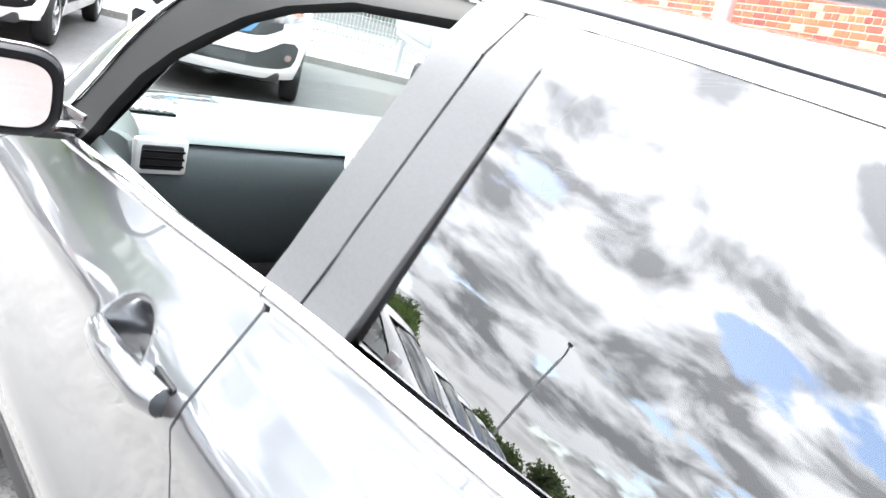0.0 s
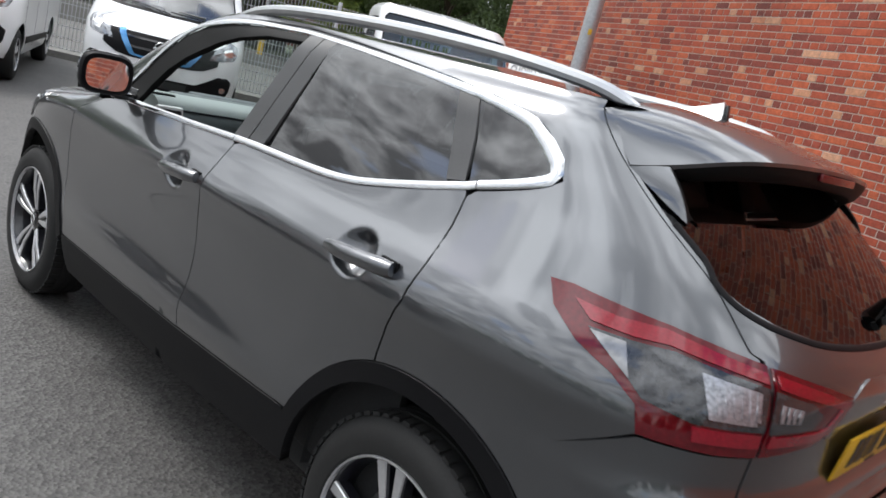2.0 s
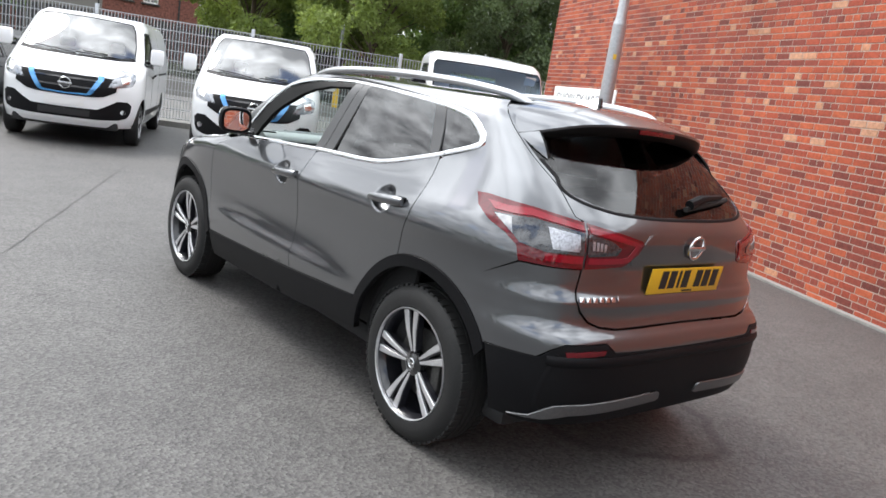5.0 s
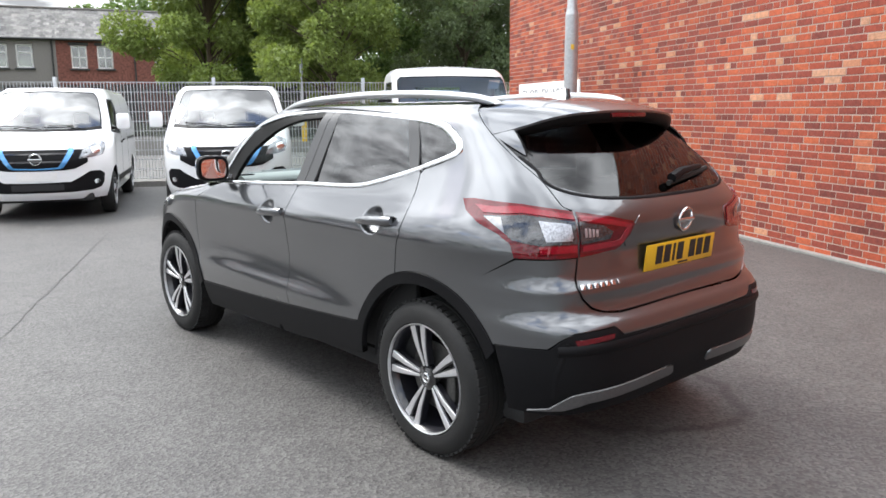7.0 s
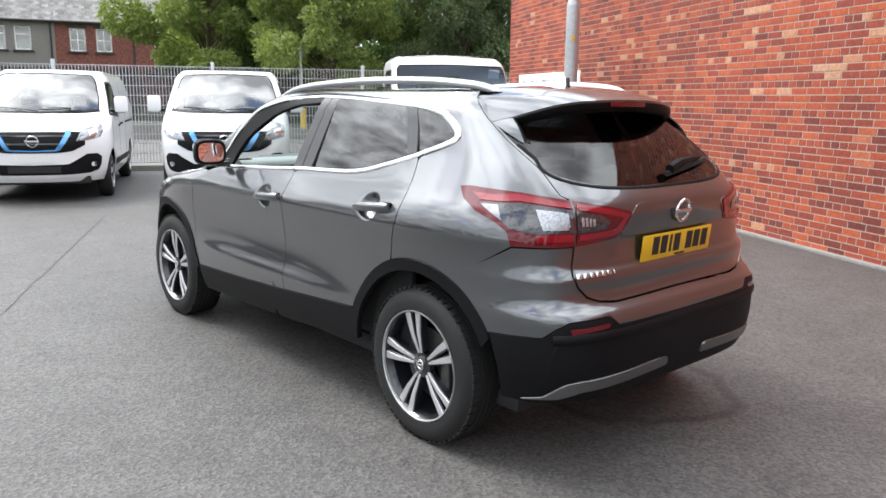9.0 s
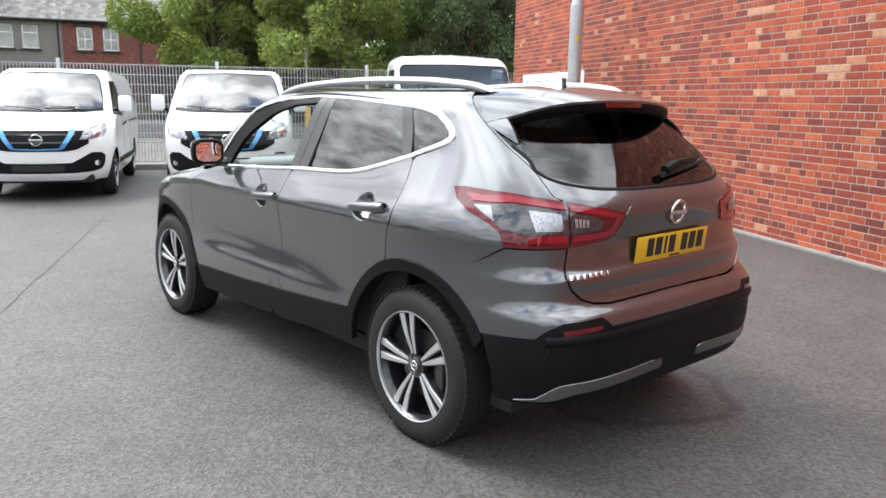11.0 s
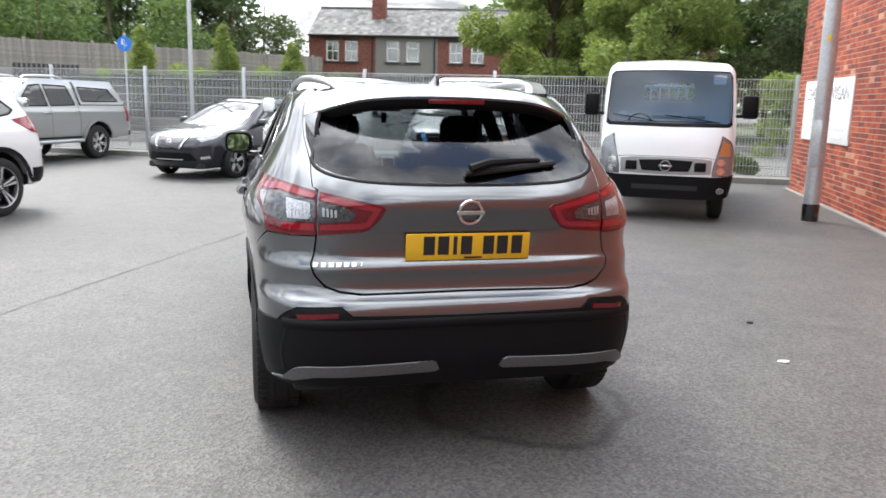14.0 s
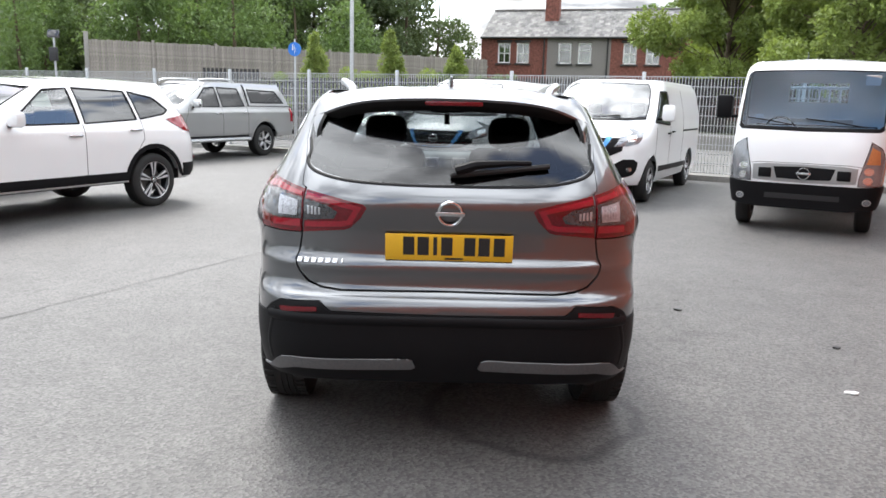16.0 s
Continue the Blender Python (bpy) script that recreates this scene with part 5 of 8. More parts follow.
# ---- the other vehicles ----
def make_vehicle(name, label, category, m, spec, group=""):
    """A parked vehicle from its contour keys and lists of panels. Points: ("Y", y, z) on the flank, ("X", x, z) on the tail, ("N", x, z) on the nose."""
    v = thing(name, m, label, category, group)
    S = Shell(spline(spec["half"]), spline(spec["tail"]), spline(spec["nose"]), spec["kr"], spline(spec["kf"]), lambda z: spec["nr"], lambda z: spec["nf"], spec.get("bulge"))

    def P(p):
        return S.Y(*p[1:]) if p[0] == "Y" else S.X(p[1], p[2], p[0] == "N")

    def mid(z, front):
        return (S.kf(z) + ARC, z) if front else (S.kr - ARC, z)
    paint, z0, zt, r = spec["paint"], spec["z0"], spec["zt"], spec["wheel"][0]
    hub, wells = r, spec["wells"]

    def arc(cy, a0, a1, rr):
        return [S.Y(cy + rr * math.cos(radians(a)), hub + rr * math.sin(radians(a))) for a in np.linspace(a0, a1, 16)]
    rr = r + spec.get("well_gap", 0.07)
    low = math.degrees(math.asin(max(-0.95, min(0.95, (z0 - hub) / rr))))
    out = [mid(z0, False)]
    for cy in sorted(wells):
        out += arc(cy, 180 - low, low, rr)
    out += [mid(z0, True)]
    ws = [P(p) for p in spec["screen"]]
    zs = spec["screen"][0][2], spec["screen"][-1][2]
    out += [mid(z, True) for z in np.linspace(z0, zs[0], 14)[1:]] + [mid(zs[0], True)] + ws + [mid(z, True) for z in np.linspace(zs[1], zt, 4)]
    out += [(S.kf(zt), zt), (S.kr, zt), mid(zt, False)]
    if "back" in spec:
        bk = [P(p) for p in spec["back"]]
        out += [mid(spec["back"][0][2], False)] + bk + [mid(spec["back"][-1][2], False)]
    panes = [[P(p) for p in w] for w in spec["panes"]]
    for right in (False, True):
        k = dict(right=right)
        bd = S.skin("body_side", out, paint, v, holes=panes, step=0.06, stepz=0.03, rim=0.01, **k)
        for i, w in enumerate(panes):
            S.skin("side_window", w, spec.get("front_glass" if i == 0 and "front_glass" in spec else "side_glass", GLASS_DARK), v, step=0.12, proud=-0.004, rim=0, **k)
            S.strip("window_trim", [*w, w[0]], spec.get("trim_w", 0.03), spec.get("trim", PLASTIC), v, 0.004, **k)
        for nm, mat, pts, up in spec["lens"]:
            S.skin(nm, [P(p) for p in pts], mat, v, step=0.05, proud=up, rim=0.006, **k)
        for pts, w, mat in spec["lines"]:
            S.strip("panel_seam" if w < 0.02 else "moulding", [P(p) for p in pts], w, mat, v, 0.002 if w < 0.02 else 0.008, **k)
        s = 1 if right else -1
        for cy in wells:
            bm = bmesh.new()
            rings = [[bm.verts.new((s * x, cy + q * math.cos(a), hub + q * math.sin(a))) for a in np.linspace(-0.02, math.pi + 0.02, 18)] for x, q in ((spec["wheel"][3] + 0.035, rr + 0.01), (spec["wheel"][3] - 0.28, rr - 0.01))]
            for j in range(17):
                bm.faces.new((rings[0][j], rings[0][j + 1], rings[1][j + 1], rings[1][j]))
            bm.faces.new(rings[1])
            part("wheel_housing", bm, CABIN, v)
            add_wheel(v, (s * spec["wheel"][3], cy, r), r, spec["wheel"][1], spec["wheel"][2], right=right, style=spec["wheel"][4], arms=spec["wheel"][5], dark=spec["wheel"][6], tread=False, turn=0.3)
        for y, z, sy, mm in spec["mirror"]:
            w = S.half(z)
            mr = part("door_mirror", block((s * (w + 0.15), y, z), (0.20, 0.12, sy), 0.04), mm, v)
            part("mirror_arm", block((s * (w + 0.03), y, z - sy * 0.4), (0.10, 0.05, 0.04), 0.01), PLASTIC, mr)
        for y, z in spec["handles"]:
            q = S.at(*S.Y(y, z))
            part("handle", block((-s * (q.x - 0.022), y, z), (0.025, 0.19, 0.03), 0.01), spec.get("handle_mat", paint), v)
    S.skin("windscreen", S.mirrored([mid(zs[0], True)] + ws + [mid(zs[1], True)], True), spec.get("glass", GLASS_VAN), v, step=0.06, pane=spec.get("pane", (0.30, 0.22, 0.0)), proud=-0.004, rim=0)
    S.strip("screen_seal", [*ws], 0.018, PLASTIC, v, 0.004)
    S.strip("screen_seal", [*ws], 0.018, PLASTIC, v, 0.004, right=True)
    if spec.get("cowl"):
        S.strip("cowl", [mid(zs[0], True), *ws[1:3]], spec["cowl"], PLASTIC, v, 0.006)
        S.strip("cowl", [mid(zs[0], True), *ws[1:3]], spec["cowl"], PLASTIC, v, 0.006, right=True)
    if "back" in spec:
        S.skin("rear_window", S.mirrored([mid(spec["back"][0][2], False)] + bk + [mid(spec["back"][-1][2], False)]), spec.get("back_glass", GLASS_DARK), v, step=0.12, proud=-0.004, rim=0)
    S.cap("roof", zt, spec["crown"], paint, v, step=0.2)
    for nm, mat, pts, up in spec["front"]:
        S.skin(nm, S.mirrored([P(p) for p in pts], True), mat, v, step=0.06, proud=up, rim=0.008)
    y0, y1 = S.tail(0.5), S.nose(0.5)
    part("underbody", block((0, (y0 + y1) / 2, z0 + 0.02), (2 * S.half(z0) - 0.42, (y1 - y0) * 0.93, 0.12), 0.03), CABIN, v)
    if spec.get("cabin"):
        cy, cz = spec["cabin"]
        part("dashboard", block((0, cy + 0.55, cz + 0.02), (2 * S.half(cz) - 0.25, 0.40, 0.16), 0.05), DASH_DARK, v)
        for x in spec.get("seats", (-0.38, 0.38)):
            st = part("seat", block((x, cy - 0.30, cz - 0.10), (0.46, 0.14, 0.62), 0.05, Matrix.Rotation(radians(12), 4, "X")), CLOTH, v)
            part("headrest", block((x, cy - 0.38, cz + 0.30), (0.25, 0.09, 0.17), 0.04), CLOTH, st)
        bm = bmesh.new()
        tube(bm, [Vector((0.38 + 0.18 * math.cos(a), cy + 0.22 + 0.08 * math.sin(a), cz + 0.04 + 0.16 * math.sin(a))) for a in np.linspace(0, 2 * math.pi, 25)], 0.013, 6, caps=False)
        part("steering_wheel", bm, CABIN, v)
    if spec.get("emblem"):
        z, up, rad = spec["emblem"]
        q = mid(z, True)
        bm = bmesh.new()
        lathe(bm, [(0.0, rad * 0.76), (-0.008, rad * 0.82), (-0.008, rad * 0.95), (0.0, rad)], 28)
        box(bm, (-0.005, 0, 0), (0.01, rad * 2.2, rad * 0.34), 0.002)
        em = part("emblem", bm, CHROME, v, "chrome ring with a crossbar")
        em.matrix_local = Matrix.Translation(S.at(*q) + Vector((0, up, 0))) @ Matrix.Rotation(radians(-90), 4, "Z")
    for x0, x1, z, off in spec.get("wipers", ()):
        a, b = S.at(*S.X(x0, z, True)), S.at(*S.X(x1, z + off, True))
        bm = bmesh.new()
        tube(bm, [a + Vector((0, 0.03, 0.01)), (a + b) / 2 + Vector((0, 0.04, 0.02)), b + Vector((0, 0.025, 0.015))], 0.008, 6)
        part("wiper", bm, PLASTIC, v)
    return v, S


def placed(x, y, turn, size=1.0):
    if not isinstance(size, tuple):
        size = (size,) * 3
    return pose(x, y, 0, 0, 0, 180 - turn) @ Matrix.Diagonal((*size, 1))


VAN = dict(
    paint=PAINT_WHITE, z0=0.30, zt=1.93, crown=0.04, wheel=(0.335, 0.215, 0.21, 0.83, "star", 5, True), wells=(-1.55, 1.55), kr=-2.25, nr=7, nf=2.7,
    half=[(0.25, 0.90), (0.5, 0.955), (1.0, 0.965), (1.28, 0.955), (1.55, 0.905), (1.82, 0.83), (1.93, 0.74)],
    tail=[(0.25, -2.45), (0.5, -2.5), (1.2, -2.5), (1.93, -2.38)],
    nose=[(0.25, 2.36), (0.42, 2.47), (0.82, 2.47), (1.00, 2.40), (1.11, 2.22), (1.22, 1.94), (1.28, 1.79), (1.6, 1.37), (1.86, 1.00), (1.93, 0.66)],
    kf=[(0.25, 1.45), (0.98, 1.40), (1.16, 1.15), (1.28, 0.98), (1.93, 0.08)],
    screen=[("N", 0.0, 1.275), ("N", -0.55, 1.285), ("N", -0.79, 1.315), ("N", -0.77, 1.50), ("N", -0.705, 1.76), ("N", -0.64, 1.855), ("N", 0.0, 1.875)],
    panes=[[("Y", 1.36, 1.25), ("Y", 0.42, 1.20), ("Y", 0.40, 1.74), ("Y", 0.74, 1.74)]],
    side_glass=GLASS_VAN, trim_w=0.03,
    lens=[("headlight", HEADLAMP, [("N", -0.60, 1.02), ("N", -0.74, 1.10), ("Y", 1.93, 1.19), ("Y", 1.86, 1.10), ("Y", 2.08, 0.93), ("N", -0.70, 0.895), ("N", -0.55, 0.89)], 0.006),
          ("lamp_bowl", BULB, [("N", -0.70, 1.03), ("N", -0.79, 1.06), ("N", -0.81, 0.97), ("N", -0.72, 0.95)], 0.012),
          ("blue_trim", BLUE_TRIM, [("N", -0.490, 1.022), ("N", -0.415, 1.022), ("N", -0.285, 0.772), ("N", 0.0, 0.756), ("N", 0.0, 0.738), ("N", -0.30, 0.748), ("N", -0.345, 0.762)], 0.022),
          ("lamp_surround", PLASTIC, [("N", -0.44, 0.41), ("N", -0.70, 0.425), ("N", -0.80, 0.46), ("Y", 2.10, 0.53), ("Y", 2.08, 0.65), ("N", -0.80, 0.70), ("N", -0.68, 0.70), ("N", -0.56, 0.625), ("N", -0.44, 0.56)], 0.006),
          ("fog_lamp", BULB, [("N", -0.75 + 0.036 * math.cos(a), 0.545 + 0.036 * math.sin(a)) for a in np.linspace(0, 5.76, 12)], 0.014),
          ("tail_lamp", RED_LENS, [("X", -0.93, 0.80), ("X", -0.84, 0.80), ("X", -0.82, 1.25), ("X", -0.90, 1.25)], 0.006)],
    front=[("grille", PLASTIC, [("N", 0.0, 1.015), ("N", -0.60, 1.015), ("N", -0.66, 0.97), ("N", -0.66, 0.83), ("N", -0.50, 0.745), ("N", -0.36, 0.725), ("N", 0.0, 0.72)], 0.006),
           ("grille_slat", GLOSS_BLACK, [("N", 0.0, 0.97), ("N", -0.50, 0.97), ("N", -0.48, 0.945), ("N", 0.0, 0.945)], 0.012),
           ("grille_slat", GLOSS_BLACK, [("N", 0.0, 0.86), ("N", -0.42, 0.86), ("N", -0.40, 0.835), ("N", 0.0, 0.835)], 0.012),
           ("lower_intake", PLASTIC, [("N", 0.0, 0.55), ("N", -0.45, 0.558), ("N", -0.45, 0.41), ("N", 0.0, 0.41)], 0.005),
           ("intake_mesh", CABIN, [("N", 0.0, 0.53), ("N", -0.34, 0.53), ("N", -0.34, 0.44), ("N", 0.0, 0.44)], 0.009),
           ("plate_blank", PLATE_WHITE, [("N", 0.0, 0.69), ("N", -0.26, 0.69), ("N", -0.26, 0.58), ("N", 0.0, 0.58)], 0.010)],
    lines=[([("Y", 1.42, 0.42), ("Y", 1.40, 0.80), ("Y", 1.36, 1.17)], 0.008, INK), ([("Y", 0.36, 0.40), ("Y", 0.36, 1.70)], 0.008, INK), ([("Y", -0.75, 0.42), ("Y", -0.75, 1.78)], 0.008, INK),
           ([("Y", -0.75, 1.08), ("Y", -2.2, 1.08)], 0.03, PLASTIC), ([("Y", 1.10, 0.50), ("Y", -1.10, 0.47)], 0.09, PLASTIC)],
    mirror=[(1.22, 1.40, 0.25, PAINT_WHITE)], handles=[(0.52, 1.06), (0.18, 1.08)], handle_mat=PLASTIC, cabin=(0.75, 1.14), emblem=(0.885, 0.022, 0.085),
    wipers=[(-0.60, 0.0, 1.29, 0.02), (0.0, 0.62, 1.29, 0.05)], cowl=0.075)

VAN_A, VAN_SHELL = make_vehicle("delivery_van", "white delivery van with blue grille trim, parked nose out", "van", placed(0.82, 10.06, 23.8, 0.97), VAN, "vans by the fence")
for x in (-0.25,):
    part("screen_note", block((x, 1.60, 1.33), (0.34, 0.16, 0.004), 0, Matrix.Rotation(radians(20), 4, "X")), PAPER, VAN_A)
VAN_B = copy_thing(VAN_A, placed(3.17, 8.68, 28.0, 1.0))
VAN_B.scale = (0.985, 0.985, 0.985)

# drop-side truck: the cab
TRUCK = dict(
    paint=PAINT_WHITE, z0=0.60, zt=2.10, crown=0.05, wheel=(0.335, 0.19, 0.20, 0.70, "steel", 8, False), wells=(-0.62,), kr=-1.30, nr=8, nf=5.0, well_gap=0.05,
    half=[(0.35, 0.82), (0.6, 0.86), (1.0, 0.875), (1.30, 0.87), (1.95, 0.845), (2.04, 0.815), (2.10, 0.75)],
    tail=[(0.35, -1.48), (2.10, -1.46)],
    nose=[(0.35, -0.02), (0.62, 0.0), (0.95, -0.02), (1.22, -0.07), (1.35, -0.13), (1.96, -0.46), (2.04, -0.54), (2.10, -0.66)],
    kf=[(0.35, -0.42), (1.2, -0.48), (2.10, -1.0)],
    screen=[("N", 0.0, 1.265), ("N", -0.76, 1.275), ("N", -0.80, 1.31), ("N", -0.795, 1.66), ("N", -0.785, 1.93), ("N", -0.75, 1.975), ("N", 0.0, 1.99)],
    panes=[[("Y", -0.52, 1.34), ("Y", -1.16, 1.34), ("Y", -1.16, 1.90), ("Y", -0.68, 1.90)]], side_glass=GLASS_VAN,
    lens=[("headlight", HEADLAMP, [("N", -0.60, 0.68), ("N", -0.605, 0.80), ("N", -0.65, 1.0), ("N", -0.70, 1.24), ("N", -0.80, 1.16), ("Y", -0.26, 0.86), ("Y", -0.26, 0.69)], 0.008),
          *[("lamp_bowl", BULB, [("N", -0.695 + 0.052 * math.cos(a), h + 0.05 * math.sin(a)) for a in np.linspace(0, 5.76, 12)], 0.012) for h in (0.75, 0.87)],
          ("fog_surround", CHROME, [("N", -0.70 + 0.046 * math.cos(a), 0.47 + 0.046 * math.sin(a)) for a in np.linspace(0, 5.76, 12)], 0.028),
          ("fog_lamp", HEADLAMP, [("N", -0.70 + 0.034 * math.cos(a), 0.47 + 0.034 * math.sin(a)) for a in np.linspace(0, 5.76, 12)], 0.034),
          ("lamp_rim", GLOSS_BLACK, [("N", -0.592, 0.672), ("N", -0.597, 0.80), ("N", -0.641, 1.0), ("N", -0.688, 1.252), ("N", -0.808, 1.172), ("Y", -0.268, 0.865), ("Y", -0.268, 0.682)], 0.004)],
    front=[("grille_panel", PAINT_SILVER, [("N", 0.0, 0.925), ("N", -0.42, 0.92), ("N", -0.585, 0.90), ("N", -0.575, 0.70), ("N", -0.3, 0.685), ("N", 0.0, 0.68)], 0.006),
           ("grille", PLASTIC, [("N", 0.0, 0.895), ("N", -0.345, 0.88), ("N", -0.30, 0.73), ("N", 0.0, 0.72)], 0.012)],
    lines=[([("Y", -0.42, 0.66), ("Y", -0.46, 1.26)], 0.008, INK), ([("Y", -1.22, 0.66), ("Y", -1.22, 1.9)], 0.008, INK), ([("N", 0.0, 0.94), ("N", -0.5, 0.935), ("N", -0.62, 0.92)], 0.006, INK)],
    mirror=[(-0.24, 1.52, 0.30, PLASTIC)], handles=[(-1.1, 1.05)], handle_mat=PLASTIC, cabin=(-0.98, 1.20), emblem=(0.735, 0.03, 0.075),
    glass=GLASS_TRUCK, pane=(0.08, 0.15, 0.0), seats=(), back=[("X", 0.0, 1.86), ("X", -0.36, 1.86), ("X", -0.36, 1.60), ("X", 0.0, 1.60)], back_glass=GLASS_CLEAR, cowl=0.05, wipers=[(-0.62, 0.05, 1.30, 0.08), (0.15, 0.72, 1.30, 0.08)])
for panels in (TRUCK["lens"], TRUCK["front"], TRUCK["lines"]):
    # the face sits low: bring its panels down
    for k, item in enumerate(panels):
        panels[k] = tuple([(p[0], p[1], p[2] * 0.915) for p in q] if isinstance(q, list) else q for q in item)
TRUCK_M = placed(4.36, 4.15, 28.5, 0.99)
TRUCK_T, TRUCK_SHELL = make_vehicle("dropside_truck", "white forward-control truck with a black bumper, parked nose out", "truck", TRUCK_M, TRUCK)


def finish_truck():
    t, S = TRUCK_T, TRUCK_SHELL
    low = [(S.kf(0.60) + ARC, 0.605), S.X(-0.60, 0.605, True), S.X(-0.82, 0.62, True), S.Y(-0.24, 0.64), S.Y(-0.24, 0.39), S.X(-0.78, 0.335, True), S.X(-0.5, 0.30, True), (S.kf(0.36) + ARC, 0.30)]
    S.skin("front_bumper", S.mirrored(low, True), PLASTIC, t, step=0.06, proud=0.02, rim=0.05, label="black bumper")
    S.skin("bumper_slot", S.mirrored([(S.kf(0.48) + ARC, 0.485), S.X(-0.42, 0.485, True), S.X(-0.42, 0.42, True), (S.kf(0.42) + ARC, 0.42)], True), CABIN, t, step=0.06, proud=0.024, rim=0.01)
    for s in (-1, 1):
        S.skin("indicator", [S.X(-0.66, 0.88, True), S.X(-0.70, 1.08, True), S.X(-0.785, 1.035, True), S.X(-0.80, 0.88, True)], AMBER if s < 0 else HEADLAMP, t, step=0.05, proud=0.014, rim=0.004, right=s > 0)
    for x in (-0.44, 0.44):
        part("grille_slot", block((x, 0.004, 0.73), (0.15, 0.02, 0.12), 0.01), PLASTIC, t)
    part("badge_bar", block((0.46, -0.030, 0.90), (0.16, 0.012, 0.022), 0.002), STEEL, t)
    for d in (-0.48, 0.48):
        part("chassis_rail", block((d * 0.8, -3.0, 0.62), (0.08, 3.6, 0.16), 0.01), PLASTIC, t)
    bed = part("load_bed", block((0, -3.20, 0.92), (1.90, 3.2, 0.10), 0.01), STEEL, t)
    for s in (-1, 1):
        part("drop_side", block((s * 0.95, -3.20, 1.16), (0.04, 3.2, 0.38), 0.01), STEEL, bed)
    part("tail_board", block((0, -4.80, 1.16), (1.90, 0.04, 0.38), 0.01), STEEL, bed)
    hb = part("headboard", block((0, -1.60, 1.10), (1.70, 0.05, 0.30), 0.01), STEEL, bed)
    for k in range(13):
        part("headboard_bar", block((-0.78 + k * 0.13, -1.60, 1.52), (0.03, 0.03, 0.56), 0.005), STEEL, hb)
    part("headboard_rail", block((0, -1.60, 1.80), (1.70, 0.04, 0.04), 0.01), STEEL, hb)
    back = part("cab_rear_wall", block((0, -1.42, 0.99), (1.50, 0.03, 0.62), 0.01), CABIN, t)
    for s in (-1, 1):
        add_wheel(t, (s * 0.72, -3.1, 0.335), 0.335, 0.20, 0.20, right=s > 0, style="steel", arms=8, dark=False, tread=False)
        part("sticker", block((0.60 if s < 0 else -0.63, -0.475 if s > 0 else -0.30, 1.87 if s > 0 else 1.41), (0.16 if s > 0 else 0.10, 0.004, 0.13 if s > 0 else 0.06), 0, Matrix.Rotation(radians(-28), 4, "X")), PAPER, t)
    for x in (-0.25, 0.05, 0.22):
        part("dash_paper", block((x - 0.1, -0.24, 1.375), (0.22, 0.14, 0.004), 0, Matrix.Rotation(radians(20), 4, "X")), PAPER, t)


finish_truck()

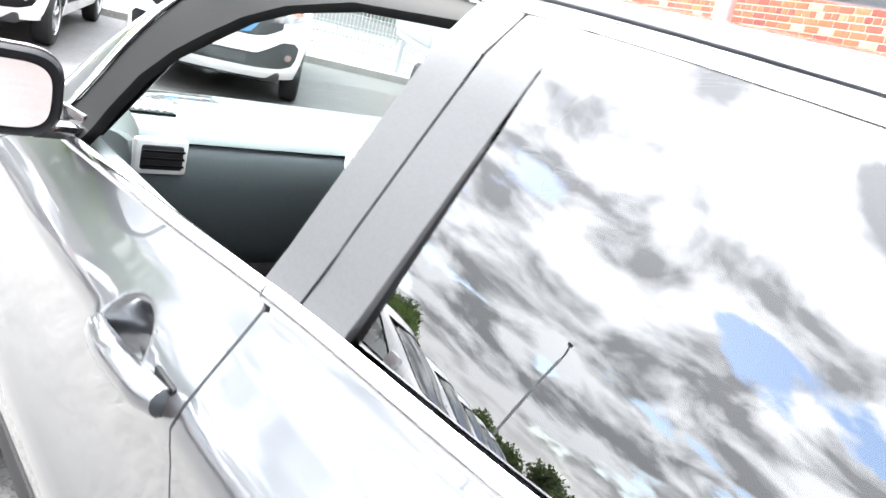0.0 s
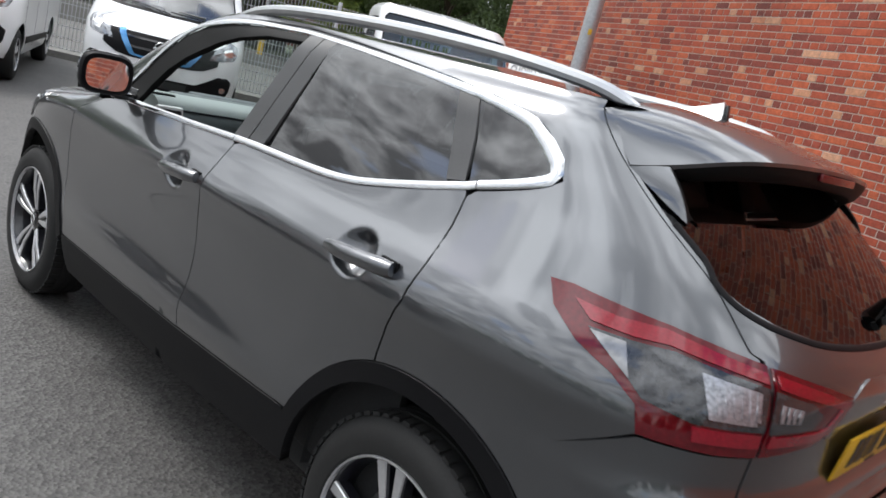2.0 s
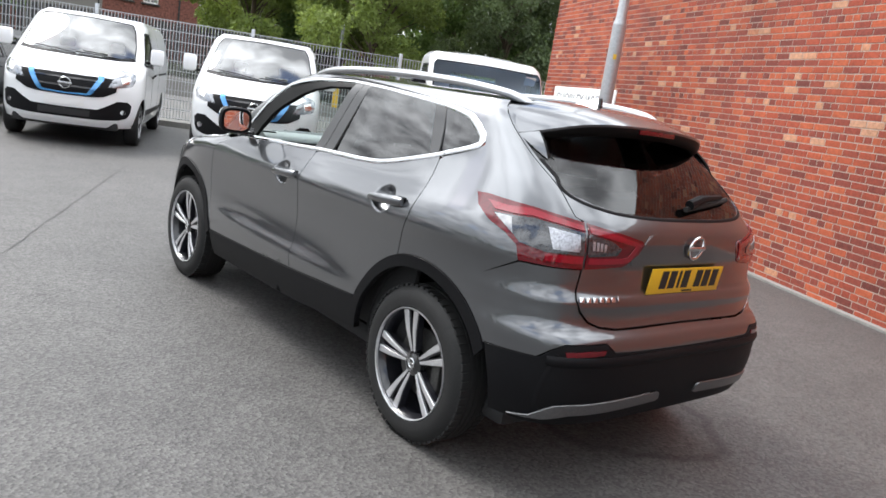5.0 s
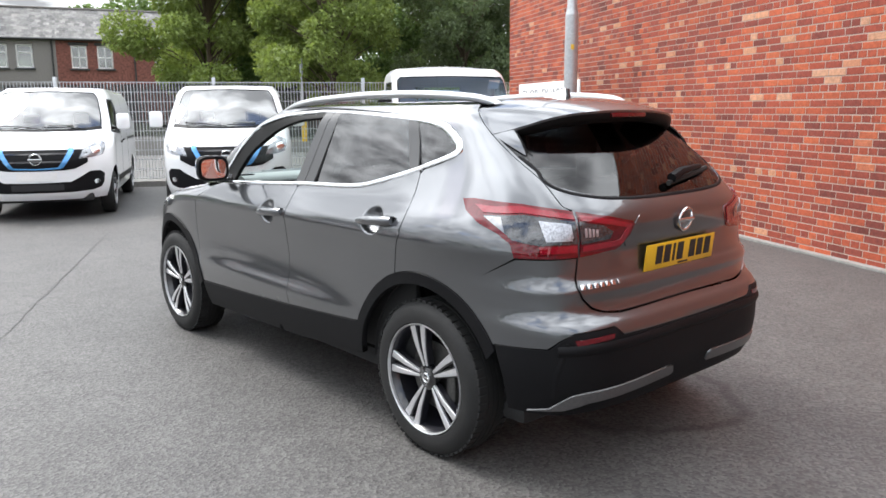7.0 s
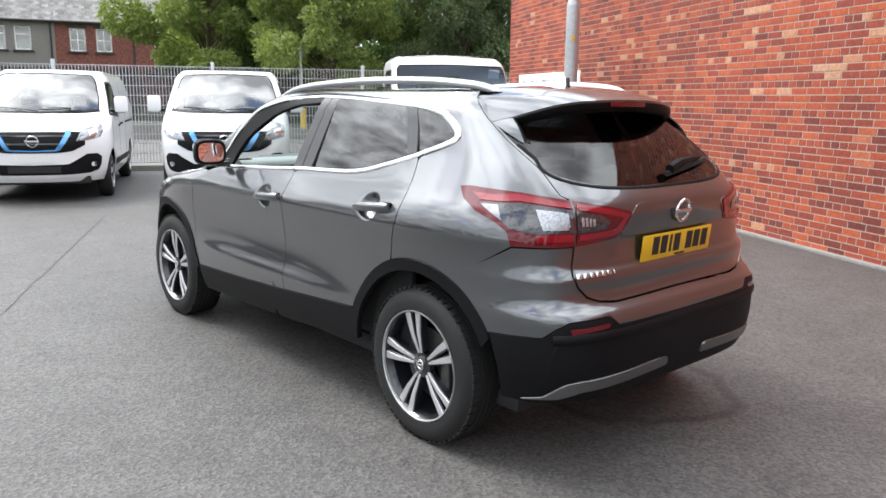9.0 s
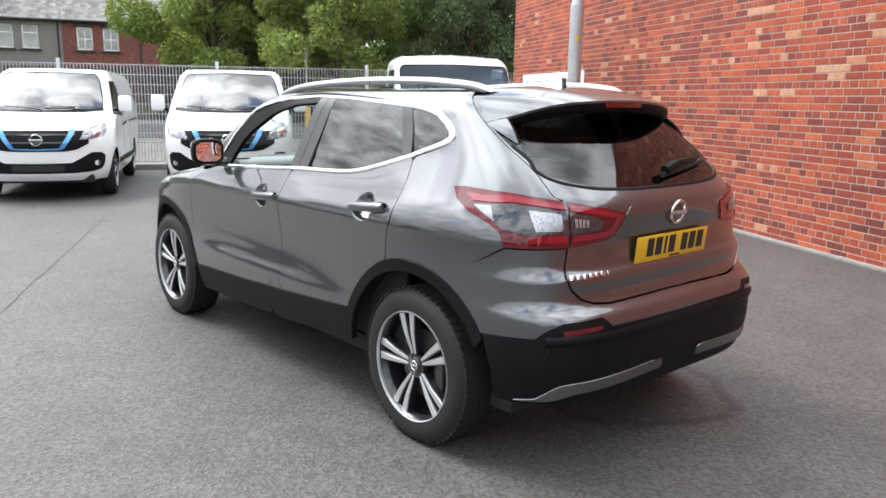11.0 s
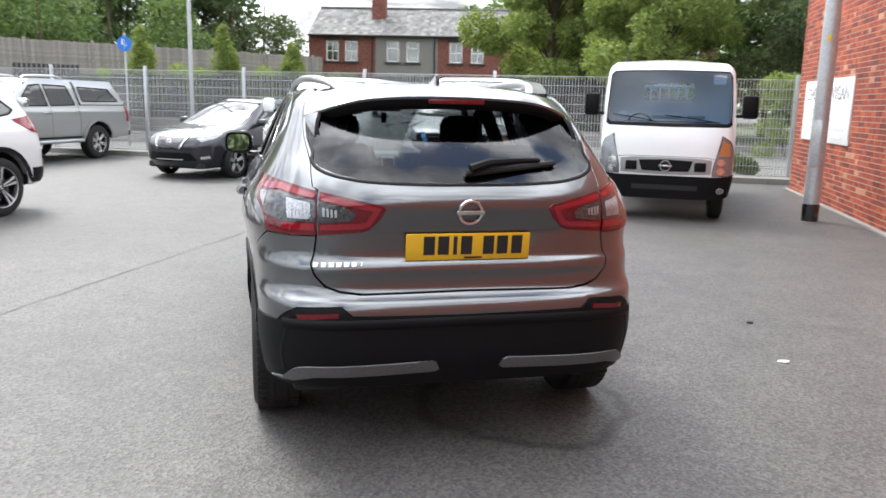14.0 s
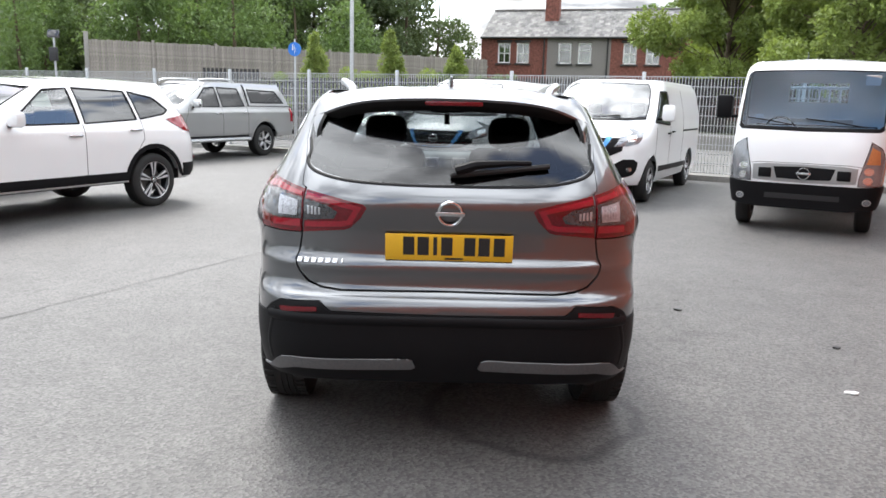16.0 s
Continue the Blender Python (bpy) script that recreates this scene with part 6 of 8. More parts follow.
HATCH = dict(
    paint=PAINT_DARK, z0=0.24, zt=1.50, crown=0.04, wheel=(0.317, 0.205, 0.215, 0.775, "star", 5, True), wells=(-1.35, 1.35), kr=-1.5, nr=3.4, nf=2.8,
    half=[(0.2, 0.82), (0.4, 0.885), (0.7, 0.89), (0.9, 0.87), (1.0, 0.84), (1.2, 0.75), (1.4, 0.64), (1.50, 0.54)],
    tail=[(0.2, -2.1), (0.5, -2.22), (0.9, -2.17), (1.05, -2.08), (1.5, -1.65)],
    nose=[(0.2, 2.12), (0.35, 2.22), (0.60, 2.24), (0.78, 2.12), (0.88, 1.85), (0.96, 1.45), (1.00, 1.22), (1.30, 0.62), (1.45, 0.25), (1.50, 0.02)],
    kf=[(0.2, 1.15), (0.8, 1.1), (0.95, 0.8), (1.05, 0.6), (1.5, -0.6)],
    screen=[("N", 0.0, 0.99), ("N", -0.55, 1.0), ("N", -0.70, 1.03), ("N", -0.665, 1.2), ("N", -0.56, 1.42), ("N", 0.0, 1.46)],
    back=[("X", 0.0, 1.45), ("X", -0.45, 1.43), ("X", -0.62, 1.1), ("X", 0.0, 1.06)],
    panes=[[("Y", 0.62, 1.03), ("Y", -0.30, 1.02), ("Y", -0.30, 1.40), ("Y", 0.05, 1.36)], [("Y", -0.38, 1.02), ("Y", -1.15, 1.08), ("Y", -1.05, 1.36), ("Y", -0.38, 1.41)]],
    side_glass=GLASS_DARK,
    lens=[("headlight", HEADLAMP, [("N", -0.50, 0.76), ("N", -0.62, 0.84), ("Y", 1.60, 0.94), ("Y", 1.50, 0.90), ("Y", 1.85, 0.76), ("N", -0.60, 0.70)], 0.006),
          ("grille_trim", CHROME, [("N", -0.36, 0.79), ("N", -0.33, 0.79), ("N", -0.22, 0.56), ("N", -0.26, 0.56)], 0.02),
          ("fog_lamp", BULB, [("N", -0.60, 0.43), ("N", -0.72, 0.45), ("N", -0.72, 0.40), ("N", -0.60, 0.38)], 0.01),
          ("tail_lamp", RED_LENS, [("X", -0.80, 0.80), ("X", -0.70, 0.80), ("X", -0.62, 1.15), ("X", -0.70, 1.15)], 0.006)],
    front=[("grille", GLOSS_BLACK, [("N", 0.0, 0.80), ("N", -0.34, 0.79), ("N", -0.24, 0.57), ("N", 0.0, 0.565)], 0.008),
           ("lower_intake", PLASTIC, [("N", 0.0, 0.50), ("N", -0.45, 0.50), ("N", -0.55, 0.36), ("N", 0.0, 0.33)], 0.006),
           ("intake_trim", CHROME, [("N", 0.0, 0.385), ("N", -0.30, 0.385), ("N", -0.30, 0.365), ("N", 0.0, 0.365)], 0.012)],
    lines=[([("Y", 0.85, 0.4), ("Y", 0.90, 0.7), ("Y", 0.75, 0.98)], 0.008, INK), ([("Y", -0.34, 0.36), ("Y", -0.34, 1.02)], 0.008, INK), ([("Y", 0.85, 0.36), ("Y", -0.85, 0.36)], 0.05, PLASTIC)],
    mirror=[(0.60, 1.05, 0.14, PAINT_DARK)], handles=[(-0.15, 0.86), (-1.05, 0.90)], cabin=(0.15, 0.95), emblem=(0.69, 0.022, 0.065), wipers=[(-0.5, 0.1, 1.005, 0.02)])
HATCH_T, _ = make_vehicle("hatchback_car", "dark grey hatchback with a chrome-edged grille, parked nose out", "car", placed(-1.16, 11.35, 35.0, 0.962), HATCH)

SUV = dict(
    paint=PAINT_PEARL, z0=0.36, zt=1.62, crown=0.045, wheel=(0.355, 0.225, 0.245, 0.79, "twin", 5, False), wells=(-1.352, 1.352), kr=-1.55, nr=3.6, nf=2.8,
    half=[(0.25, 0.85), (0.45, 0.905), (0.8, 0.91), (1.0, 0.90), (1.1, 0.86), (1.3, 0.78), (1.5, 0.68), (1.62, 0.58)],
    tail=[(0.25, -2.15), (0.5, -2.31), (0.75, -2.31), (1.0, -2.24), (1.15, -2.18), (1.62, -1.86)],
    nose=[(0.25, 2.15), (0.5, 2.32), (0.85, 2.27), (0.98, 2.05), (1.06, 1.60), (1.10, 1.20), (1.40, 0.68), (1.62, 0.20)],
    kf=[(0.25, 1.2), (0.9, 1.1), (1.06, 0.75), (1.15, 0.6), (1.62, -0.4)],
    screen=[("N", 0.0, 1.10), ("N", -0.6, 1.11), ("N", -0.74, 1.15), ("N", -0.70, 1.32), ("N", -0.60, 1.53), ("N", 0.0, 1.57)],
    back=[("X", 0.0, 1.55), ("X", -0.50, 1.53), ("X", -0.66, 1.2), ("X", 0.0, 1.15)],
    panes=[[("Y", 0.58, 1.10), ("Y", -0.28, 1.11), ("Y", -0.26, 1.52), ("Y", 0.05, 1.50)], [("Y", -0.36, 1.11), ("Y", -1.14, 1.15), ("Y", -1.08, 1.50), ("Y", -0.34, 1.53)], [("Y", -1.20, 1.155), ("Y", -1.62, 1.22), ("Y", -1.70, 1.27), ("Y", -1.50, 1.43), ("Y", -1.14, 1.50)]],
    side_glass=GLASS_DARK, front_glass=GLASS_VAN, trim=PLASTIC, trim_w=0.022,
    lens=[("tail_lamp", RED_LENS, [("Y", -1.62, 1.15), ("Y", -1.90, 1.19), ("X", -0.74, 1.20), ("X", -0.60, 1.17), ("X", -0.58, 1.02), ("X", -0.78, 0.97), ("Y", -1.90, 1.0)], 0.01),
          ("headlight", HEADLAMP, [("N", -0.6, 0.85), ("N", -0.7, 0.95), ("Y", 1.8, 0.98), ("Y", 1.85, 0.88), ("N", -0.65, 0.80)], 0.006),
          ("wheel_arch", PLASTIC, [("Y", -1.352 + 0.485 * math.cos(radians(a)), 0.355 + 0.485 * math.sin(radians(a))) for a in range(178, 0, -12)] + [("Y", -1.352 + 0.425 * math.cos(radians(a)), 0.355 + 0.425 * math.sin(radians(a))) for a in range(2, 180, 12)], 0.008),
          ("wheel_arch", PLASTIC, [("Y", 1.352 + 0.485 * math.cos(radians(a)), 0.355 + 0.485 * math.sin(radians(a))) for a in range(178, 0, -12)] + [("Y", 1.352 + 0.425 * math.cos(radians(a)), 0.355 + 0.425 * math.sin(radians(a))) for a in range(2, 180, 12)], 0.008),
          ("lower_bumper", PLASTIC, [("Y", -1.84, 0.56), ("Y", -2.1, 0.56), ("X", -0.6, 0.58), ("X", -0.02, 0.58), ("X", -0.02, 0.38), ("X", -0.6, 0.38), ("Y", -2.05, 0.38), ("Y", -1.84, 0.38)], 0.008),
          ("bumper_reflector", RED_LENS, [("X", -0.80, 0.60), ("X", -0.62, 0.61), ("X", -0.62, 0.64), ("X", -0.80, 0.635)], 0.014)],
    front=[("grille", GLOSS_BLACK, [("N", 0.0, 0.9), ("N", -0.4, 0.9), ("N", -0.3, 0.6), ("N", 0.0, 0.58)], 0.008)],
    lines=[([("Y", 0.86, 0.45), ("Y", 0.92, 0.8), ("Y", 0.76, 1.08)], 0.008, INK), ([("Y", -0.32, 0.45), ("Y", -0.32, 1.10)], 0.008, INK), ([("Y", -0.98, 0.62), ("Y", -1.20, 0.90), ("Y", -1.20, 1.14)], 0.008, INK), ([("Y", 0.90, 0.44), ("Y", -0.90, 0.44)], 0.11, PLASTIC), ([("Y", 0.90, 0.375), ("Y", -0.90, 0.375)], 0.025, SATIN)],
    mirror=[(0.60, 1.17, 0.17, PAINT_PEARL)], handles=[(-0.18, 0.97), (-1.06, 1.02)], handle_mat=CHROME, cabin=(0.10, 1.05), emblem=None)
SUV_T, _ = make_vehicle("family_suv", "pearl white sport utility car with black arches and privacy glass", "car", placed(-5.20, 4.27, 27.4, 0.995), SUV)
part("screen_note", block((-0.70, 0.10, 1.38), (0.004, 0.24, 0.16), 0, Matrix.Rotation(radians(24), 4, "Y")), PAPER, SUV_T)

PICKUP = dict(
    paint=PAINT_SILVER, z0=0.48, zt=1.76, crown=0.03, wheel=(0.385, 0.255, 0.235, 0.79, "star", 6, True), wells=(-1.575, 1.575), kr=-2.45, nr=7, nf=2.8, well_gap=0.085,
    half=[(0.4, 0.86), (0.6, 0.915), (0.9, 0.92), (1.05, 0.91), (1.15, 0.87), (1.4, 0.78), (1.65, 0.68), (1.76, 0.60)],
    tail=[(0.4, -2.72), (0.6, -2.78), (1.1, -2.78), (1.2, -2.72), (1.5, -2.56), (1.76, -2.30)],
    nose=[(0.4, 2.40), (0.6, 2.50), (0.95, 2.46), (1.08, 2.30), (1.15, 1.90), (1.20, 1.35), (1.5, 0.85), (1.76, 0.35)],
    kf=[(0.4, 1.5), (1.0, 1.4), (1.15, 0.95), (1.25, 0.8), (1.76, -0.2)],
    screen=[("N", 0.0, 1.20), ("N", -0.6, 1.21), ("N", -0.74, 1.25), ("N", -0.70, 1.45), ("N", -0.62, 1.67), ("N", 0.0, 1.71)],
    panes=[[("Y", 0.72, 1.20), ("Y", -0.08, 1.20), ("Y", -0.06, 1.64), ("Y", 0.25, 1.62)], [("Y", -0.16, 1.20), ("Y", -0.92, 1.22), ("Y", -0.82, 1.62), ("Y", -0.14, 1.64)], [("Y", -1.18, 1.30), ("Y", -2.42, 1.30), ("Y", -2.20, 1.58), ("Y", -1.16, 1.61)]],
    side_glass=GLASS_DARK,
    lens=[("tail_lamp", RED_LENS, [("Y", -2.58, 0.84), ("Y", -2.58, 1.18), ("X", -0.78, 1.18), ("X", -0.78, 0.84)], 0.012),
          *[("wheel_arch", PAINT_SILVER, [("Y", cy + 0.56 * math.cos(radians(a)), 0.385 + 0.56 * math.sin(radians(a))) for a in range(170, 9, -10)] + [("Y", cy + 0.475 * math.cos(radians(a)), 0.385 + 0.475 * math.sin(radians(a))) for a in range(10, 171, 10)], 0.030) for cy in (-1.575, 1.575)],
          ("headlight", HEADLAMP, [("N", -0.55, 0.92), ("N", -0.65, 1.03), ("Y", 2.05, 1.06), ("Y", 2.15, 0.92), ("N", -0.6, 0.86)], 0.006)],
    front=[("grille", GLOSS_BLACK, [("N", 0.0, 1.02), ("N", -0.4, 1.0), ("N", -0.34, 0.72), ("N", 0.0, 0.70)], 0.01), ("grille_trim", CHROME, [("N", 0.0, 0.90), ("N", -0.36, 0.90), ("N", -0.34, 0.84), ("N", 0.0, 0.84)], 0.02)],
    # the 0.06 black strip draws the shaded gap between cab and canopy
    lines=[([("Y", 1.02, 0.52), ("Y", 1.05, 0.9), ("Y", 0.90, 1.18)], 0.008, INK), ([("Y", -0.12, 0.52), ("Y", -0.12, 1.2)], 0.008, INK), ([("Y", -0.98, 0.52), ("Y", -1.00, 1.70)], 0.012, INK), ([("Y", -1.06, 1.22), ("Y", -1.06, 1.72)], 0.06, PLASTIC), ([("Y", -1.05, 1.22), ("Y", -2.70, 1.22)], 0.02, INK), ([("Y", 1.02, 0.52), ("Y", -1.0, 0.52)], 0.04, PLASTIC)],
    mirror=[(0.74, 1.27, 0.18, CHROME)], handles=[(0.03, 1.05), (-0.88, 1.07)], handle_mat=CHROME, cabin=(0.25, 1.15), emblem=(0.87, 0.03, 0.08))
PICKUP_T, PS = make_vehicle("pickup_truck", "silver-grey pickup with a hardtop canopy, side steps and roof bars", "pickup", placed(-5.964, 13.413, 27.2, 1.005), PICKUP)
for s in (-1, 1):
    bm = bmesh.new()
    tube(bm, [(s * 0.93, 1.05, 0.44), (s * 0.93, -1.02, 0.44)], 0.04, 10)
    part("side_step", bm, SATIN, PICKUP_T)
    bm = bmesh.new()
    tube(bm, rounded([(s * 0.60, 0.35, 1.75), (s * 0.60, 0.20, 1.81), (s * 0.60, -0.6, 1.83), (s * 0.60, -0.85, 1.76)], 4), 0.02, 8)
    part("roof_rail", bm, SATIN, PICKUP_T)
part("rear_step", block((0, -2.84, 0.56), (1.6, 0.14, 0.12), 0.03), PLASTIC, PICKUP_T)

# ---- the yard: ground, kerb, road, wall, lamp column, sign, fence ----
TURN = 25.5                       # the bays and the wall stand at this angle to the crossover
ALONG = Vector((math.sin(radians(TURN)), math.cos(radians(TURN)), 0))    # along the wall, away
ACROSS = Vector((math.cos(radians(TURN)), -math.sin(radians(TURN)), 0))  # along the fence, to the wall
CORNER = Vector((9.02, 7.72, 0))  # where the wall ends at the fence
FENCE_TURN = 27.0
FENCE_DIR = Vector((-math.cos(radians(FENCE_TURN)), math.sin(radians(FENCE_TURN)), 0))
FENCE_OUT = Vector((math.sin(radians(FENCE_TURN)), math.cos(radians(FENCE_TURN)), 0))
FENCE_END = Vector((9.95, 8.95, 0))


def setting(ob, label, category):
    return tagged(ob, label, category, kind="structure")


def sheet(name, pts, mat, label="", z=0.0):
    me = bpy.data.meshes.new(name)
    me.from_pydata([(p[0], p[1], z) for p in pts], [], [tuple(range(len(pts)))])
    return setting(link(name, me, mat, None), label, name.replace("_", " "))


def strip_along(name, near, far, mat, label, z=0.0, thick=0.0, left=40.0, right=14.0):
    """A band outside the fence line, from near to far metres beyond it."""
    a, b = FENCE_END - FENCE_DIR * right, FENCE_END + FENCE_DIR * left
    pts = [a + FENCE_OUT * near, b + FENCE_OUT * near, b + FENCE_OUT * far, a + FENCE_OUT * far]
    if not thick:
        return sheet(name, pts, mat, label, z)
    bm = bmesh.new()
    lo = [bm.verts.new((p.x, p.y, z - thick)) for p in pts]
    hi = [bm.verts.new((p.x, p.y, z)) for p in pts]
    bm.faces.new(lo[::-1]); bm.faces.new(hi)
    for i in range(4):
        bm.faces.new((lo[i], lo[(i + 1) % 4], hi[(i + 1) % 4], hi[i]))
    return setting(part(name, bm, mat, None, smooth=0), label, name.replace("_", " "))


ground = sheet("ground", [(-600, -600), (600, -600), (600, 600), (-600, 600)], ASPHALT, "worn grey asphalt yard with oil stains")


def tar_joint(a, b, w, seed):
    """A poured joint that wanders a little."""
    rng = random.Random(seed)
    a, b = Vector(a), Vector(b)
    n = (b - a).orthogonal().normalized()
    n = Vector((-(b - a).y, (b - a).x, 0)).normalized()
    vs, fs = [], []
    for i in range(60):
        c = a.lerp(b, i / 59) + n * rng.uniform(-0.012, 0.012)
        h = w * rng.uniform(0.35, 1.0)
        vs += [tuple(c - n * h), tuple(c + n * h)]
        if i:
            k = 2 * i
            fs.append((k - 2, k, k + 1, k - 1))
    me = bpy.data.meshes.new("tar_joint")
    me.from_pydata(vs, [], fs)
    setting(link("tar_joint", me, TAR, None), "thin dark tar joint wandering across the asphalt", "joint")


tar_joint((-2.97, -0.36, 0.004), (0.22, 6.2, 0.004), 0.006, 5)
strip_along("kerb", -0.62, -0.48, CONCRETE, "weathered concrete kerb under the mesh fence", 0.11, 0.12)
strip_along("verge", -0.48, 0.30, CONCRETE, "grey concrete strip that carries the fence", 0.105, 0.11)
strip_along("footway", 0.30, 2.6, ROAD, "pale asphalt footway along the road", 0.09, 0.10)
strip_along("road_kerb", 2.6, 2.75, CONCRETE, "grey concrete road kerb", 0.10, 0.11)
strip_along("road", 2.75, 11.6, ROAD, "grey asphalt road beyond the fence", 0.006)


def far_bank():
    """The far footway, which climbs from the right to the left, and the rough ground behind it."""
    def at(along, out, z):
        p = FENCE_END + FENCE_DIR * along + FENCE_OUT * out
        return (p.x, p.y, z)
    for name, a, b, mat, label, lift in (("far_kerb", 11.6, 11.75, CONCRETE, "far grey concrete kerb", 0.0), ("far_footway", 11.75, 14.6, ROAD, "far grey asphalt footway climbing beside the road", -0.004), ("far_verge", 14.6, 75.0, GRASS, "rough green bank under the trees", -0.008)):
        rows = []
        for k in range(13):
            along = -60 + 12.0 * k
            z = 0.10 + 0.80 * min(1.0, max(0.0, (along + 4) / 22))
            rows.append((at(along, a, 0.0), at(along, a, z + lift), at(along, b, z + lift)))
        vs = [v for r in rows for v in r]
        fs = []
        for k in range(12):
            for m in (0, 1):
                fs.append((3 * k + m, 3 * k + m + 1, 3 * k + m + 4, 3 * k + m + 3))
        me = bpy.data.meshes.new(name)
        me.from_pydata(vs, [], fs)
        setting(link(name, me, mat, None), label, name.replace("_", " "))


far_bank()


def build_wall():
    core = ACROSS * 0.125
    bm = bmesh.new()
    c = CORNER - ALONG * 19 + core
    box(bm, (c.x, c.y, 2.6), (0.226, 38, 5.2), 0, Matrix.Rotation(-radians(TURN), 4, "Z"))
    w = part("wall_east", bm, MORTAR, None, smooth=0)
    setting(w, "orange-red brick wall with pale mortar and odd buff bricks", "wall")
    c = CORNER + ACROSS * 4.2 - ALONG * 0.12
    side = part("wall_north", block((c.x, c.y, 2.6), (8.0, 0.22, 5.2), 0, Matrix.Rotation(-radians(TURN), 4, "Z")), MORTAR, None, smooth=0)
    setting(side, "return of the brick wall behind the fence end", "wall")
    return w


WALL = build_wall()


def wall_foot():
    c = CORNER - ALONG * 19 - ACROSS * 0.035
    ob = part("wall_footing", block((c.x, c.y, 0.012), (0.09, 38, 0.03), 0.006, Matrix.Rotation(-radians(TURN), 4, "Z")), CONCRETE, None, smooth=0)
    setting(ob, "pale dusty concrete edging along the wall foot", "edging")


wall_foot()


def build_column():
    col = thing("lamp_column", pose(6.51, 3.98, 0), "grey galvanised steel lamp column with a black painted foot", "lamp post")
    bm = bmesh.new()
    tube(bm, [(0, 0, 0.22), (0, 0, 2.9)], [0.105, 0.100], 24)
    tube(bm, [(0, 0, 2.9), (0, 0, 3.0), (0, 0, 8.0)], [0.100, 0.075, 0.055], 24)
    part("shaft", bm, STEEL, col)
    bm = bmesh.new()
    tube(bm, [(0, 0, 0.0), (0, 0, 0.235)], [0.112, 0.109], 24)
    part("foot", bm, GLOSS_BLACK, col, "black painted foot")
    part("column_door", block((-0.082, -0.060, 1.05), (0.012, 0.11, 0.62), 0.004, Matrix.Rotation(radians(36), 4, "Z")), STEEL, col)
    part("warning_tag", block((-0.066, -0.075, 2.42), (0.006, 0.05, 0.075), 0.001, Matrix.Rotation(radians(48), 4, "Z")), YELLOW, col, "small yellow tag")
    bm = bmesh.new()
    tube(bm, rounded([(0, 0, 7.9), (0, 0, 8.3), (-0.5, -0.2, 8.6), (-1.2, -0.5, 8.7)], 4), 0.035, 10)
    part("bracket", bm, STEEL, col)
    part("lantern", block((-1.45, -0.6, 8.70), (0.6, 0.28, 0.14), 0.05, Matrix.Rotation(radians(22), 4, "Z")), STEEL, col)


build_column()


def build_sign():
    c = CORNER - ALONG * 2.03 + ACROSS * 0.006
    turn = Matrix.Rotation(-radians(TURN), 4, "Z") @ Matrix.Rotation(radians(90), 4, "Z")
    sg = thing("wall_sign", Matrix.Translation((c.x, c.y, 1.49)) @ Matrix(((ALONG.x * -1, ACROSS.x, 0, 0), (ALONG.y * -1, ACROSS.y, 0, 0), (0, 0, 1, 0), (0, 0, 0, 1))), "white rectangular sign with grey lettering on the brick wall", "sign")
    part("board", block((0, -0.012, 0), (2.80, 0.024, 1.00), 0.004), PAPER, sg)
    cu = bpy.data.curves.new("sign_text", "FONT")
    cu.body, cu.size, cu.align_x, cu.extrude = "CHORLEY WIGAN", 0.305, "CENTER", 0.002
    ob = new("lettering", cu)
    me = bpy.data.meshes.new_from_object(ob)
    bpy.data.objects.remove(ob)
    me.transform(Matrix.Translation((0, -0.027, 0.17)) @ Matrix.Rotation(radians(90), 4, "X"))
    link("lettering", me, GREY_INK, sg, "grey capital letters")
    for z, w in ((0.02, 2.2), (-0.14, 1.7), (-0.28, 2.5), (-0.40, 2.3)):
        part("text_bar", block((-0.1, -0.0255, z), (w, 0.003, 0.035), 0), material("pale_ink", (0.62, 0.64, 0.66), 0.6) if z > 0.01 else bpy.data.materials["pale_ink"], sg)


build_sign()


def build_fence():
    fence = thing("mesh_fence", Matrix.Translation(FENCE_END) @ Matrix.Rotation(math.atan2(FENCE_DIR.y, FENCE_DIR.x), 4, "Z"), "galvanised twin-wire mesh fence with square posts along the yard", "fence")
    bay = 2.42
    posts = [-3.0, 0.02, 3.14, 6.30, 9.36, 12.44, 15.14, 17.88, 20.80, 23.72, 26.6, 29.5, 32.4, 35.3]
    post = None
    for at in posts:
        me = post.data if post else None
        if me is None:
            post = part("post", block((0, 0, 1.10), (0.07, 0.07, 2.20), 0.006), STEEL, fence)
            ob = post
        else:
            ob = new("post", me)
            ob.parent = fence
        ob.location = (at, 0, 0)
    # one bay's wires, joined: too many to count
    bm = bmesh.new()
    for k in range(int(bay / 0.05)):
        x = 0.05 + k * 0.05
        box(bm, (x, 0, 1.10), (0.009, 0.008, 2.0))
    for k in range(11):
        box(bm, (bay / 2, 0.006, 0.12 + k * 0.198), (bay, 0.008, 0.014))
        box(bm, (bay / 2, -0.006, 0.12 + k * 0.198), (bay, 0.008, 0.010))
    mesh = None
    for at, end in zip(posts, posts[1:]):
        if mesh is None:
            mesh = part("mesh_panel", bm, STEEL, fence, smooth=0)
            mesh["kind"] = "stuff"
            ob = mesh
        else:
            ob = new("mesh_panel", mesh.data)
            ob.parent = fence
            ob["kind"] = "stuff"
        ob.location, ob.scale = (at, 0, 0), ((end - at) / bay, 1, 1)


build_fence()

# ---- beyond the fence: signs, fences, houses, trees ----
def far_pole(name, x, y, h, r, label, category):
    t = thing(name, pose(x, y, 0.08), label, category)
    bm = bmesh.new()
    tube(bm, [(0, 0, 0), (0, 0, h)], r, 12)
    part("shaft", bm, STEEL, t)
    return t


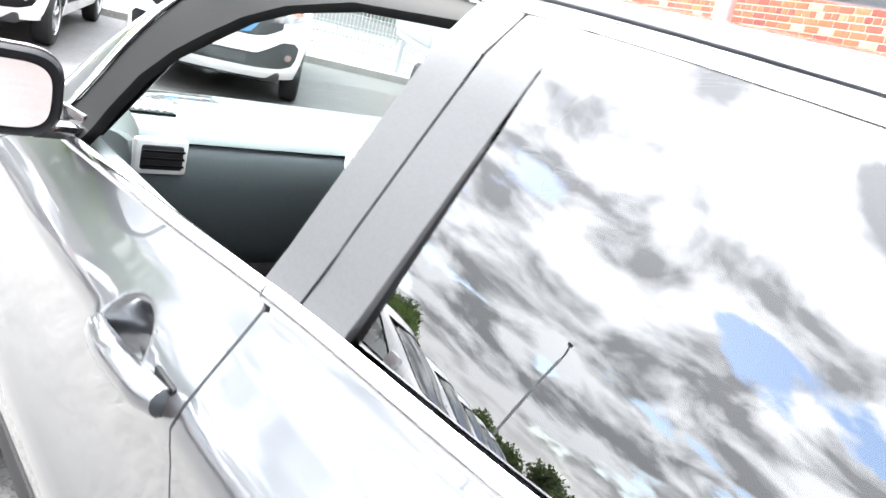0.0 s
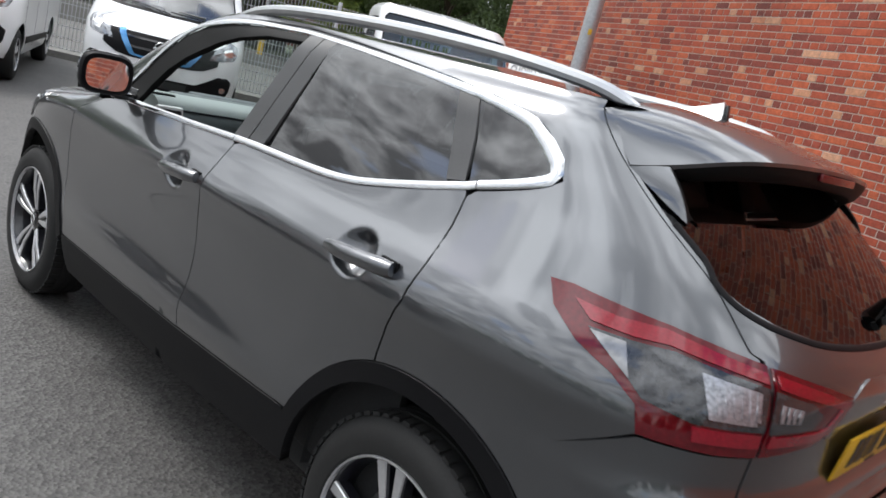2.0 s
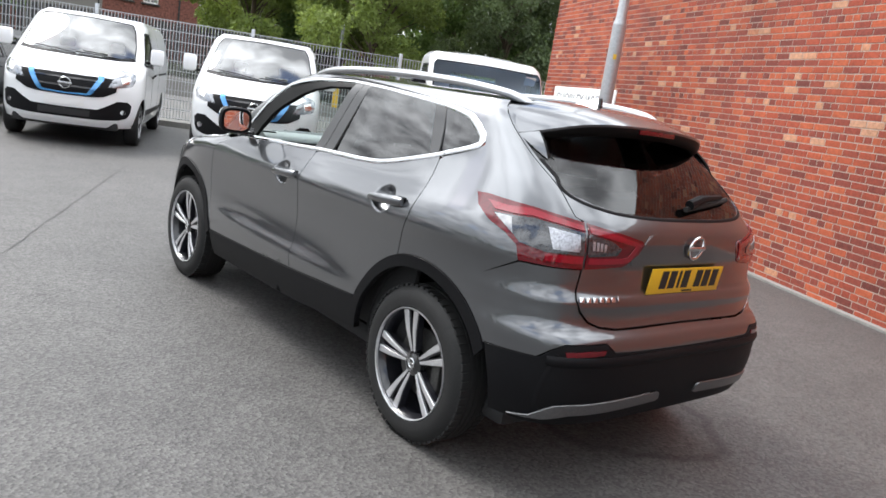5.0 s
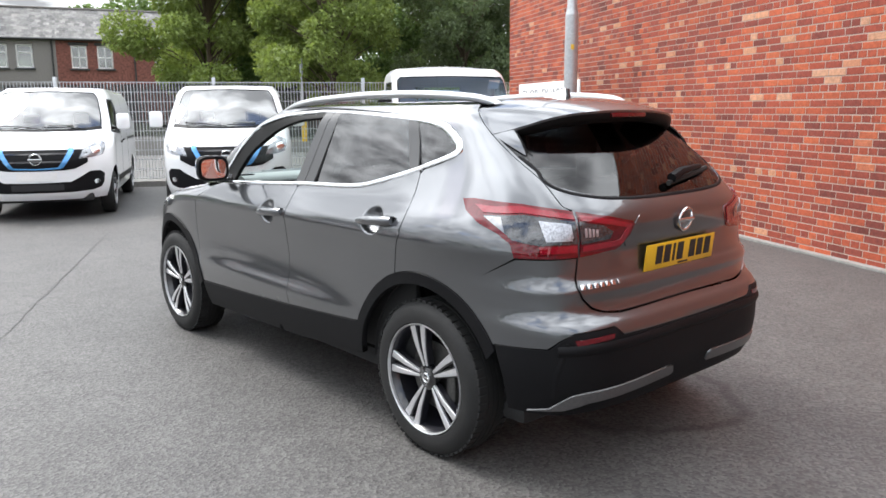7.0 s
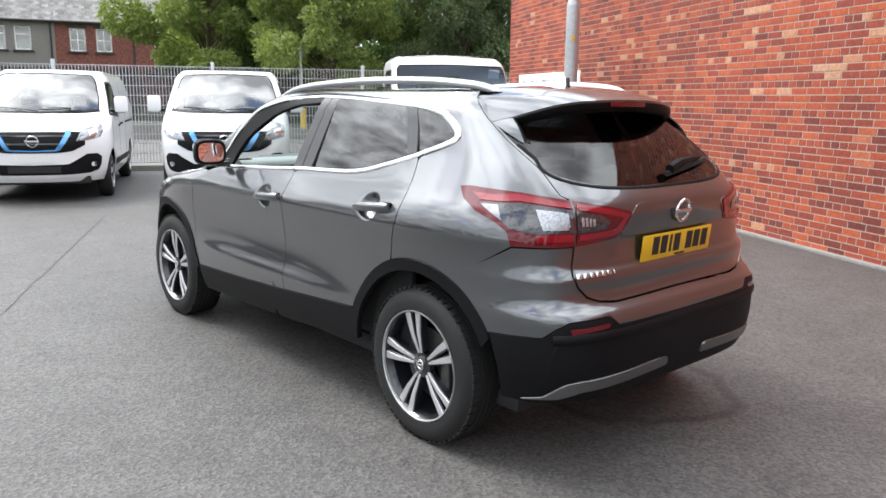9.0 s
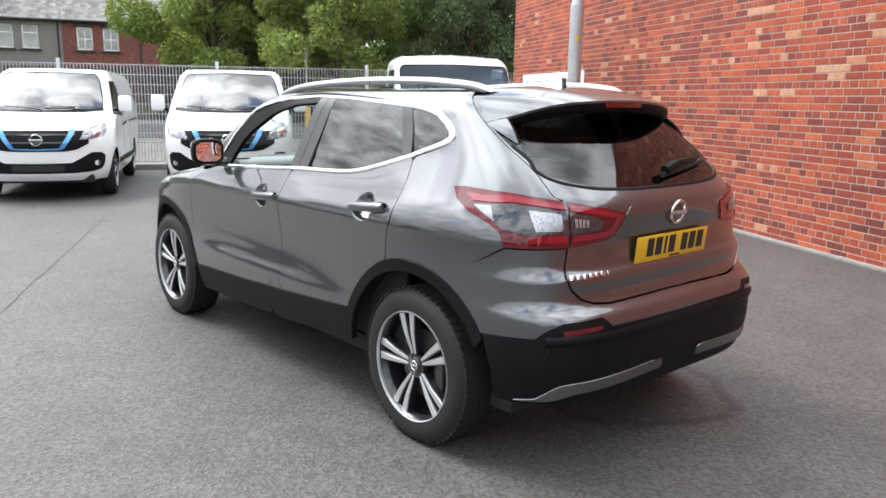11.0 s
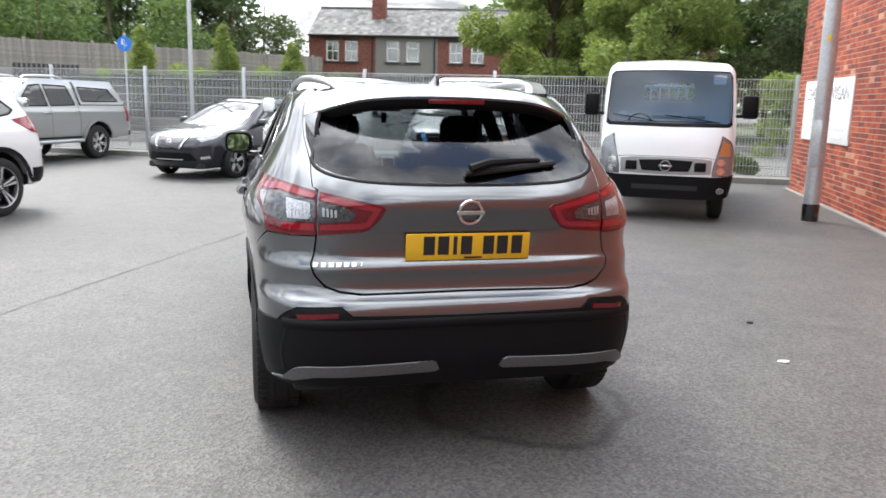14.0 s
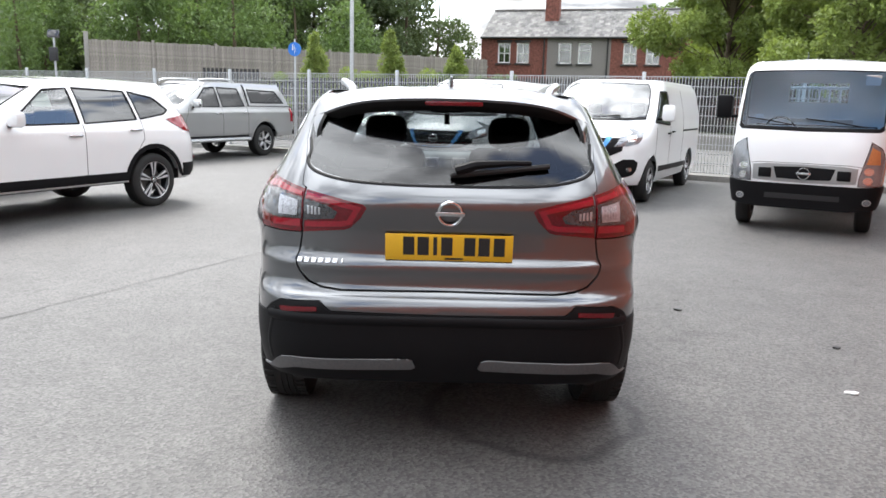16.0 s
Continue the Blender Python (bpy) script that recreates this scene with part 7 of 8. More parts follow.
def disc_sign():
    t = far_pole("path_sign", -4.32, 18.04, 3.05, 0.030, "blue round path sign on a grey steel post", "road sign")
    bm = bmesh.new()
    lathe(bm, [(-0.01, 0.001), (-0.01, 0.20), (0.01, 0.20), (0.01, 0.001)], 32, pose(0, -0.05, 2.76, 0, 0, 78))
    d = part("disc", bm, BLUE_SIGN, t, "blue disc")
    bm = bmesh.new()
    for x, z, w, h in ((-0.05, 0.03, 0.035, 0.11), (-0.05, 0.115, 0.028, 0.035), (0.05, -0.04, 0.035, 0.085), (0.05, 0.035, 0.028, 0.035), (0.0, -0.015, 0.009, 0.25)):
        box(bm, (x, -0.066, 2.76 + z), (w, 0.006, h), 0.003)
    part("pictogram", bm, UPVC, d, "white pictogram shapes")


disc_sign()
POLE = far_pole("street_lamp", -2.53, 16.9, 7.5, 0.055, "slim grey steel street lamp by the road", "street lamp")
bm = bmesh.new()
tube(bm, rounded([(0, 0, 7.4), (0.1, 0.2, 7.9), (0.5, 1.1, 8.1)], 4), 0.04, 8)
part("bracket", bm, STEEL, POLE)
part("lantern", block((0.6, 1.35, 8.1), (0.22, 0.5, 0.1), 0.04), STEEL, POLE)
PANEL_POST = far_pole("warning_post", -13.26, 22.0, 3.2, 0.035, "dark post with a small panel and box", "post")
part("solar_panel", block((0, 0, 3.30), (0.40, 0.10, 0.26), 0.02, Matrix.Rotation(radians(-20), 4, "X")), GLOSS_BLACK, PANEL_POST)
part("control_box", block((0, -0.08, 2.62), (0.26, 0.14, 0.45), 0.02), PALISADE, PANEL_POST)
PANEL_POST.children[0].data.materials[0] = PALISADE
NARROW = far_pole("side_sign", 12.56, 22.0, 3.35, 0.035, "narrow dark sign seen edge-on on a steel post", "road sign")
part("plate", block((0, 0, 3.05), (0.03, 0.22, 0.55), 0.01), GREY_INK, NARROW)


def bollard():
    t = thing("yellow_bollard", pose(12.3, 21.5, 0.16), "yellow hazard bollard on the far footway", "bollard")
    bm = bmesh.new()
    tube(bm, [(0, 0, 0.05), (0, 0, 0.92), (0, 0, 0.97)], [0.10, 0.10, 0.06], 14)
    part("shaft", bm, YELLOW, t)
    part("foot", block((0, 0, 0.03), (0.22, 0.22, 0.06), 0.02), PLASTIC, t)


bollard()


def timber_fence():
    a, b = Vector((-13.6, 25.2, 0.72)), Vector((2.2, 32.4, 0.72))
    d = (b - a).normalized()
    f = thing("timber_fence", Matrix.Translation(a) @ Matrix.Rotation(math.atan2(d.y, d.x), 4, "Z"), "tall weathered grey timber board fence", "fence")
    length = (b - a).length
    board = me = None
    rng = random.Random(4)
    for k in range(int(length / 0.105)):
        if board is None:
            board = part("board", block((0, 0, 1.36), (0.098, 0.022, 2.72), 0), TIMBER, f, smooth=0)
            ob = board
        else:
            ob = new("board", board.data)
            ob.parent = f
        ob.location = (0.05 + k * 0.105, rng.uniform(-0.006, 0.006), rng.uniform(-0.02, 0.02))
    for k in range(int(length / 2.4) + 1):
        part("post", block((k * 2.4, -0.03, 1.40 if k else 1.5), (0.10 if k else 0.16, 0.09, 2.8 if k else 3.0), 0.01), TIMBER if k else CONCRETE, f)
    for z in (0.4, 1.4, 2.4):
        part("rail", block((length / 2, 0.04, z), (length, 0.06, 0.09), 0), TIMBER, f)


timber_fence()


def palisade():
    a, b = Vector((-8.4, 22.6, 0)), Vector((17.0, 27.2, 0))
    d = (b - a).normalized()
    f = thing("palisade_fence", Matrix.Translation(a) @ Matrix.Rotation(math.atan2(d.y, d.x), 4, "Z"), "black upright paling fence across the road", "fence")
    length = (b - a).length
    pale = None
    for k in range(int(length / 0.14)):
        x = 0.05 + k * 0.14
        g = min(1.0, x / 19.5)
        foot, top = 0.92 - 0.49 * g, 2.06 + 0.54 * g
        if x < 1.9:
            top = 2.40
        if pale is None:
            pale = part("pale", block((0, 0, 0.5), (0.100, 0.02, 1.0), 0), PALISADE, f, smooth=0)
            ob = pale
        else:
            ob = new("pale", pale.data)
            ob.parent = f
        ob.location, ob.scale = (x, 0, foot - 0.05), (1, 1, top - foot + 0.05)
    for low in (True, False):
        bm = bmesh.new()
        tube(bm, [(0, 0.03, 1.10 if low else 1.92), (19.5, 0.03, 0.75 if low else 2.35), (length, 0.03, 0.75 if low else 2.35)], 0.028, 4)
        part("rail", bm, PALISADE, f)


palisade()


# terraced houses
HOUSE_WALL = material("old_red_brick", (0.19, 0.072, 0.054), 0.9, grain=0.09, spread=0.5, bump=0.004, stain=(0.25, 0.55, (0.12, 0.05, 0.042)))


def build_house(i, s0, width, wall_mat, wins, label):
    """One house of the row; s0: where it starts along the facade; wins: window starts from its left edge."""
    origin = Vector((3.10, 57.0, 0)) + Vector((0.95, -0.309, 0)).normalized() * s0 * 1.57
    h = thing("terraced_house", Matrix.Translation(origin) @ Matrix.Rotation(math.atan2(-0.309, 0.95), 4, "Z") @ Matrix.Diagonal((1.57, 1.5, 1.455, 1)), label, "house", "terraced row")
    eaves, ridge, deep = 4.42, 6.08, 5.4
    # the front wall, pieced round its openings
    ww, z0, z1 = 0.64, 3.07, 4.13
    bm = bmesh.new()
    xs = [0.0]
    for w in wins:
        xs += [w, w + ww]
    xs.append(width)
    for k in range(0, len(xs), 2):
        box(bm, ((xs[k] + xs[k + 1]) / 2, 0.1, eaves / 2), (xs[k + 1] - xs[k], 0.2, eaves))
    for w in wins:
        box(bm, (w + ww / 2, 0.1, z0 / 2), (ww, 0.2, z0))
        box(bm, (w + ww / 2, 0.1, (z1 + eaves) / 2), (ww, 0.2, eaves - z1))
    part("front_wall", bm, wall_mat, h, smooth=0)
    for x in (0.1, width - 0.1):
        bm = bmesh.new()
        prism(bm, [(0.2, 0), (deep, 0), (deep, eaves), (deep / 2, ridge - 0.06), (0.2, eaves)], 0.2, Matrix(((0, 0, 1, x - 0.1), (1, 0, 0, 0), (0, 1, 0, 0), (0, 0, 0, 1))))
        part("party_wall", bm, HOUSE_WALL, h, smooth=0)
    part("back_wall", block((width / 2, deep, eaves / 2), (width, 0.2, eaves), 0), HOUSE_WALL, h, smooth=0)
    for w in wins:
        fr = part("window", block((w + ww / 2, 0.10, z0 + 0.03), (ww, 0.07, 0.06), 0.004), UPVC, h, "white framed sash window")
        for x in (w + 0.03, w + ww - 0.03):
            part("frame_side", block((x, 0.10, (z0 + z1) / 2), (0.06, 0.07, z1 - z0), 0.004), UPVC, fr)
        part("frame_head", block((w + ww / 2, 0.10, z1 - 0.03), (ww, 0.07, 0.06), 0.004), UPVC, fr)
        part("transom", block((w + ww / 2, 0.095, z0 + (0.70 if i == 1 else 0.52)), (ww, 0.06, 0.045), 0.004), UPVC, fr)
        if i != 1:
            part("mullion", block((w + ww / 2, 0.095, (z0 + z1) / 2), (0.04, 0.06, z1 - z0), 0.004), UPVC, fr)
        part("pane", block((w + ww / 2, 0.12, (z0 + z1) / 2), (ww, 0.01, z1 - z0), 0), GLASS_VAN, fr)
        # dark sheet behind the pane, coloured like the unlit room
        part("curtain", block((w + ww / 2, 0.30, (z0 + z1) / 2), (ww, 0.02, z1 - z0), 0), ROOM, fr)
        part("sill", block((w + ww / 2, -0.02, z0 - 0.05), (ww + 0.16, 0.14, 0.08), 0.006), LEAD, fr)
        part("lintel", block((w + ww / 2, -0.004, z1 + 0.07), (ww + 0.16, 0.02, 0.13), 0.003), LEAD if i != 1 else RENDER_GREY, h)
    # slates, front slope and back
    rng = random.Random(20 + i)
    vs, fs = [], []
    slope = math.atan2(ridge - eaves, deep / 2 + 0.15)
    run = math.hypot(ridge - eaves, deep / 2 + 0.15)
    for front in (1, -1):
        for r in range(12):
            x = -0.05 - 0.11 * (r % 2)
            while x < width:
                w = 0.23
                a, b = r * run / 12, (r + 1.25) * run / 12
                k = len(vs)
                up = 0.02 + rng.uniform(0, 0.008)
                for xx in (max(x, 0.0), min(x + w - 0.012, width)):
                    for q, lift in ((a, up + 0.012), (b, up)):
                        y = -0.15 + q * math.cos(slope)
                        vs.append((xx, y if front > 0 else deep - y, eaves - 0.02 + q * math.sin(slope) + lift))
                fs.append((k, k + 2, k + 3, k + 1))
                x += w
    me = bpy.data.meshes.new("slate_covering")
    me.from_pydata(vs, [], fs)
    sl = link("slate_covering", me, SLATE, h, "weathered grey slates")
    sl["kind"] = "stuff"
    bm = bmesh.new()
    prism(bm, [(-0.15, eaves - 0.05), (deep + 0.15, eaves - 0.05), (deep / 2, ridge - 0.03)], width, Matrix(((0, 0, 1, 0), (1, 0, 0, 0), (0, 1, 0, 0), (0, 0, 0, 1))))
    part("roof", bm, SLATE, h, smooth=0)
    part("ridge_tiles", block((width / 2, deep / 2, ridge + 0.03), (width, 0.20, 0.09), 0.03), RENDER_GREY, h)
    bm = bmesh.new()
    tube(bm, [(0, -0.2, eaves - 0.04), (width, -0.2, eaves - 0.04)], 0.06, 8)
    part("gutter", bm, LEAD, h)
    bm = bmesh.new()
    tube(bm, [(width - 0.15, -0.06, 0.1), (width - 0.15, -0.06, eaves)], 0.035, 8)
    part("downpipe", bm, LEAD, h)
    if i in (0, 3):
        c = part("chimney", block((width - 0.10, deep / 2 - 0.9, 6.1), (0.68, 0.60, 3.0), 0.01), HOUSE_WALL, h, "red brick chimney stack", smooth=0)
        for k in range(2):
            bm = bmesh.new()
            tube(bm, [(width - 0.25 + k * 0.3, deep / 2 - 0.9, 7.58), (width - 0.25 + k * 0.3, deep / 2 - 0.9, 7.95)], [0.10, 0.085], 10)
            part("chimney_pot", bm, HOUSE_WALL, c)
    if i == 2:
        part("skylight", block((2.4, 1.2, 5.02), (0.62, 0.70, 0.06), 0.01, Matrix.Rotation(slope, 4, "X")), UPVC, h)


build_house(0, 0.0, 3.33, HOUSE_WALL, (0.86, 1.80), "red brick terraced house with two white sash windows and a chimney")
build_house(1, 3.33, 3.05, RENDER_GREY, (0.54, 1.50), "grey rendered terraced house with white windows")
build_house(2, 6.38, 3.3, HOUSE_WALL, (0.57, 1.62), "red brick terraced house with arched white windows")
build_house(3, 9.68, 3.3, HOUSE_WALL, (0.7, 1.8), "red brick terraced house half hidden by trees")
build_house(1, 12.98, 3.3, RENDER_GREY, (0.7, 1.8), "grey rendered terraced house behind the trees")
build_house(2, 16.28, 3.4, HOUSE_WALL, (0.8, 1.9), "red brick terraced house behind the trees")


# trees
def leaves(name, centres, count, size, mat, parent, seed, label="", squash=0.8, stuff=False):
    """A crown: small folded leaves strewn over clumps given as (x, y, z, radius)."""
    rng = np.random.default_rng(seed)
    weights = np.array([c[3] ** 2 for c in centres])
    pick = rng.choice(len(centres), count, p=weights / weights.sum())
    c = np.array(centres)[pick]
    d = rng.normal(size=(count, 3))
    d /= np.linalg.norm(d, axis=1)[:, None]
    rad = c[:, 3] * (0.45 + 0.62 * rng.random(count) ** 0.6)
    pos = c[:, :3] + d * rad[:, None] * np.array([1, 1, squash])
    t = rng.normal(size=(count, 3)) + d * 0.6 + np.array([0, 0, -0.3])
    t /= np.linalg.norm(t, axis=1)[:, None]
    b = np.cross(t, rng.normal(size=(count, 3)))
    b /= np.linalg.norm(b, axis=1)[:, None]
    s = size * (0.6 + 0.8 * rng.random(count))[:, None]
    n = np.cross(t, b) * s * 0.12
    v = np.stack([pos, pos + t * s * 0.45 + b * s * 0.30 + n, pos + t * s, pos + t * s * 0.45 - b * s * 0.30 + n], 1).reshape(-1, 3)
    f = [(4 * i, 4 * i + 1, 4 * i + 2, 4 * i + 3) for i in range(count)]
    me = bpy.data.meshes.new(name)
    me.from_pydata(v.tolist(), [], f)
    ob = link(name, me, mat, parent, label)
    if stuff:
        ob["kind"] = "stuff"
    return ob


def build_tree(x, y, height, spread, crown_base, seed, mat, label, count=9000, leaf=0.20, name="broadleaf_tree"):
    rng = random.Random(seed)
    t = thing(name, pose(x, y, 0.05), label, "tree")
    bm = bmesh.new()
    lean = (rng.uniform(-0.3, 0.3), rng.uniform(-0.3, 0.3))
    top = height * 0.62
    tube(bm, [(0, 0, -0.1), (0.02, 0, 0.5), (lean[0] * 0.5, lean[1] * 0.5, top * 0.5), (lean[0], lean[1], top)], [0.20, 0.15, 0.12, 0.06], 9)
    clumps = []
    for k in range(64):
        a = rng.uniform(0, 2 * math.pi)
        z = crown_base + (height - crown_base) * rng.uniform(0.05, 0.95) ** 0.9
        f = (z - crown_base) / (height - crown_base)
        r = spread * (math.sin(math.pi * (0.14 + 0.80 * f)) ** 0.75) * rng.uniform(0.45, 1.0)
        p = (r * math.cos(a), r * math.sin(a), z)
        start = max(0.25, min(0.95, (z - 1.2) / top)) * top * 0.8
        m = (p[0] * 0.45 + lean[0] * 0.4, p[1] * 0.45 + lean[1] * 0.4, (start + z) / 2 + 0.2)
        tube(bm, [(lean[0] * start / top, lean[1] * start / top, start), m, p], [0.045, 0.025, 0.008], 5)
        clumps.append((*p, spread * rng.uniform(0.16, 0.31)))
    part("trunk", bm, BARK, t)
    leaves("crown", clumps, count, leaf, mat, t, seed)
    return t


build_tree(13.1, 31.0, 11.5, 3.6, 1.5, 11, LEAF_BRIGHT, "bright green maple with a loose crown over the road", 70000, 0.18)
build_tree(14.6, 22.8, 9.6, 3.1, 1.9, 12, LEAF_BRIGHT, "bright green maple beside the footway", 52000, 0.155)
build_tree(20.6, 21.6, 10.0, 3.4, 1.6, 13, LEAF_DARK, "dark green roadside tree by the brick building", 44000, 0.16)
build_tree(17.6, 31.0, 11.0, 3.6, 1.5, 14, LEAF_MID, "mid green tree behind the roadside maples", 40000, 0.18)
build_tree(22.5, 27.5, 10.5, 3.6, 1.5, 15, LEAF_MID, "mid green tree in front of the houses", 30000, 0.19)
build_tree(26.5, 21.0, 10.0, 3.4, 1.5, 16, LEAF_DARK, "dark green tree behind the brick building", 16000, 0.2)


def conifer(x, y, h, r, seed):
    t = thing("young_conifer", pose(x, y, 0.75), "young light green pyramidal tree by the road", "tree", "young trees by the road")
    bm = bmesh.new()
    tube(bm, [(0, 0, -0.05), (0, 0, h * 0.95)], [0.06, 0.012], 8)
    part("trunk", bm, BARK, t)
    rng = random.Random(seed)
    cl = []
    for k in range(46):
        f = rng.random() ** 0.8
        a, q = rng.uniform(0, 6.28), r * (1 - f) ** 0.75 * rng.uniform(0.3, 0.85)
        cl.append((q * math.cos(a), q * math.sin(a), 0.5 + f * (h - 0.6), 0.13 + 0.26 * (1 - f)))
    leaves("crown", cl, 13000, 0.095, LEAF_BRIGHT, t, seed, squash=1.3)


for x, y, h, r, sd in ((-4.78, 24.6, 3.05, 0.85, 31), (-2.05, 26.0, 3.35, 0.80, 32), (0.60, 27.6, 3.0, 0.72, 33)):
    conifer(x, y, h, r, sd)


def bush(x, y, r, h, seed, mat):
    t = thing("shrub", pose(x, y, 0.05 if y < 20 else 0.7), "bright green roadside shrub", "shrub", "roadside shrubs")
    rng = random.Random(seed)
    bm = bmesh.new()
    for k in range(6):
        a = rng.uniform(0, 6.28)
        tube(bm, [(0, 0, 0), (r * 0.5 * math.cos(a), r * 0.5 * math.sin(a), h * 0.7)], [0.02, 0.008], 5)
    part("stems", bm, BARK, t)["kind"] = "stuff"
    cl = [(rng.uniform(-r, r), rng.uniform(-r, r) * 0.7, rng.uniform(0.1, h - 0.1), r * 0.4) for _ in range(12)]
    leaves("foliage", cl, 4500, 0.09, mat, t, seed)["kind"] = "stuff"


for x, y, r, h, sd, mm in ((-6.15, 23.6, 0.6, 1.75, 41, LEAF_BRIGHT), (-1.2, 27.0, 1.0, 2.1, 42, LEAF_BRIGHT), (-2.9, 26.4, 0.9, 1.9, 43, LEAF_BRIGHT), (0.8, 28.0, 0.9, 2.1, 44, LEAF_MID), (2.4, 28.6, 0.8, 1.9, 46, LEAF_MID), (15.6, 16.6, 0.9, 2.5, 47, LEAF_BRIGHT), (9.35, 9.6, 0.16, 0.5, 45, LEAF_MID)):
    bush(x, y, r, h, sd, mm)


def weeds(x, y, seed):
    rng = random.Random(seed)
    cl = [(x + rng.uniform(-0.25, 0.25) * ALONG.x, y + rng.uniform(-0.25, 0.25) * ALONG.y, rng.uniform(0.02, 0.06), 0.05) for _ in range(9)]
    ob = leaves("weeds", cl, 160, 0.04, LEAF_BRIGHT, None, seed)
    tagged(ob, "small green weeds at the foot of the brick wall", "weeds", kind="stuff")


weeds(5.86, 1.10, 61)


def woods(name, path, rows, height, count, leaf, seed, label, mat):
    """A belt of far trees along a path: trunks and overlapping crowns in one mass."""
    rng = random.Random(seed)
    cl = []
    bm = bmesh.new()
    for (x, y) in path:
        for r in range(rows):
            px, py = x + rng.uniform(-2, 2), y + r * 3.0 + rng.uniform(-1.5, 1.5)
            h = height * rng.uniform(0.75, 1.15) * (0.55 if x < -23 and y > 20 else 1.0)
            tube(bm, [(px, py, 0), (px + rng.uniform(-0.4, 0.4), py, h * 0.8)], [0.16, 0.05], 6)
            for k in range(16):
                f = rng.random()
                a, q = rng.uniform(0, 6.28), 2.4 * math.sin(math.pi * (0.25 + 0.7 * f)) * rng.uniform(0.2, 1.0)
                cl.append((px + q * math.cos(a), py + q * math.sin(a), 0.6 + f * (h - 0.8), rng.uniform(0.7, 1.6)))
    w = part(name, bm, BARK, None)
    tagged(w, label, "trees", kind="stuff")
    leaves("foliage", cl, count, leaf, mat, w, seed, stuff=True)


woods("far_woods", [(-42 + 2.9 * k, 44 + 0.30 * k) for k in range(15)], 3, 15.0, 250000, 0.29, 51, "dense dark green woodland behind the timber fence", LEAF_DARK)
woods("wood_edge", [(-36 + 3.6 * k, 35.5 + 0.5 * k) for k in range(9)], 2, 9.0, 110000, 0.20, 52, "mid green trees at the edge of the woodland", LEAF_MID)
woods("right_woods", [(19 + 4.0 * k, 66 - 1.2 * k) for k in range(10)], 2, 11.0, 40000, 0.45, 53, "green trees behind the houses", LEAF_MID)
# belts that close the place round the yard, met in the reflections; the south one is added, unseen
woods("west_woods", [(-64 + 0.6 * k, -50 + 6.0 * k) for k in range(18)], 2, 6.0, 50000, 0.5, 54, "dark treeline west of the yard", LEAF_DARK)
woods("south_woods", [(-40 + 5.0 * k, -46) for k in range(14)], 2, 7.0, 30000, 0.55, 55, "added dark treeline south of the yard, out of view", LEAF_DARK)

# more cars in the row beyond the white one
for k in range(1, 5):
    back = Vector((-0.888, 0.460, 0)) * 2.75 * k
    copy_thing(SUV_T, placed(-5.20 + back.x, 4.27 + back.y, 27.4, 0.995))
COLUMNS = [(-22.0, 14.0)]
for x, y in COLUMNS:
    lamp = far_pole("yard_lamp", x, y, 6.5, 0.06, "tall grey steel yard lamp with a flat head", "street lamp")
    bm = bmesh.new()
    tube(bm, rounded([(0, 0, 6.4), (0.15, -0.1, 6.8), (0.9, -0.5, 7.05)], 4), 0.04, 8)
    part("bracket", bm, STEEL, lamp)
    part("lantern", block((1.05, -0.6, 7.05), (0.5, 0.22, 0.1), 0.04, Matrix.Rotation(radians(-30), 4, "Z")), STEEL, lamp)


def litter(x, y, s, mat, label, seed):
    rng = random.Random(seed)
    bm = bmesh.new()
    pts = [(s * rng.uniform(0.6, 1.1) * math.cos(a), s * rng.uniform(0.4, 0.8) * math.sin(a)) for a in np.linspace(0, 5.6, 8)]
    prism(bm, pts, 0.008, pose(x, y, 0.002, 3, 2, rng.uniform(0, 180)))
    t = part("litter_scrap", bm, mat, None, smooth=0)
    tagged(t, label, "litter")


litter(2.51, -0.44, 0.035, INK, "small dark scrap on the asphalt", 1)
litter(2.19, -1.23, 0.038, PAPER, "small white scrap of paper on the asphalt", 2)
litter(1.75, 0.4, 0.04, INK, "small dark leaf scrap on the asphalt", 3)

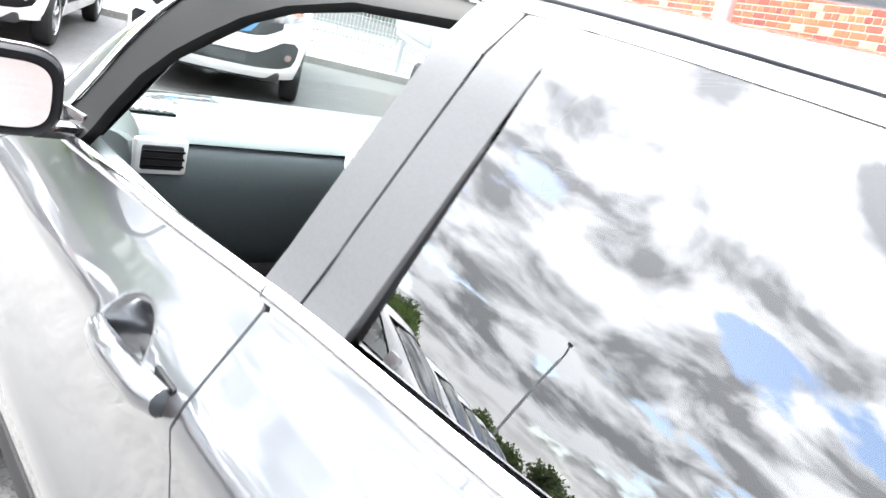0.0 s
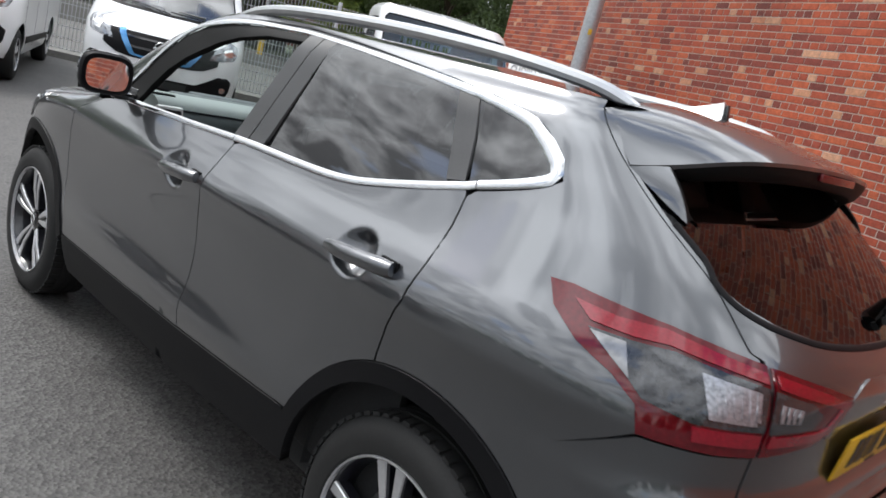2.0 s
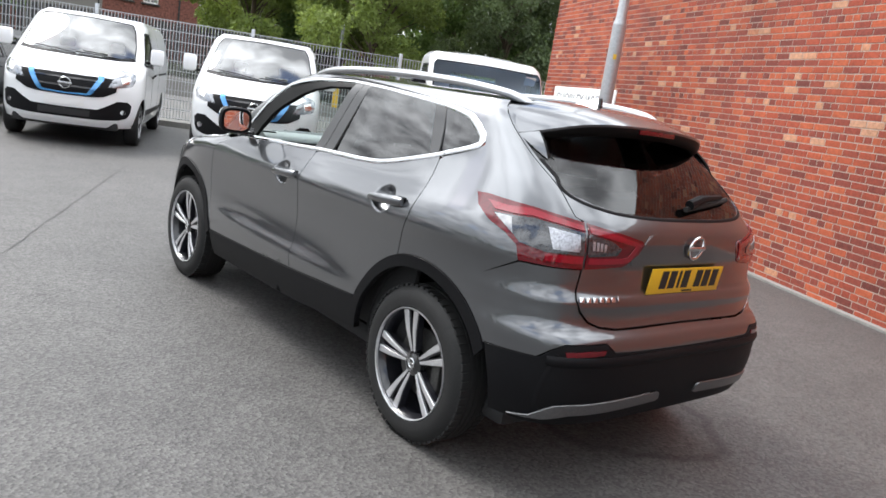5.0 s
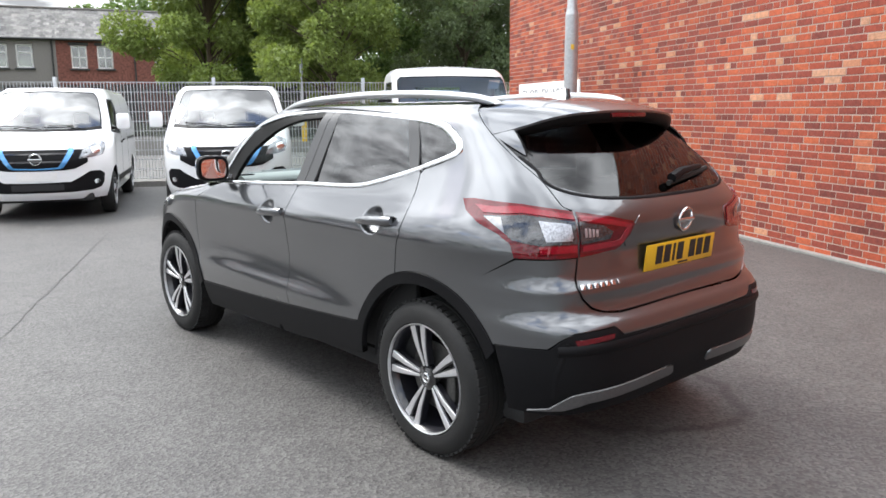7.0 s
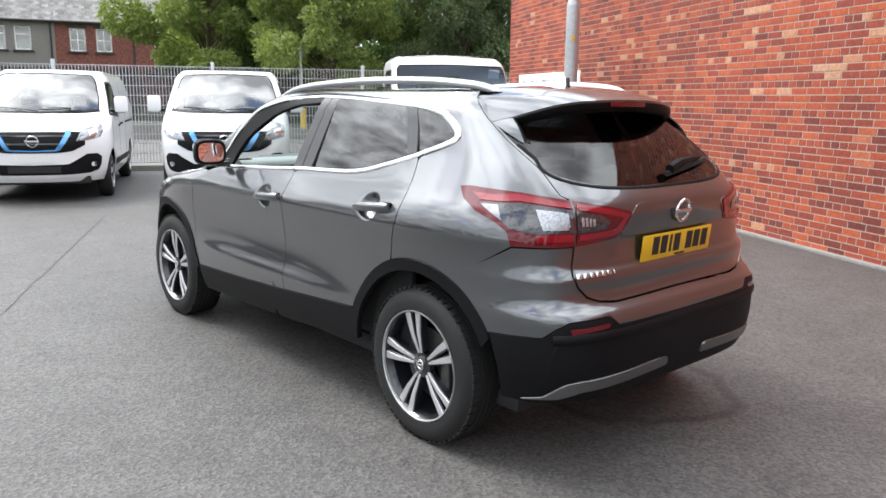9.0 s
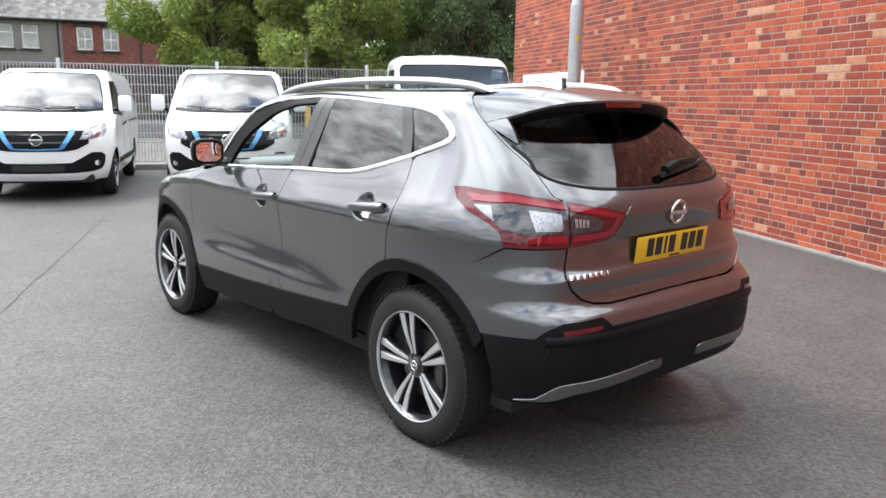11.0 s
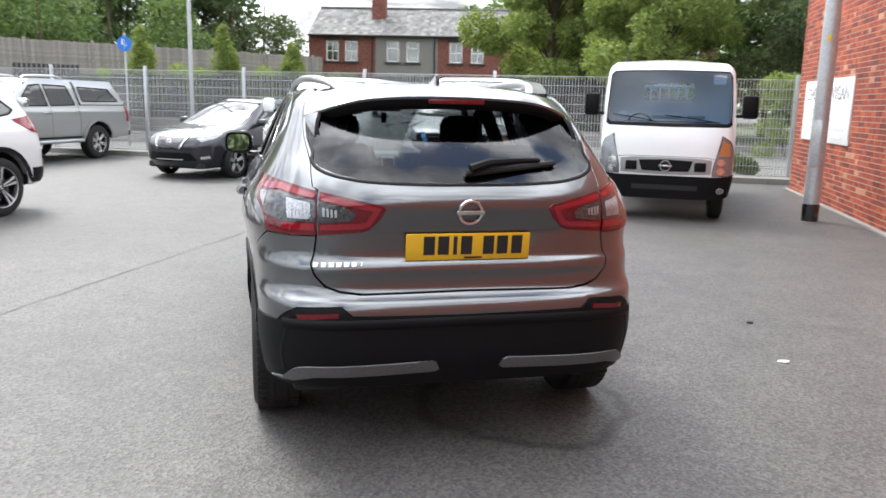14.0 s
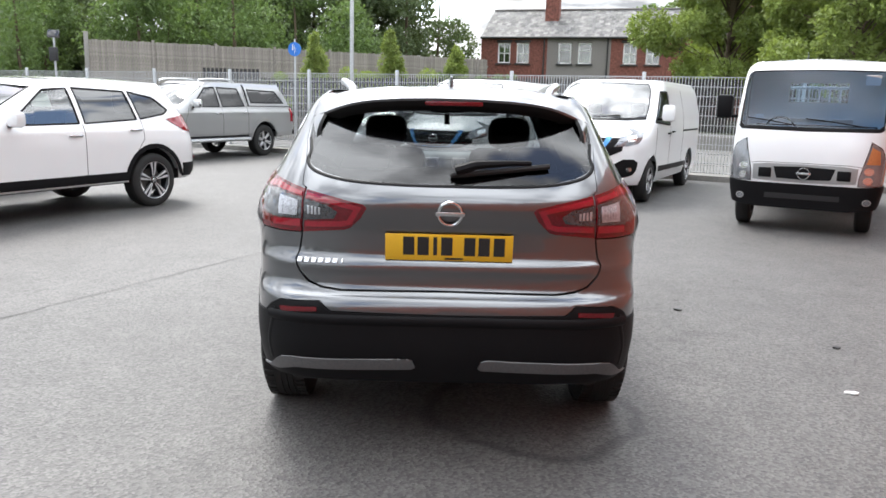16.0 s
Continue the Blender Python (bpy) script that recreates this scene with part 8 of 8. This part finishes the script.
# ---- the wall's bricks: the nearest as pieces, the rest in one mass ----
def build_bricks():
    rng = random.Random(8)
    length, courses, joint = 38.0, 69, 0.011
    base = CORNER - ACROSS * 0.0
    to_world = Matrix(((-ALONG.x, -ACROSS.x, 0, base.x), (-ALONG.y, -ACROSS.y, 0, base.y), (0, 0, 1, 0), (0, 0, 0, 1)))
    shapes = {}

    def shape(w):
        key = round(w, 3)
        if key not in shapes:
            h, d, b = 0.064, 0.020, 0.003
            v = [(0, 0, 0), (w, 0, 0), (w, 0, h), (0, 0, h), (0, d, 0), (w, d, 0), (w, d, h), (0, d, h), (b, d + b, b), (w - b, d + b, b), (w - b, d + b, h - b), (b, d + b, h - b)]
            f = [(8, 9, 10, 11), (4, 5, 9, 8), (5, 6, 10, 9), (6, 7, 11, 10), (7, 4, 8, 11), (0, 1, 5, 4), (1, 2, 6, 5), (2, 3, 7, 6), (3, 0, 4, 7)]
            shapes[key] = (v, f, None)
        return key
    vs, fs, made = [], [], 0
    meshes = {}
    for c in range(courses):
        header = c % 4 == 2
        w = 0.1025 if header else 0.215
        s = -0.056 * (c % 2) - (0.03 if header else 0)
        z = 0.004 + c * 0.075
        while s < length:
            a, b = max(s, 0.0), min(s + w, length)
            s += w + joint
            if b - a < 0.03:
                continue
            key = shape(b - a)
            v, f, _ = shapes[key]
            off = rng.uniform(-0.0015, 0.0015)
            if 7.6 < a < 10.0 and 0.6 < z < 2.05 and made < 300 and abs((b - a) - w) < 1e-6:
                if key not in meshes:
                    me = bpy.data.meshes.new("brick")
                    # every piece is drawn with its face out of the wall
                    me.from_pydata(v, [], [q[::-1] for q in f])
                    me.materials.append(BRICK_PIECE)
                    meshes[key] = me
                ob = new("brick", meshes[key])
                ob.parent = WALL
                ob.matrix_parent_inverse = WALL.matrix_world.inverted()
                ob.matrix_world = to_world @ Matrix.Translation((a, off - 0.031, z))
                made += 1
            else:
                k = len(vs)
                vs += [to_world @ Vector((x + a, y + off - 0.031, zz + z)) for x, y, zz in v]
                fs += [tuple(k + i for i in q[::-1]) for q in f]
    me = bpy.data.meshes.new("brickwork")
    me.from_pydata([tuple(v) for v in vs], [], fs)
    ob = link("brickwork", me, BRICK_MASS, WALL)
    ob["kind"] = "stuff"


build_bricks()
